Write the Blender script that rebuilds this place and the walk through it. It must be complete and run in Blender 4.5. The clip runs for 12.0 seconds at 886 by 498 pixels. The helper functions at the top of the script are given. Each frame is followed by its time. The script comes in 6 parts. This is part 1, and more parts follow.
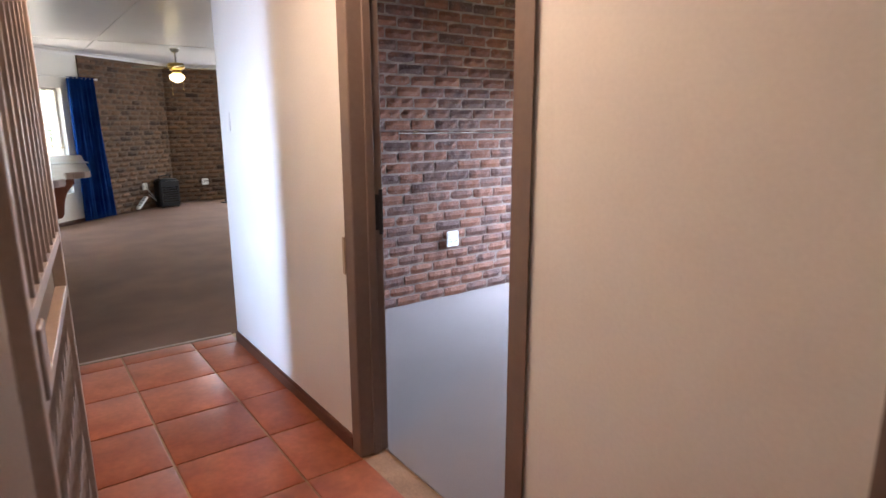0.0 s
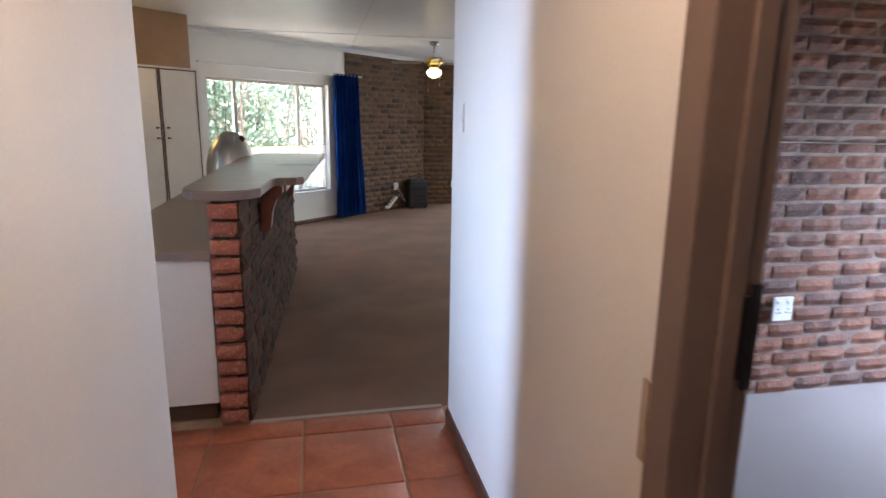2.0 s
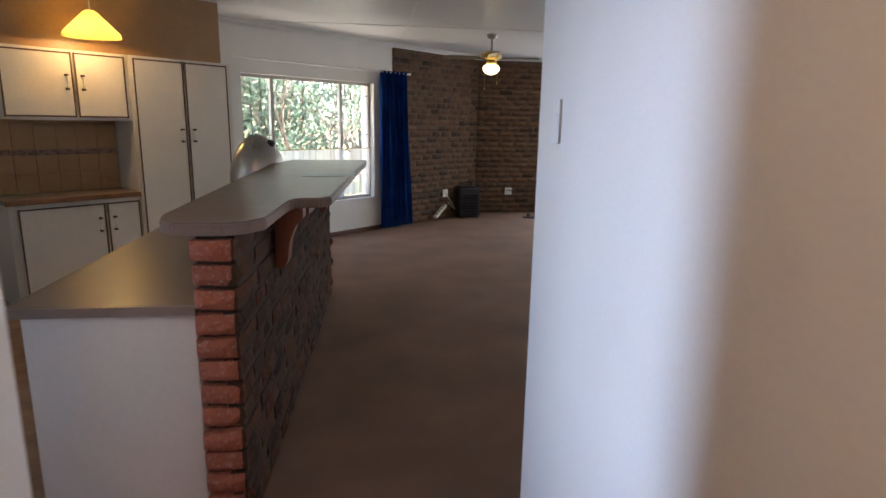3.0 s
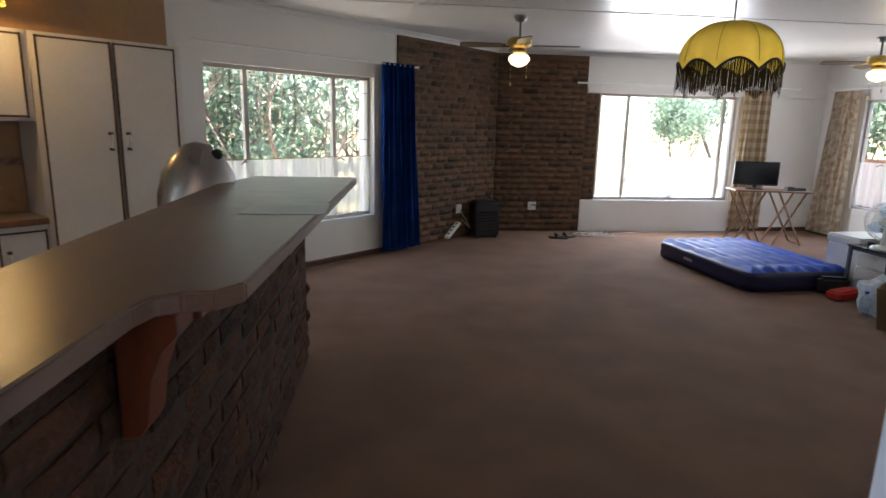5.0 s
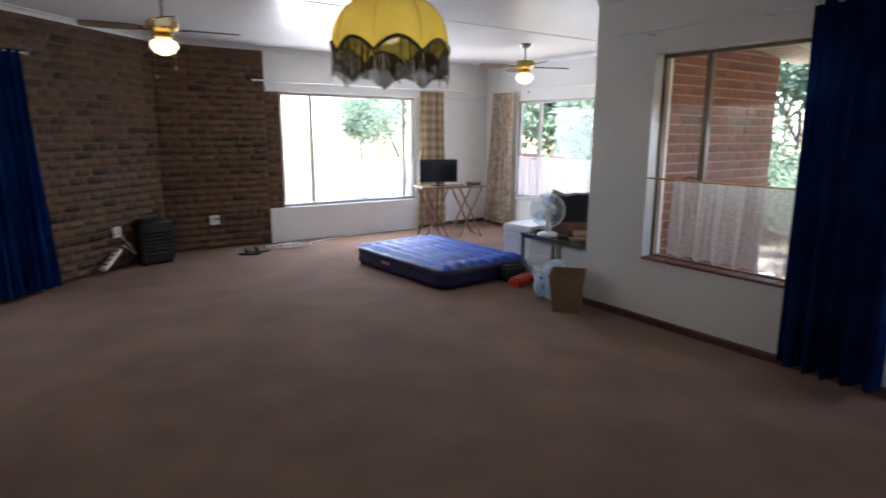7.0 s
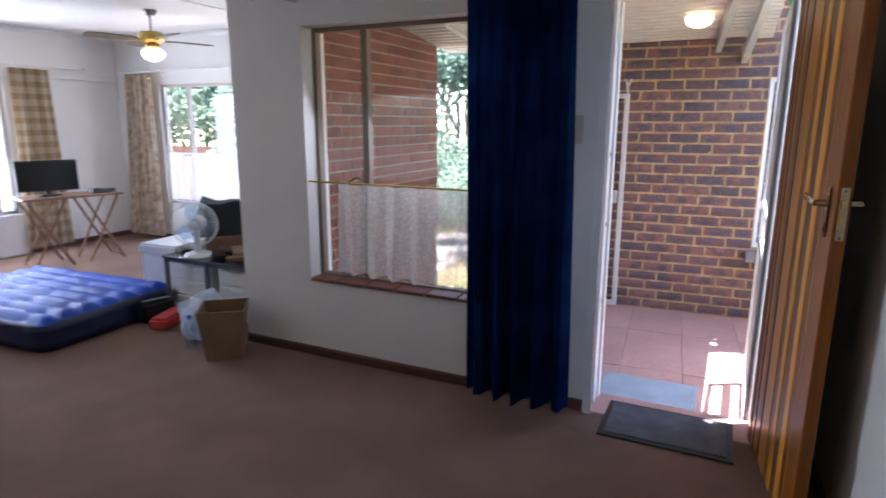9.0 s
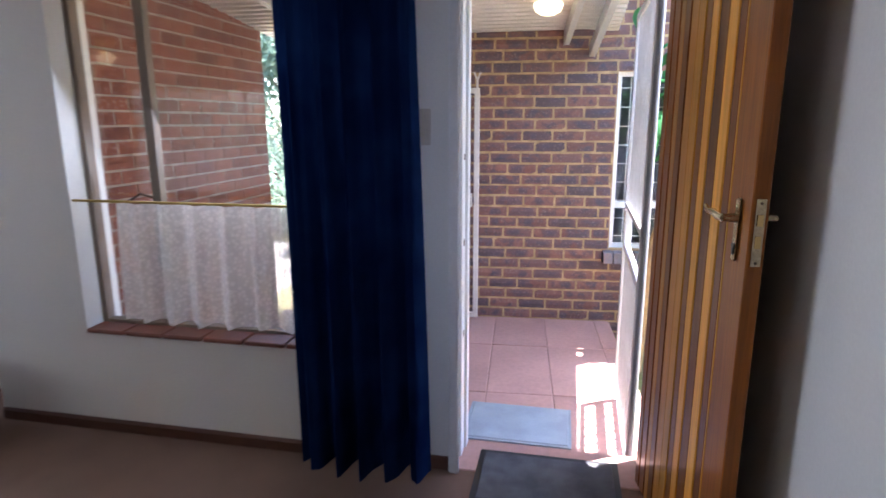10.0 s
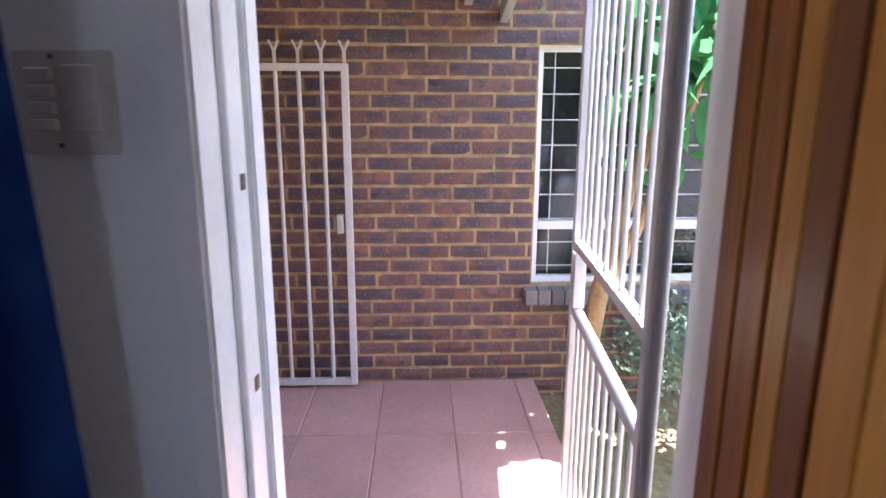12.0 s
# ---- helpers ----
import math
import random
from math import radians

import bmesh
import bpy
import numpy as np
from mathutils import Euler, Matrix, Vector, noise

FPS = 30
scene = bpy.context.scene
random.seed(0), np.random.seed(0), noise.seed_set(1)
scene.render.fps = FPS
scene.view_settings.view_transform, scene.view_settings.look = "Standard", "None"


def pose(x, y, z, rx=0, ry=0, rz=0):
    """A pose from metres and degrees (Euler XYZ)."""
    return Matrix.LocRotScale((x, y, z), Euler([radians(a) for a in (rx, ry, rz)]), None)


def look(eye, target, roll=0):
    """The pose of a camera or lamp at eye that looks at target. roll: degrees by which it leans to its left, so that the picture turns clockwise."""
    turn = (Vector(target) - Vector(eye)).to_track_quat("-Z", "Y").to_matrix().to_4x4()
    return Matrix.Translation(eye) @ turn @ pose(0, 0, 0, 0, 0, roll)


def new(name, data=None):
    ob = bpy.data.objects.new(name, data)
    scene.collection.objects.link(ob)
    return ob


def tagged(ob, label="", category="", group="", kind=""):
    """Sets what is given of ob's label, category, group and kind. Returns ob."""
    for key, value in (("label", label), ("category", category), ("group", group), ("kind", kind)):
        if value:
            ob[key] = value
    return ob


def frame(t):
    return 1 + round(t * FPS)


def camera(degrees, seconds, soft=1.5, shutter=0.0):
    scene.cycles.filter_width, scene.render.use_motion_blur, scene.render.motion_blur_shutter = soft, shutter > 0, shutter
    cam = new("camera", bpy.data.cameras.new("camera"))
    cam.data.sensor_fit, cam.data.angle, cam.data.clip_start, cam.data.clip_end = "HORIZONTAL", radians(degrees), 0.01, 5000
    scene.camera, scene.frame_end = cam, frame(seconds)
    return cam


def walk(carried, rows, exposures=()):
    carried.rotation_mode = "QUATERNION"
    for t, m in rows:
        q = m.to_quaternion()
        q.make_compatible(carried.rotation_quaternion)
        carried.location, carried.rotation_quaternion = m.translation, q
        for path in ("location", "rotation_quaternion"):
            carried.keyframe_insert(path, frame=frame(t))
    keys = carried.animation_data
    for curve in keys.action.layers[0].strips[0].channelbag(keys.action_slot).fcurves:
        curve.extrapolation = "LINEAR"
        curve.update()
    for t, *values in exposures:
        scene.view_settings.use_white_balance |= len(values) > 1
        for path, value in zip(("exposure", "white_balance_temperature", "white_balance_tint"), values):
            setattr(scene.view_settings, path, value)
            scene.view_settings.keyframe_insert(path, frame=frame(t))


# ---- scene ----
cam = camera(74.08, 12.0, soft=1.5, shutter=0.4)
ROWS = [  # seconds, x, y, z, yaw, pitch, roll
    (0.0, 0.728, -0.006, 1.468, -36.12, -12.35, 0.15),
    (0.5, 0.936, 0.266, 1.462, -31.08, -12.32, 0.03),
    (1.0, 1.075, 0.596, 1.455, -22.55, -12.24, -0.20),
    (1.5, 1.150, 0.886, 1.453, -16.73, -12.29, -0.43),
    (2.0, 1.234, 1.295, 1.449, -11.98, -12.26, -0.79),
    (2.5, 1.283, 1.693, 1.456, -9.12, -12.23, -0.93),
    (4.3, 1.370, 3.157, 1.461, -5.43, -12.23, -1.21),
    (4.5, 1.385, 3.258, 1.451, -5.38, -12.12, -1.23),
    (5.0, 1.419, 3.512, 1.457, -6.55, -11.99, -1.29),
    (5.5, 1.503, 3.696, 1.442, -10.31, -11.73, -1.25),
    (6.0, 1.582, 3.848, 1.455, -16.75, -11.62, -1.17),
    (6.5, 1.656, 3.972, 1.453, -25.37, -11.39, -0.85),
    (7.0, 1.837, 4.083, 1.437, -34.88, -11.25, -0.34),
    (7.5, 2.018, 4.191, 1.443, -42.50, -11.35, -0.22),
    (7.7, 2.095, 4.237, 1.448, -45.58, -11.47, 0.05),
    (9.3, 2.938, 4.606, 1.471, -68.93, -12.25, -0.20),
    (9.5, 3.058, 4.637, 1.475, -72.07, -12.27, -0.08),
    (10.0, 3.401, 4.674, 1.454, -78.38, -12.29, 0.11),
    (10.5, 3.736, 4.702, 1.443, -82.19, -12.38, -0.05),
    (11.0, 4.120, 4.711, 1.433, -85.74, -12.42, -0.17),
    (11.5, 4.465, 4.705, 1.425, -87.43, -12.47, -0.16),
    (12.0, 4.818, 4.712, 1.413, -87.94, -12.48, -0.15),
]
EXPOSURES = [(0.0, 4.53, 6450, 15), (0.5, 4.42, 6400, 15), (1.0, 4.13, 6250, 14), (2.0, 4.05, 6350, 14), (2.5, 3.8, 6600, 15), (4.5, 3.18, 6600, 15), (6.0, 3.28, 6300, 15), (7.0, 3.31, 6150, 17), (7.5, 3.48, 6050, 18), (9.5, 3.6, 5850, 22), (10.5, 3.8, 5850, 21), (11.5, 3.65, 5900, 25), (12.0, 3.48, 5950, 26)]
walk(cam, [(t, pose(x, y, z, 90 + pitch, roll, yaw)) for t, x, y, z, yaw, pitch, roll in ROWS], EXPOSURES)

# ---- daylight ----
SUN_ELEV, SUN_ROT = 84.0, 150.0
world = bpy.data.worlds.new("sky")
scene.world = world
world.use_nodes = True
wn = world.node_tree.nodes
wn.clear()
sky = wn.new("ShaderNodeTexSky")
sky.sky_type, sky.sun_disc = "NISHITA", False
sky.sun_elevation, sky.sun_rotation = radians(SUN_ELEV), radians(SUN_ROT)
bg = wn.new("ShaderNodeBackground")
bg.inputs["Strength"].default_value = 0.15
wo = wn.new("ShaderNodeOutputWorld")
world.node_tree.links.new(sky.outputs["Color"], bg.inputs["Color"])
world.node_tree.links.new(bg.outputs["Background"], wo.inputs["Surface"])

sun = new("sun", bpy.data.lights.new("sun", "SUN"))
sun.data.energy, sun.data.angle, sun.data.color = 5.0, radians(0.5), (1.0, 0.95, 0.87)
# azimuth is measured from +y towards +x, like the sky's
az, el = radians(SUN_ROT), radians(SUN_ELEV)
sun_dir = Vector((math.sin(az) * math.cos(el), math.cos(az) * math.cos(el), math.sin(el)))
sun.matrix_world = look(sun_dir * 20, (0, 0, 0))


def area_light(name, x, y, z, target, w, h, watts, colour):
    ob = new(name, bpy.data.lights.new(name, "AREA"))
    ob.data.shape, ob.data.size, ob.data.size_y = "RECTANGLE", w, h
    ob.data.energy, ob.data.color = watts, colour
    ob.matrix_world = look((x, y, z), target)
    return ob


def point_light(name, x, y, z, watts, colour, radius=0.05):
    ob = new(name, bpy.data.lights.new(name, "POINT"))
    ob.data.energy, ob.data.color, ob.data.shadow_soft_size = watts, colour, radius
    ob.location = (x, y, z)
    return ob


DAY = (0.80, 0.90, 1.0)
area_light("window_light_a", 0.7125, 9.437, 1.2, (0.7125 + 0.676, 9.437 - 0.737, 1.2), 1.8, 1.3, 0.3, DAY)
area_light("window_light_b", 5.57, 11.60, 1.2, (5.57, 10.0, 1.2), 1.9, 1.3, 8.5, DAY)
area_light("window_light_c", 7.92, 9.7, 1.2, (5.0, 9.7, 1.2), 2.2, 1.3, 1.1, DAY)
kitchen_light = area_light("window_light_kitchen", -2.60, 3.17, 1.5, (1.83, 3.0, 1.0), 0.62, 1.0, 1.0, (0.50, 0.68, 1.0))
kitchen_light.data.spread = radians(42)
bed_light = area_light("window_light_bedroom", 5.46, 2.95, 1.2, (4.3, 3.35, 0.2), 1.3, 0.7, 6.0, (0.60, 0.76, 1.0))
bed_light.data.spread = radians(125)
area_light("window_light_patio", 5.70, 6.1, 1.55, (4.0, 6.1, 0.6), 1.3, 0.8, 0.65, DAY)
point_light("hall_bulb", 1.25, 1.75, 2.33, 1.85, (1.0, 0.70, 0.50), 0.10)
point_light("kitchen_bulb", -0.66, 6.93, 2.05, 1.8, (1.0, 0.66, 0.28), 0.035)
point_light("dome_bulb", 2.93, 5.98, 1.742, 0.38, (1.0, 0.85, 0.55), 0.012)

# ---- materials ----
def material(name, colour, rough=0.6, metal=0.0, spread=0.12, scale=6.0, fine=60.0, bump=0.15, dist=0.004, colour2=None, spec=0.5, pieces="", piece_spread=0.0, stretch=(1, 1, 1), coat=0.0, rough_spread=0.08):
    """Two scales of noise on the base colour, roughness and relief. pieces: 'object' or 'island' varies it piece by piece."""
    m = bpy.data.materials.new(name)
    m.use_nodes = True
    nt = m.node_tree
    n, link = nt.nodes, nt.links.new
    p = n["Principled BSDF"]
    tc = n.new("ShaderNodeTexCoord")
    mp = n.new("ShaderNodeMapping")
    mp.inputs["Scale"].default_value = stretch
    link(tc.outputs["Object"], mp.inputs["Vector"])
    vec = mp.outputs["Vector"]
    big, small = n.new("ShaderNodeTexNoise"), n.new("ShaderNodeTexNoise")
    big.inputs["Scale"].default_value, big.inputs["Detail"].default_value = scale, 4
    small.inputs["Scale"].default_value, small.inputs["Detail"].default_value = fine, 3
    if pieces:
        geo = n.new("ShaderNodeObjectInfo") if pieces == "object" else n.new("ShaderNodeNewGeometry")
        rnd = geo.outputs["Random"] if pieces == "object" else geo.outputs["Random Per Island"]
        add = n.new("ShaderNodeVectorMath")
        add.operation = "ADD"
        mul = n.new("ShaderNodeMath")
        mul.operation = "MULTIPLY"
        mul.inputs[1].default_value = 37.0
        link(rnd, mul.inputs[0])
        link(vec, add.inputs[0])
        link(mul.outputs[0], add.inputs[1])
        vec = add.outputs["Vector"]
    link(vec, big.inputs["Vector"])
    link(vec, small.inputs["Vector"])
    ramp = n.new("ShaderNodeValToRGB")
    c = colour
    d = colour2 or tuple(v * (1 - 2 * spread) for v in c)
    ramp.color_ramp.elements[0].position, ramp.color_ramp.elements[1].position = 0.35, 0.65
    ramp.color_ramp.elements[0].color, ramp.color_ramp.elements[1].color = (*d, 1), (*c, 1)
    link(big.outputs["Fac"], ramp.inputs["Fac"])
    mix = n.new("ShaderNodeMix")
    mix.data_type, mix.blend_type = "RGBA", "MULTIPLY"
    mix.inputs["Factor"].default_value = 1.0
    grain = n.new("ShaderNodeMapRange")
    grain.inputs["From Min"].default_value, grain.inputs["From Max"].default_value = 0.3, 0.7
    grain.inputs["To Min"].default_value, grain.inputs["To Max"].default_value = 1 - spread, 1 + spread * 0.6
    link(small.outputs["Fac"], grain.inputs["Value"])
    link(ramp.outputs["Color"], mix.inputs[6])
    link(grain.outputs["Result"], mix.inputs[7])
    out = mix.outputs[2]
    if pieces and piece_spread:
        hsv = n.new("ShaderNodeHueSaturation")
        mr = n.new("ShaderNodeMapRange")
        mr.inputs["To Min"].default_value, mr.inputs["To Max"].default_value = 1 - piece_spread, 1 + piece_spread
        link(rnd, mr.inputs["Value"])
        link(mr.outputs["Result"], hsv.inputs["Value"])
        link(out, hsv.inputs["Color"])
        out = hsv.outputs["Color"]
    link(out, p.inputs["Base Color"])
    rr = n.new("ShaderNodeMapRange")
    rr.inputs["To Min"].default_value, rr.inputs["To Max"].default_value = max(0.02, rough - rough_spread), min(1, rough + rough_spread)
    link(big.outputs["Fac"], rr.inputs["Value"])
    link(rr.outputs["Result"], p.inputs["Roughness"])
    p.inputs["Metallic"].default_value = metal
    p.inputs["Specular IOR Level"].default_value = spec
    p.inputs["Coat Weight"].default_value = coat
    if bump:
        b = n.new("ShaderNodeBump")
        b.inputs["Strength"].default_value, b.inputs["Distance"].default_value = bump, dist
        link(small.outputs["Fac"], b.inputs["Height"])
        link(b.outputs["Normal"], p.inputs["Normal"])
    return m


def brick_material(name, pieces, tones, rough=0.75, bump=0.6, dist=0.006, core=0.0, dust=(0.5, 0.42, 0.36)):
    """Fired clay: each brick takes one of the tones, with blotches, pits and pale lime dust; core darkens the middle of the face, as kiln stacking does."""
    m = bpy.data.materials.new(name)
    m.use_nodes = True
    nt = m.node_tree
    n, link = nt.nodes, nt.links.new
    p = n["Principled BSDF"]
    src = n.new("ShaderNodeObjectInfo") if pieces == "object" else n.new("ShaderNodeNewGeometry")
    rnd = src.outputs["Random"] if pieces == "object" else src.outputs["Random Per Island"]
    tc = n.new("ShaderNodeTexCoord")
    mul = n.new("ShaderNodeMath")
    mul.operation = "MULTIPLY"
    mul.inputs[1].default_value = 53.0
    link(rnd, mul.inputs[0])
    add = n.new("ShaderNodeVectorMath")
    link(tc.outputs["Object"], add.inputs[0])
    link(mul.outputs[0], add.inputs[1])
    big, small = n.new("ShaderNodeTexNoise"), n.new("ShaderNodeTexNoise")
    big.inputs["Scale"].default_value, big.inputs["Detail"].default_value = 9, 5
    small.inputs["Scale"].default_value, small.inputs["Detail"].default_value = 70, 4
    link(add.outputs["Vector"], big.inputs["Vector"])
    link(add.outputs["Vector"], small.inputs["Vector"])
    ramp = n.new("ShaderNodeValToRGB")
    els = ramp.color_ramp.elements
    while len(els) < len(tones):
        els.new(0.5)
    for i, (e, c) in enumerate(zip(els, tones)):
        e.position, e.color = i / (len(tones) - 1), (*c, 1)
    pick = n.new("ShaderNodeMath")
    pick.operation = "MULTIPLY_ADD"
    pick.inputs[1].default_value, pick.inputs[2].default_value = 1.1, -0.55
    link(big.outputs["Fac"], pick.inputs[0])
    s = n.new("ShaderNodeMath")
    s.operation = "ADD"
    s.use_clamp = True
    link(pick.outputs[0], s.inputs[0])
    link(rnd, s.inputs[1])
    link(s.outputs[0], ramp.inputs["Fac"])
    mix = n.new("ShaderNodeMix")
    mix.data_type = "RGBA"
    mix.inputs[7].default_value = (*dust, 1)
    cut = n.new("ShaderNodeMapRange")
    cut.inputs["From Min"].default_value, cut.inputs["From Max"].default_value = 0.55, 0.8
    cut.inputs["To Max"].default_value = 0.55
    link(small.outputs["Fac"], cut.inputs["Value"])
    link(cut.outputs["Result"], mix.inputs["Factor"])
    tone = ramp.outputs["Color"]
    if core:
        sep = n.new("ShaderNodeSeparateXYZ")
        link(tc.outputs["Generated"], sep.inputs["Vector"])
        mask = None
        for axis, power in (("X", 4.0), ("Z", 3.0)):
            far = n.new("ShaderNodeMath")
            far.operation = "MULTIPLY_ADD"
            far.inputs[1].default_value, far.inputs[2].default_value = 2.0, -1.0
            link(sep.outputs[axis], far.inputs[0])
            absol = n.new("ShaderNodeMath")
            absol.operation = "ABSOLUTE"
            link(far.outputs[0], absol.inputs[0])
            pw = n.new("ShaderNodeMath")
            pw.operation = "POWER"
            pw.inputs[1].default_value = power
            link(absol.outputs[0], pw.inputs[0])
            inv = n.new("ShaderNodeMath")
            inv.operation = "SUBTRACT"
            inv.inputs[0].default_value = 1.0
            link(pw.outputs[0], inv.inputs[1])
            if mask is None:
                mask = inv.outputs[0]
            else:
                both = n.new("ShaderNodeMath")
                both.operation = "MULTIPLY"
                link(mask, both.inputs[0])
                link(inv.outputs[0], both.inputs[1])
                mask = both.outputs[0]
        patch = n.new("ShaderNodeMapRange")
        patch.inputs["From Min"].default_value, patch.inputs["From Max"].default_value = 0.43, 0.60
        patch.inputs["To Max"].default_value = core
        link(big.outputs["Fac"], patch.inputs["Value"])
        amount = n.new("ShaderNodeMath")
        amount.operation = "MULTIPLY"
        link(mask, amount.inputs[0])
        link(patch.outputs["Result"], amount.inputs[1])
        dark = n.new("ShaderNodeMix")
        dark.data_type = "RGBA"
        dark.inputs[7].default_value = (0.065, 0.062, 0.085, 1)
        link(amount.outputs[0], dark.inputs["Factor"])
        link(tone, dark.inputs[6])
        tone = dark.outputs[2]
    link(tone, mix.inputs[6])
    link(mix.outputs[2], p.inputs["Base Color"])
    p.inputs["Roughness"].default_value = rough
    p.inputs["Specular IOR Level"].default_value = 0.35
    b = n.new("ShaderNodeBump")
    b.inputs["Strength"].default_value, b.inputs["Distance"].default_value = bump, dist
    link(small.outputs["Fac"], b.inputs["Height"])
    link(b.outputs["Normal"], p.inputs["Normal"])
    return m


def glass_material(name, tint=(1, 1, 1), rough=0.0):
    m = bpy.data.materials.new(name)
    m.use_nodes = True
    nt = m.node_tree
    nt.nodes.remove(nt.nodes["Principled BSDF"])
    t = nt.nodes.new("ShaderNodeBsdfTransparent")
    t.inputs["Color"].default_value = (*tint, 1)
    g = nt.nodes.new("ShaderNodeBsdfGlossy")
    g.inputs["Roughness"].default_value = rough
    lw = nt.nodes.new("ShaderNodeLayerWeight")
    pw, f = nt.nodes.new("ShaderNodeMath"), nt.nodes.new("ShaderNodeMath")
    pw.operation, pw.inputs[1].default_value = "POWER", 4.5
    f.operation, f.inputs[1].default_value, f.inputs[2].default_value = "MULTIPLY_ADD", 0.85, 0.035
    nt.links.new(lw.outputs["Facing"], pw.inputs[0])
    nt.links.new(pw.outputs[0], f.inputs[0])
    x = nt.nodes.new("ShaderNodeMixShader")
    nt.links.new(f.outputs[0], x.inputs["Fac"])
    nt.links.new(t.outputs["BSDF"], x.inputs[1])
    nt.links.new(g.outputs["BSDF"], x.inputs[2])
    nt.links.new(x.outputs["Shader"], nt.nodes["Material Output"].inputs["Surface"])
    return m


def cloth_material(name, colour, colour2=None, through_light=0.4, see=0.0, weave=400.0, lace=0.0, motif=5.0):
    """Woven cloth that lets light through; see is how open the weave is, lace adds a pattern of holes."""
    m = bpy.data.materials.new(name)
    m.use_nodes = True
    nt = m.node_tree
    n, link = nt.nodes, nt.links.new
    n.remove(n["Principled BSDF"])
    tc = n.new("ShaderNodeTexCoord")
    noise_a = n.new("ShaderNodeTexNoise")
    noise_a.inputs["Scale"].default_value = motif
    link(tc.outputs["Object"], noise_a.inputs["Vector"])
    ramp = n.new("ShaderNodeValToRGB")
    ramp.color_ramp.elements[0].color = (*(colour2 or tuple(0.8 * v for v in colour)), 1)
    ramp.color_ramp.elements[1].color = (*colour, 1)
    ramp.color_ramp.elements[0].position, ramp.color_ramp.elements[1].position = 0.35, 0.65
    link(noise_a.outputs["Fac"], ramp.inputs["Fac"])
    d, t, x = n.new("ShaderNodeBsdfDiffuse"), n.new("ShaderNodeBsdfTranslucent"), n.new("ShaderNodeMixShader")
    link(ramp.outputs["Color"], d.inputs["Color"])
    link(ramp.outputs["Color"], t.inputs["Color"])
    x.inputs["Fac"].default_value = through_light
    link(d.outputs["BSDF"], x.inputs[1])
    link(t.outputs["BSDF"], x.inputs[2])
    wv = n.new("ShaderNodeTexNoise")
    wv.inputs["Scale"].default_value = weave
    link(tc.outputs["Object"], wv.inputs["Vector"])
    b = n.new("ShaderNodeBump")
    b.inputs["Strength"].default_value, b.inputs["Distance"].default_value = 0.3, 0.002
    link(wv.outputs["Fac"], b.inputs["Height"])
    link(b.outputs["Normal"], d.inputs["Normal"])
    out = x.outputs["Shader"]
    if see or lace:
        tr, y = n.new("ShaderNodeBsdfTransparent"), n.new("ShaderNodeMixShader")
        if lace:
            vo = n.new("ShaderNodeTexVoronoi")
            vo.inputs["Scale"].default_value = 55.0
            link(tc.outputs["Object"], vo.inputs["Vector"])
            mr = n.new("ShaderNodeMapRange")
            mr.inputs["From Min"].default_value, mr.inputs["From Max"].default_value = 0.25, 0.6
            mr.inputs["To Min"].default_value, mr.inputs["To Max"].default_value = see, see + lace
            link(vo.outputs["Distance"], mr.inputs["Value"])
            link(mr.outputs["Result"], y.inputs["Fac"])
        else:
            y.inputs["Fac"].default_value = see
        link(out, y.inputs[1])
        link(tr.outputs["BSDF"], y.inputs[2])
        out = y.outputs["Shader"]
    link(out, n["Material Output"].inputs["Surface"])
    return m


def glow_material(name, colour, strength):
    m = bpy.data.materials.new(name)
    m.use_nodes = True
    p = m.node_tree.nodes["Principled BSDF"]
    p.inputs["Base Color"].default_value = (0.9, 0.88, 0.8, 1)
    p.inputs["Roughness"].default_value = 0.3
    p.inputs["Emission Color"].default_value = (*colour, 1)
    p.inputs["Emission Strength"].default_value = strength
    return m


def check_cloth(name, a, b, c, size):
    """A woven check in three tones."""
    m = cloth_material(name, a, b, 0.45)
    nt = m.node_tree
    n, link = nt.nodes, nt.links.new
    tc = n.new("ShaderNodeTexCoord")
    sep = n.new("ShaderNodeSeparateXYZ")
    link(tc.outputs["Object"], sep.inputs["Vector"])
    fac = []
    for axis in ("X", "Z"):
        k = n.new("ShaderNodeMath")
        k.operation = "MULTIPLY"
        k.inputs[1].default_value = 2 * math.pi / size
        link(sep.outputs[axis], k.inputs[0])
        s = n.new("ShaderNodeMath")
        s.operation = "SINE"
        link(k.outputs[0], s.inputs[0])
        g = n.new("ShaderNodeMath")
        g.operation = "GREATER_THAN"
        g.inputs[1].default_value = 0.1
        link(s.outputs[0], g.inputs[0])
        fac.append(g)
    av = n.new("ShaderNodeMath")
    av.operation = "ADD"
    link(fac[0].outputs[0], av.inputs[0])
    link(fac[1].outputs[0], av.inputs[1])
    hf = n.new("ShaderNodeMath")
    hf.operation = "MULTIPLY"
    hf.inputs[1].default_value = 0.5
    link(av.outputs[0], hf.inputs[0])
    ramp = n.new("ShaderNodeValToRGB")
    ramp.color_ramp.interpolation = "CONSTANT"
    ramp.color_ramp.elements[0].color = (*a, 1)
    ramp.color_ramp.elements[1].color, ramp.color_ramp.elements[1].position = (*c, 1), 0.8
    e = ramp.color_ramp.elements.new(0.4)
    e.color = (*b, 1)
    link(hf.outputs[0], ramp.inputs["Fac"])
    for node in n:
        if node.type in ("BSDF_DIFFUSE", "BSDF_TRANSLUCENT"):
            link(ramp.outputs["Color"], node.inputs["Color"])
    return m


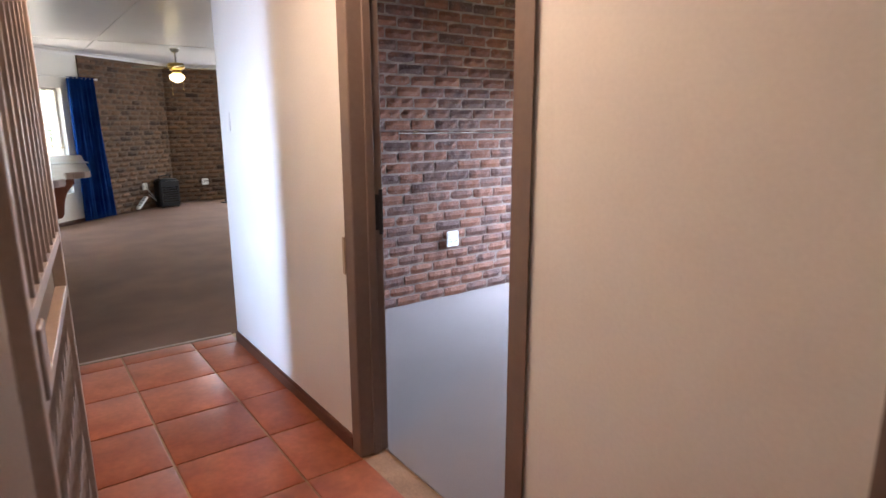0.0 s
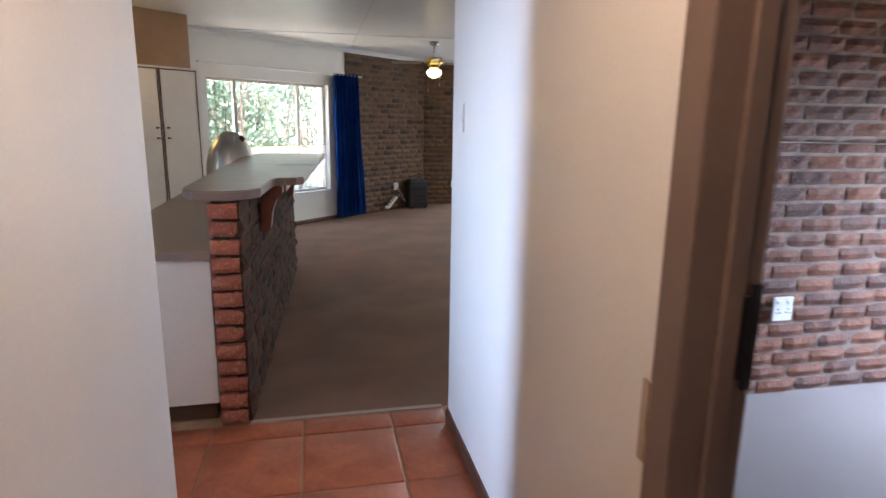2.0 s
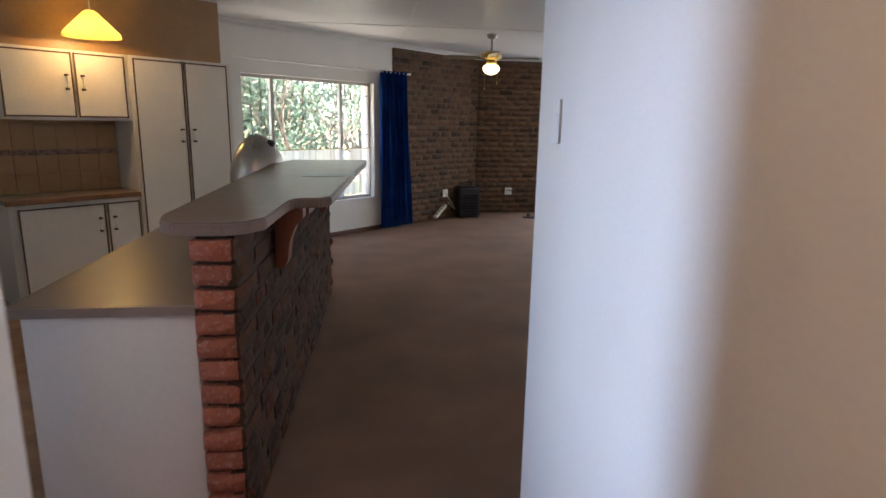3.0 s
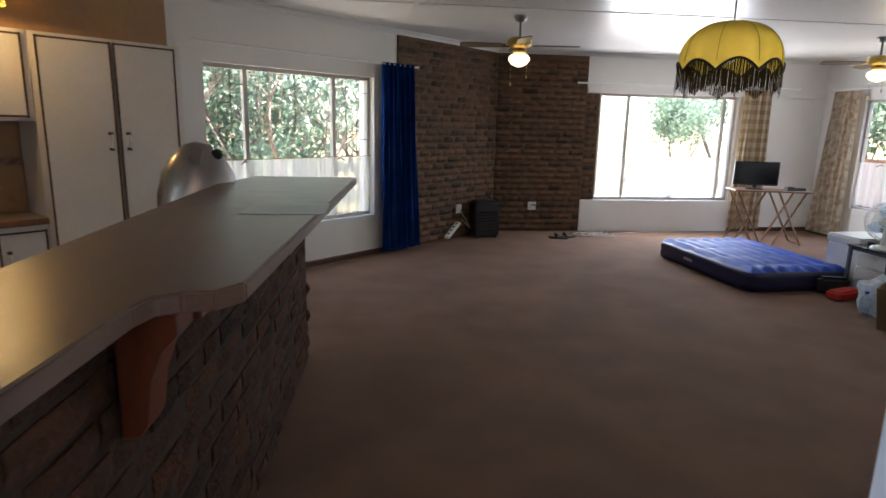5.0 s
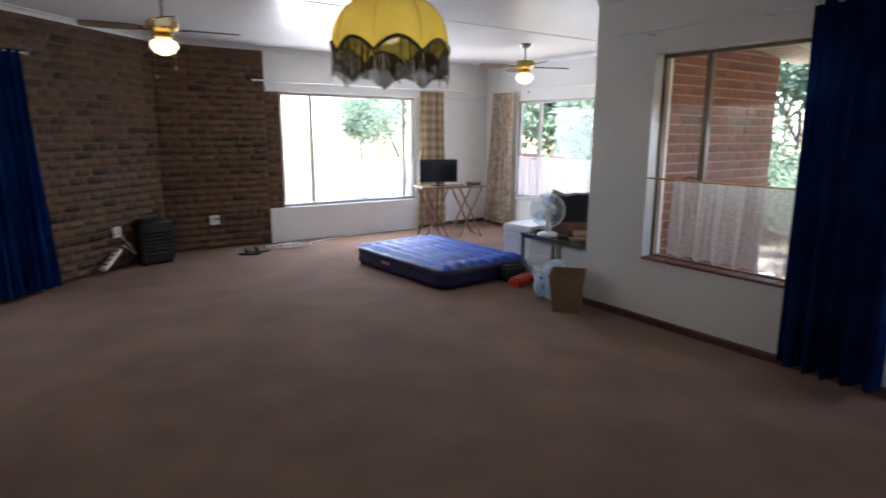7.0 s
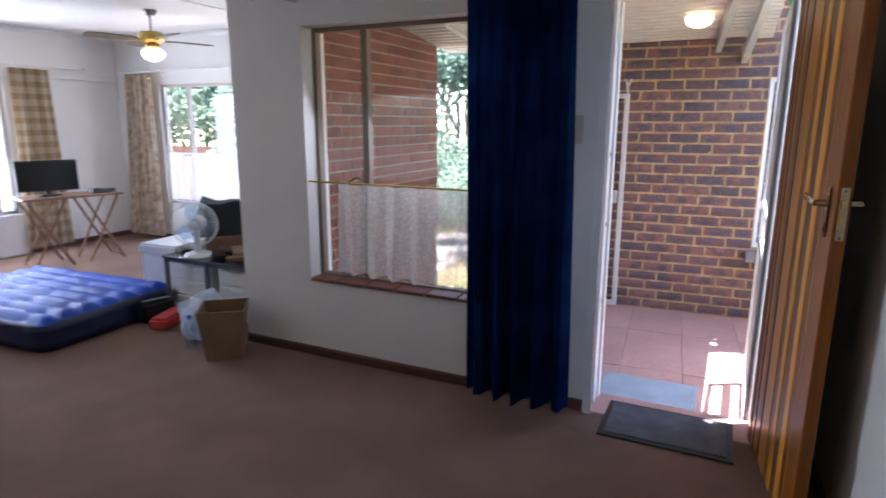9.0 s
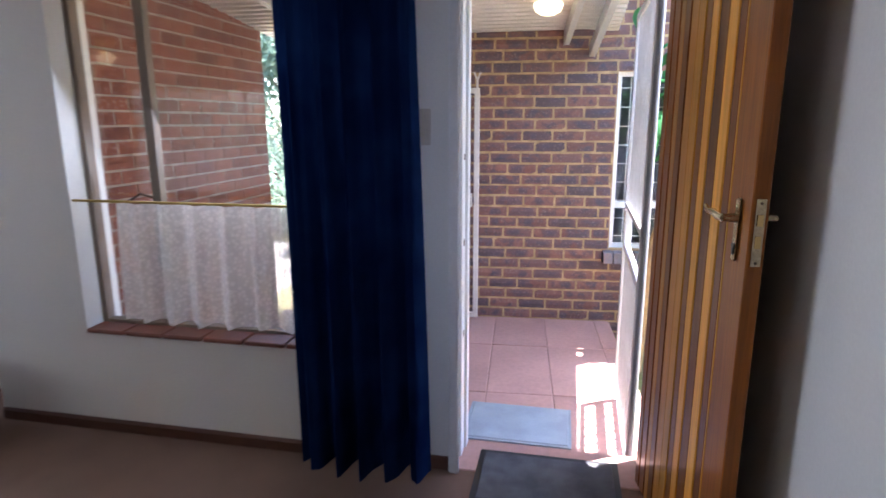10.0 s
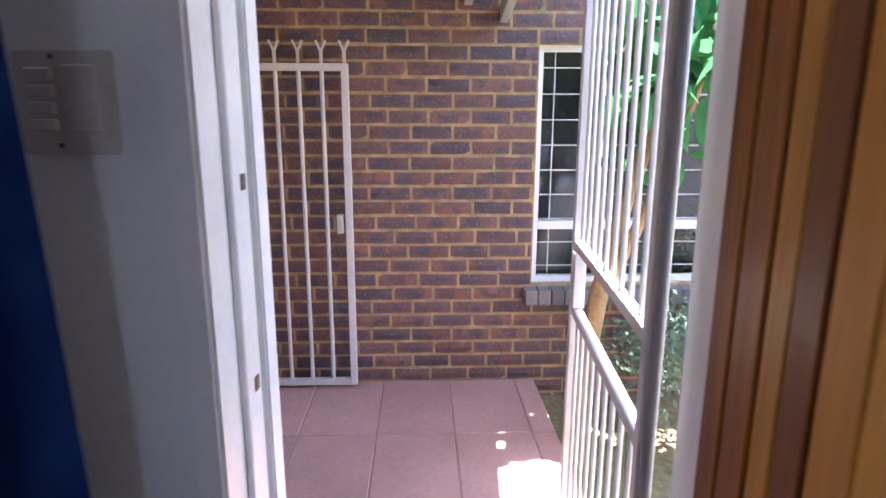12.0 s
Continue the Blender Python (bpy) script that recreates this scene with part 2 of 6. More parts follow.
M_PLASTER = material("painted_plaster", (0.78, 0.76, 0.72), 0.55, spread=0.03, scale=1.6, fine=90, bump=0.12, dist=0.003)
M_CEIL = material("ceiling_paint", (0.74, 0.73, 0.70), 0.32, spread=0.04, scale=1.2, fine=40, bump=0.05, dist=0.002)
M_CARPET = material("carpet", (0.248, 0.154, 0.110), 0.95, spread=0.095, scale=2.2, fine=420, bump=0.7, dist=0.006, spec=0.1)
M_CARPET_BED = material("bedroom_carpet", (0.29, 0.245, 0.235), 0.95, spread=0.05, scale=0.9, fine=420, bump=0.7, dist=0.006, spec=0.1)
M_TILE = material("terracotta_tile", (0.42, 0.13, 0.06), 0.46, spread=0.14, scale=5, fine=35, bump=0.12, dist=0.003, colour2=(0.30, 0.075, 0.03), pieces="object", piece_spread=0.12)
M_TILE_REST = material("terracotta_tile_rest", (0.42, 0.115, 0.045), 0.38, spread=0.14, scale=5, fine=35, bump=0.12, dist=0.003, colour2=(0.30, 0.075, 0.03), pieces="island", piece_spread=0.12)
M_SILLTILE = material("dull_red_tile", (0.20, 0.068, 0.042), 0.4, spread=0.14, pieces="object", piece_spread=0.15)
M_GROUT = material("grout", (0.40, 0.24, 0.14), 0.9, spread=0.15, scale=8, fine=120)
M_SKIRT = material("skirting_wood", (0.12, 0.048, 0.028), 0.4, spread=0.15, scale=4, fine=60, stretch=(0.2, 1, 1))
M_BROWN = material("brown_gloss_paint", (0.115, 0.075, 0.058), 0.42, spread=0.08, scale=3, fine=50, bump=0.06)
M_TAUPE = material("taupe_gloss_paint", (0.42, 0.32, 0.24), 0.42, spread=0.06, scale=3, fine=50, bump=0.06)
M_WHITE = material("white_gloss_paint", (0.80, 0.79, 0.77), 0.35, spread=0.04, scale=4, fine=60, bump=0.06)
M_FRAME = material("window_frame_paint", (0.50, 0.47, 0.43), 0.4, spread=0.06, scale=4, fine=60, bump=0.05)
M_MORTAR = material("mortar", (0.155, 0.10, 0.062), 0.95, spread=0.2, scale=12, fine=150, bump=0.6)
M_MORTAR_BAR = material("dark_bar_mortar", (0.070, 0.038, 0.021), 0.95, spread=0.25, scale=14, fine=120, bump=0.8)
M_PATIO_BED = material("paving_joint", (0.43, 0.255, 0.21), 0.9, spread=0.12)
M_MORTAR_BED = material("grey_brown_mortar", (0.30, 0.22, 0.185), 0.95, spread=0.2, scale=12, fine=150, bump=0.6)
M_MORTAR_PATIO = material("ochre_mortar", (0.52, 0.355, 0.185), 0.95, spread=0.2, scale=12, fine=150, bump=0.6)
IN_TONES = [(0.045, 0.024, 0.012), (0.085, 0.043, 0.020), (0.115, 0.056, 0.025), (0.14, 0.070, 0.032), (0.07, 0.042, 0.024)]
M_BRICK_IN = brick_material("face_brick_indoors", "object", IN_TONES, dust=(0.20, 0.125, 0.07))
M_BRICK_IN_REST = brick_material("face_brick_indoors_rest", "island", IN_TONES, dust=(0.20, 0.125, 0.07))
BED_TONES = [(0.085, 0.042, 0.034), (0.15, 0.058, 0.036), (0.20, 0.075, 0.040), (0.165, 0.066, 0.041), (0.10, 0.048, 0.037)]
M_BRICK_BED = brick_material("face_brick_bedroom", "object", BED_TONES, bump=0.9, dust=(0.30, 0.23, 0.20))
M_BRICK_BED_REST = brick_material("face_brick_bedroom_rest", "island", BED_TONES, bump=0.9, dust=(0.30, 0.23, 0.20))
PATIO_TONES = [(0.085, 0.06, 0.068), (0.19, 0.085, 0.066), (0.12, 0.075, 0.082), (0.25, 0.115, 0.085), (0.16, 0.08, 0.07), (0.22, 0.10, 0.075)]
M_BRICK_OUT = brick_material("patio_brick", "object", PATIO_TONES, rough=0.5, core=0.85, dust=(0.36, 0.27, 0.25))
M_BRICK_OUT_REST = brick_material("patio_brick_rest", "island", PATIO_TONES, rough=0.5, dust=(0.26, 0.18, 0.17))
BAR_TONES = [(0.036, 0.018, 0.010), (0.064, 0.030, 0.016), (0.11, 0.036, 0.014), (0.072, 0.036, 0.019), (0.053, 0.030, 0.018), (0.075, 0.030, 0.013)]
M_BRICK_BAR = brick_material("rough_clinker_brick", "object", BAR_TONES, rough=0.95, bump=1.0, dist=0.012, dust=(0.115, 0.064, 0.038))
M_BRICK_END = brick_material("red_brick_end", "object", [(0.26, 0.075, 0.04), (0.34, 0.10, 0.05), (0.30, 0.085, 0.045)], bump=0.8)
M_GLASS = glass_material("window_glass")
M_BLUE = cloth_material("blue_curtain", (0.010, 0.045, 0.20), (0.006, 0.03, 0.14), 0.2)
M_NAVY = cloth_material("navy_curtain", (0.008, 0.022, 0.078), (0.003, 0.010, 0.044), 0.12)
M_NET = cloth_material("net_curtain", (0.85, 0.85, 0.83), (0.8, 0.8, 0.8), 0.5, see=0.35)
M_LACE = cloth_material("lace_curtain", (0.85, 0.83, 0.80), (0.80, 0.78, 0.75), 0.45, see=0.12, lace=0.16)
M_LACE_OPEN = cloth_material("open_lace", (0.85, 0.83, 0.80), (0.80, 0.78, 0.75), 0.45, see=0.30, lace=0.55)
M_CREAM_CLOTH = cloth_material("cream_curtain", (0.64, 0.55, 0.44), (0.38, 0.28, 0.19), 0.4, motif=13.0)
M_CHECK = check_cloth("check_curtain", (0.56, 0.48, 0.36), (0.45, 0.35, 0.23), (0.34, 0.24, 0.14), 0.13)
M_TOP = material("bar_laminate", (0.215, 0.145, 0.108), 0.32, spread=0.06, scale=9, fine=160, bump=0.04, dist=0.002)
M_TOP2 = material("worktop_laminate", (0.27, 0.20, 0.165), 0.35, spread=0.08, scale=9, fine=160, bump=0.04, dist=0.002)
M_MELAMINE = material("white_melamine", (0.74, 0.70, 0.64), 0.40, spread=0.03, scale=3, fine=50, bump=0.03)
M_EDGING = material("brown_edging", (0.10, 0.055, 0.03), 0.5, spread=0.12)
M_KWALL = material("kitchen_tile_wall", (0.42, 0.245, 0.115), 0.4, spread=0.06, scale=3, fine=40, bump=0.05)
M_CHROME = material("chrome", (0.75, 0.74, 0.72), 0.16, metal=1.0, spread=0.03, bump=0.0)
M_LOCK = material("tarnished_plating", (0.56, 0.44, 0.28), 0.24, metal=1.0, spread=0.15, scale=25, fine=160, bump=0.05)
M_BRASS = material("brass", (0.62, 0.42, 0.16), 0.25, metal=1.0, spread=0.06, bump=0.03)
M_SILVER = material("brushed_silver", (0.52, 0.51, 0.49), 0.30, metal=0.85, spread=0.05, scale=3, fine=80, bump=0.03)
M_BLACK = material("black_plastic", (0.018, 0.018, 0.02), 0.42, spread=0.1, bump=0.08)
M_WHITE_PLASTIC = material("white_plastic", (0.78, 0.77, 0.74), 0.4, spread=0.03, bump=0.03)
M_BLUE_PVC = material("blue_flocked_vinyl", (0.002, 0.055, 0.40), 0.50, spread=0.14, scale=4, fine=250, bump=0.2, dist=0.002, spec=0.25)
M_DARK_PVC = material("dark_vinyl", (0.010, 0.014, 0.06), 0.4, spread=0.1, scale=4, fine=120)
M_WOOD = material("brown_wood", (0.25, 0.125, 0.065), 0.45, spread=0.15, scale=6, fine=70, stretch=(1, 1, 0.25))
M_SHADE = cloth_material("yellow_lampshade", (0.78, 0.64, 0.16), (0.66, 0.53, 0.12), 0.45)
M_RIB = cloth_material("ochre_seam", (0.48, 0.38, 0.09), (0.40, 0.31, 0.07), 0.3)
M_FRINGE = cloth_material("dark_fringe", (0.035, 0.026, 0.014), (0.022, 0.016, 0.009), 0.3)
M_DOORWOOD = material("varnished_meranti", (0.25, 0.078, 0.006), 0.34, spread=0.2, spec=0.28, scale=3, fine=38, bump=0.08, stretch=(3, 3, 0.12), colour2=(0.13, 0.034, 0.005), pieces="object", piece_spread=0.3, coat=0.03)
M_SLATWOOD = material("varnished_slat_wood", (0.64, 0.29, 0.030), 0.38, spread=0.18, spec=0.28, scale=3, fine=38, bump=0.08, stretch=(3, 3, 0.12), colour2=(0.44, 0.18, 0.022), pieces="object", piece_spread=0.28, coat=0.03)
M_MAT = material("doormat", (0.13, 0.13, 0.14), 0.98, spread=0.2, scale=10, fine=300, bump=0.8, dist=0.005)
M_PATIO = material("patio_paver", (0.52, 0.30, 0.25), 0.5, spread=0.08, scale=2.5, fine=40, bump=0.1, pieces="object", piece_spread=0.06)
M_CARD = material("cardboard", (0.25, 0.165, 0.085), 0.85, spread=0.08)
M_CARD2 = material("reddish_card", (0.22, 0.10, 0.06), 0.8, spread=0.12)
M_RED = material("red_plastic", (0.55, 0.03, 0.02), 0.45, spread=0.08)
M_BAG = glass_material("clear_bag", (0.85, 0.90, 0.95), 0.15)
M_BULB = glow_material("lit_opal_glass", (1.0, 0.82, 0.42), 0.28)
M_EARTH = material("earth", (0.20, 0.14, 0.09), 0.95, spread=0.25, scale=2, fine=30, bump=0.8, dist=0.02)
M_LAWN = material("garden_ground", (0.13, 0.15, 0.05), 0.95, spread=0.3, scale=1.5, fine=25, bump=0.8, dist=0.02, colour2=(0.26, 0.20, 0.11))
M_BARK = material("bark", (0.22, 0.17, 0.13), 0.9, spread=0.25, scale=6, fine=40, bump=0.8, dist=0.01, stretch=(1, 1, 0.3))
M_BARK_TAN = material("tan_bark", (0.42, 0.27, 0.12), 0.8, spread=0.2, scale=6, fine=40, bump=0.5)
M_LEAF = cloth_material("leaf", (0.21, 0.29, 0.21), (0.13, 0.19, 0.14), 0.5)
M_LEAF_BROAD = cloth_material("broad_leaf", (0.10, 0.30, 0.11), (0.06, 0.20, 0.08), 0.45)
M_ZINC = material("painted_steel", (0.55, 0.55, 0.54), 0.45, metal=0.2, spread=0.06)
M_LOUVRE = material("roof_sheet", (0.60, 0.56, 0.50), 0.5, metal=0.1, spread=0.06)
M_BROWNFRAME = material("brown_frame_paint", (0.19, 0.135, 0.108), 0.42, spread=0.06, scale=3, fine=50, bump=0.06)
M_DOORPLAIN = material("plain_door", (0.20, 0.11, 0.06), 0.45, spread=0.12, stretch=(1, 1, 0.2))
M_GATE = material("taupe_gate_paint", (0.31, 0.235, 0.19), 0.38, spread=0.08, scale=5, fine=60, bump=0.06)
M_CREAM_PLASTIC = material("cream_plastic", (0.66, 0.60, 0.48), 0.4, spread=0.04, bump=0.03)
M_AGED_PLASTIC = material("aged_cream_plastic", (0.60, 0.54, 0.47), 0.45, spread=0.06, bump=0.03)
M_RUST = material("rusty_metal", (0.25, 0.08, 0.03), 0.7, metal=0.4, spread=0.2)
# aged brass, its colour raised to stand in for globe light on the fan motor
M_BRASS_LIT = material("aged_brass_lit", (0.50, 0.34, 0.10), 0.30, metal=0.9, spread=0.1, bump=0.03)
M_PEWTER = material("pewter", (0.30, 0.28, 0.25), 0.32, metal=0.9, spread=0.1, bump=0.03)
M_BLADE = material("fan_blade_wood", (0.19, 0.145, 0.095), 0.4, spread=0.12, stretch=(0.2, 1, 1), fine=80)
M_KSHADE = cloth_material("kitchen_shade", (0.80, 0.62, 0.20), (0.75, 0.58, 0.18), 0.5)
M_REDWOOD = material("red_stained_wood", (0.21, 0.065, 0.03), 0.4, spread=0.15, fine=60, stretch=(1, 1, 0.3))
M_CABLE = material("white_cable", (0.7, 0.69, 0.66), 0.5, spread=0.04, bump=0.0)
M_FABRIC_DARK = material("dark_fabric", (0.02, 0.02, 0.024), 0.85, spread=0.2, fine=150, bump=0.3)
M_PAPER = material("paper", (0.72, 0.72, 0.70), 0.8, spread=0.05)
M_SCREEN = material("dark_screen", (0.008, 0.008, 0.010), 0.15, spread=0.05, bump=0.0)
M_PAVE = material("pale_paving", (0.42, 0.38, 0.33), 0.9, spread=0.15, scale=2, fine=30, bump=0.3)
M_FENCE = material("terracotta_wall", (0.26, 0.13, 0.09), 0.85, spread=0.12, scale=3, fine=40, bump=0.4)
M_PAPER2 = material("grey_sheet", (0.26, 0.25, 0.25), 0.35, spread=0.04, bump=0.02)
M_KTILE = material("beige_wall_tile", (0.50, 0.315, 0.16), 0.3, spread=0.05, bump=0.03)
M_STRIP = material("patterned_tile_strip", (0.42, 0.28, 0.20), 0.35, spread=0.3, scale=35, fine=90, bump=0.05)
M_DESKGLASS = material("dark_glass_top", (0.03, 0.03, 0.032), 0.12, spread=0.05, bump=0.0)
M_FANBLADE = glass_material("blue_translucent_blade", (0.72, 0.85, 0.95), 0.2)
M_BLUECAP = material("blue_plastic", (0.03, 0.12, 0.5), 0.4, spread=0.05)
M_PLASTIC_BAG = cloth_material("thin_plastic_bag", (0.75, 0.80, 0.84), (0.6, 0.68, 0.75), 0.4, see=0.45)
M_MAT2 = material("blue_grey_mat", (0.34, 0.40, 0.44), 0.9, spread=0.1, scale=6, fine=200, bump=0.5)
M_WINGIN = material("grey_blue_paint", (0.16, 0.18, 0.21), 0.6, spread=0.08)
M_DESKLEG = material("dark_grey_steel", (0.13, 0.135, 0.15), 0.4, metal=0.3, spread=0.06)
M_ROOFSHEET = material("dark_roof", (0.20, 0.19, 0.18), 0.6, spread=0.08)
M_SILLBRICK = material("grey_sill_brick", (0.22, 0.19, 0.19), 0.7, spread=0.15, pieces="object", piece_spread=0.2, fine=80, bump=0.4)
M_WHITEGATE = material("white_gate_paint", (0.66, 0.62, 0.58), 0.45, spread=0.06, fine=70)
M_GATEGREY = material("pale_grey_gate_paint", (0.60, 0.60, 0.60), 0.45, spread=0.06, fine=70)
M_GATEPOST = material("grey_post_paint", (0.26, 0.26, 0.28), 0.4, spread=0.06, fine=70)
M_MORTAR_PALE = material("pale_mortar", (0.42, 0.34, 0.28), 0.95, spread=0.2, scale=12, fine=150, bump=0.5)
RED_TONES = [(0.14, 0.042, 0.024), (0.20, 0.060, 0.031), (0.24, 0.078, 0.042), (0.17, 0.052, 0.031)]
M_BRICK_RED = brick_material("red_face_brick", "object", RED_TONES, rough=0.7)
M_BRICK_RED_REST = brick_material("red_face_brick_rest", "island", RED_TONES, rough=0.7)
M_DFRAME = material("drab_frame_paint", (0.24, 0.185, 0.14), 0.45, spread=0.06, bump=0.05)

# ---- helpers for building ----
def box(bm, x0, x1, y0, y1, z0, z1, m=None):
    """A box between the corners given, moved by m."""
    vs = [bm.verts.new((x, y, z)) for x in (x0, x1) for y in (y0, y1) for z in (z0, z1)]
    for f in ((0, 1, 3, 2), (4, 6, 7, 5), (0, 4, 5, 1), (2, 3, 7, 6), (0, 2, 6, 4), (1, 5, 7, 3)):
        bm.faces.new([vs[i] for i in f])
    if m is not None:
        bmesh.ops.transform(bm, matrix=m, verts=vs)
    return vs


def bevel_all(bm, width, segments=2):
    bmesh.ops.recalc_face_normals(bm, faces=bm.faces)
    bmesh.ops.bevel(bm, geom=list(bm.edges), offset=width, segments=segments, affect="EDGES", clamp_overlap=True)


def lathe(bm, profile, n=24, m=None, cap=True):
    """A turned shape about z from (radius, height) pairs."""
    rings = [[bm.verts.new((r * math.cos(2 * math.pi * i / n), r * math.sin(2 * math.pi * i / n), z)) for i in range(n)] for r, z in profile]
    for a, b in zip(rings, rings[1:]):
        for i in range(n):
            bm.faces.new((a[i], a[(i + 1) % n], b[(i + 1) % n], b[i]))
    if cap:
        bm.faces.new(list(reversed(rings[0])))
        bm.faces.new(rings[-1])
    vs = [v for r in rings for v in r]
    if m is not None:
        bmesh.ops.transform(bm, matrix=m, verts=vs)
    return vs


def rod(bm, a, b, r, n=8):
    """A round bar from a to b."""
    a, b = Vector(a), Vector(b)
    q = (b - a).to_track_quat("Z", "Y").to_matrix().to_4x4()
    return lathe(bm, [(r, 0), (r, (b - a).length)], n, Matrix.Translation(a) @ q)


def tube(bm, pts, r, n=6):
    """A bent round bar through the points."""
    pts = [Vector(p) for p in pts]
    rings = []
    for i, p in enumerate(pts):
        d = (pts[min(i + 1, len(pts) - 1)] - pts[max(i - 1, 0)]).normalized()
        q = d.to_track_quat("Z", "Y").to_matrix()
        rr = r[i] if isinstance(r, (list, tuple)) else r
        rings.append([bm.verts.new(p + q @ Vector((rr * math.cos(2 * math.pi * k / n), rr * math.sin(2 * math.pi * k / n), 0))) for k in range(n)])
    for a, b in zip(rings, rings[1:]):
        for k in range(n):
            bm.faces.new((a[k], a[(k + 1) % n], b[(k + 1) % n], b[k]))
    bm.faces.new(list(reversed(rings[0])))
    bm.faces.new(rings[-1])


def prism(bm, outline, z0, z1):
    """An outline in plan, raised from z0 to z1."""
    lo = [bm.verts.new((x, y, z0)) for x, y in outline]
    hi = [bm.verts.new((x, y, z1)) for x, y in outline]
    n = len(lo)
    for i in range(n):
        bm.faces.new((lo[i], lo[(i + 1) % n], hi[(i + 1) % n], hi[i]))
    bm.faces.new(list(reversed(lo)))
    bm.faces.new(hi)


def finish(bm, smooth=0.0):
    bmesh.ops.recalc_face_normals(bm, faces=bm.faces)
    if smooth:
        for f in bm.faces:
            f.smooth = True
        for e in bm.edges:
            if len(e.link_faces) == 2 and e.calc_face_angle(0) > radians(smooth):
                e.smooth = False


def mesh_of(name, bm, material, smooth=0.0):
    finish(bm, smooth)
    me = bpy.data.meshes.new(name)
    bm.to_mesh(me)
    bm.free()
    for m in material if isinstance(material, (list, tuple)) else [material]:
        me.materials.append(m)
    return me


def thing(name, bm, material, label, category, group="", kind="", at=None, smooth=0.0):
    ob = new(name, mesh_of(name, bm, material, smooth))
    if at is not None:
        ob.matrix_basis = at
    return tagged(ob, label, category, group, kind)


def empty(name, label, category, group="", at=None, kind=""):
    ob = new(name)
    ob.empty_display_size = 0.1
    if at is not None:
        ob.matrix_basis = at
    return tagged(ob, label, category, group, kind)


def part(name, bm, material, parent, label="", at=None, smooth=0.0):
    ob = new(name, mesh_of(name, bm, material, smooth))
    ob.parent = parent
    if at is not None:
        ob.matrix_basis = at
    return tagged(ob, label)


def structure(name, bm, material, label, category, at=None, smooth=0.0):
    return thing(name, bm, material, label, category, "", "structure", at, smooth)


def along(p, q):
    """A frame at p: x runs to q, y to the left of it, z up."""
    return pose(p[0], p[1], 0, 0, 0, math.degrees(math.atan2(q[1] - p[1], q[0] - p[0])))


def wall_bm(length, thick, z0, z1, openings=()):
    """A wall along x, its face at y = 0 and its back at y = thick, with openings (s0, s1, z0, z1) cut through."""
    xs = sorted({0.0, length, *(v for o in openings for v in o[:2])})
    zs = sorted({z0, z1, *(v for o in openings for v in o[2:])})
    xs = [x for x in xs if 0 <= x <= length]
    zs = [z for z in zs if z0 <= z <= z1]
    solid = {}
    for i in range(len(xs) - 1):
        for k in range(len(zs) - 1):
            mx, mz = (xs[i] + xs[i + 1]) / 2, (zs[k] + zs[k + 1]) / 2
            solid[i, k] = not any(a < mx < b and c < mz < d for a, b, c, d in openings)
    bm = bmesh.new()
    cache = {}

    def v(i, y, k):
        key = (i, y, k)
        if key not in cache:
            cache[key] = bm.verts.new((xs[i], y, zs[k]))
        return cache[key]

    for (i, k), full in solid.items():
        if not full:
            continue
        for y in (0, thick):
            bm.faces.new((v(i, y, k), v(i + 1, y, k), v(i + 1, y, k + 1), v(i, y, k + 1)))
        for di, dk, (a, b) in ((-1, 0, ((i, k), (i, k + 1))), (1, 0, ((i + 1, k), (i + 1, k + 1))), (0, -1, ((i, k), (i + 1, k))), (0, 1, ((i, k + 1), (i + 1, k + 1)))):
            if not solid.get((i + di, k + dk), False):
                bm.faces.new((v(a[0], 0, a[1]), v(b[0], 0, b[1]), v(b[0], thick, b[1]), v(a[0], thick, a[1])))
    return bm


def wall(name, p, q, thick, z0, z1, material, label, openings=(), category="wall"):
    """A wall whose seen face runs from p to q with its body on the left."""
    length = math.hypot(q[0] - p[0], q[1] - p[1])
    return structure(name, wall_bm(length, thick, z0, z1, openings), material, label, category, along(p, q))


# ---- the plan ----
CEIL = 2.46
DIAG0 = (-1.9, 7.041)          # the slanting wall's face, from the kitchen
NW = (3.07, 11.60)             # to its corner with the far wall
DIAG = math.hypot(NW[0] - DIAG0[0], NW[1] - DIAG0[1])
DX, DY = (NW[0] - DIAG0[0]) / DIAG, (NW[1] - DIAG0[1]) / DIAG


def diag(s, off=0.0):
    """A place along the slanting wall, off metres out into the room."""
    return (DIAG0[0] + DX * s + DY * off, DIAG0[1] + DY * s - DX * off)


def diag_s(x):
    return (x - DIAG0[0]) / DX


A0, A1 = diag_s(0.005), diag_s(1.42)     # window a
BR0 = diag_s(1.672)                      # the bricks begin
WA = (A0, A1, 0.45, 1.93)

wall("wall_northwest", DIAG0, NW, 0.24, -0.25, CEIL, M_PLASTER, "off-white plastered slanting wall with a wide window", [WA])
wall("wall_north", NW, (7.92, 11.60), 0.24, -0.25, CEIL, M_PLASTER, "off-white plastered far wall with a wide window", [(4.545 - NW[0], 6.59 - NW[0], 0.45, 1.93)])
wall("wall_east_alcove", (7.92, 11.60), (7.92, 7.148), 0.10, -0.25, CEIL, M_PLASTER, "off-white plastered wall with a wide window", [(0.74, 3.10, 0.45, 1.90)])
wall("wall_alcove_return", (5.835, 7.378), (7.92, 7.378), -0.23, -0.25, CEIL, M_PLASTER, "off-white plastered wall of the alcove")
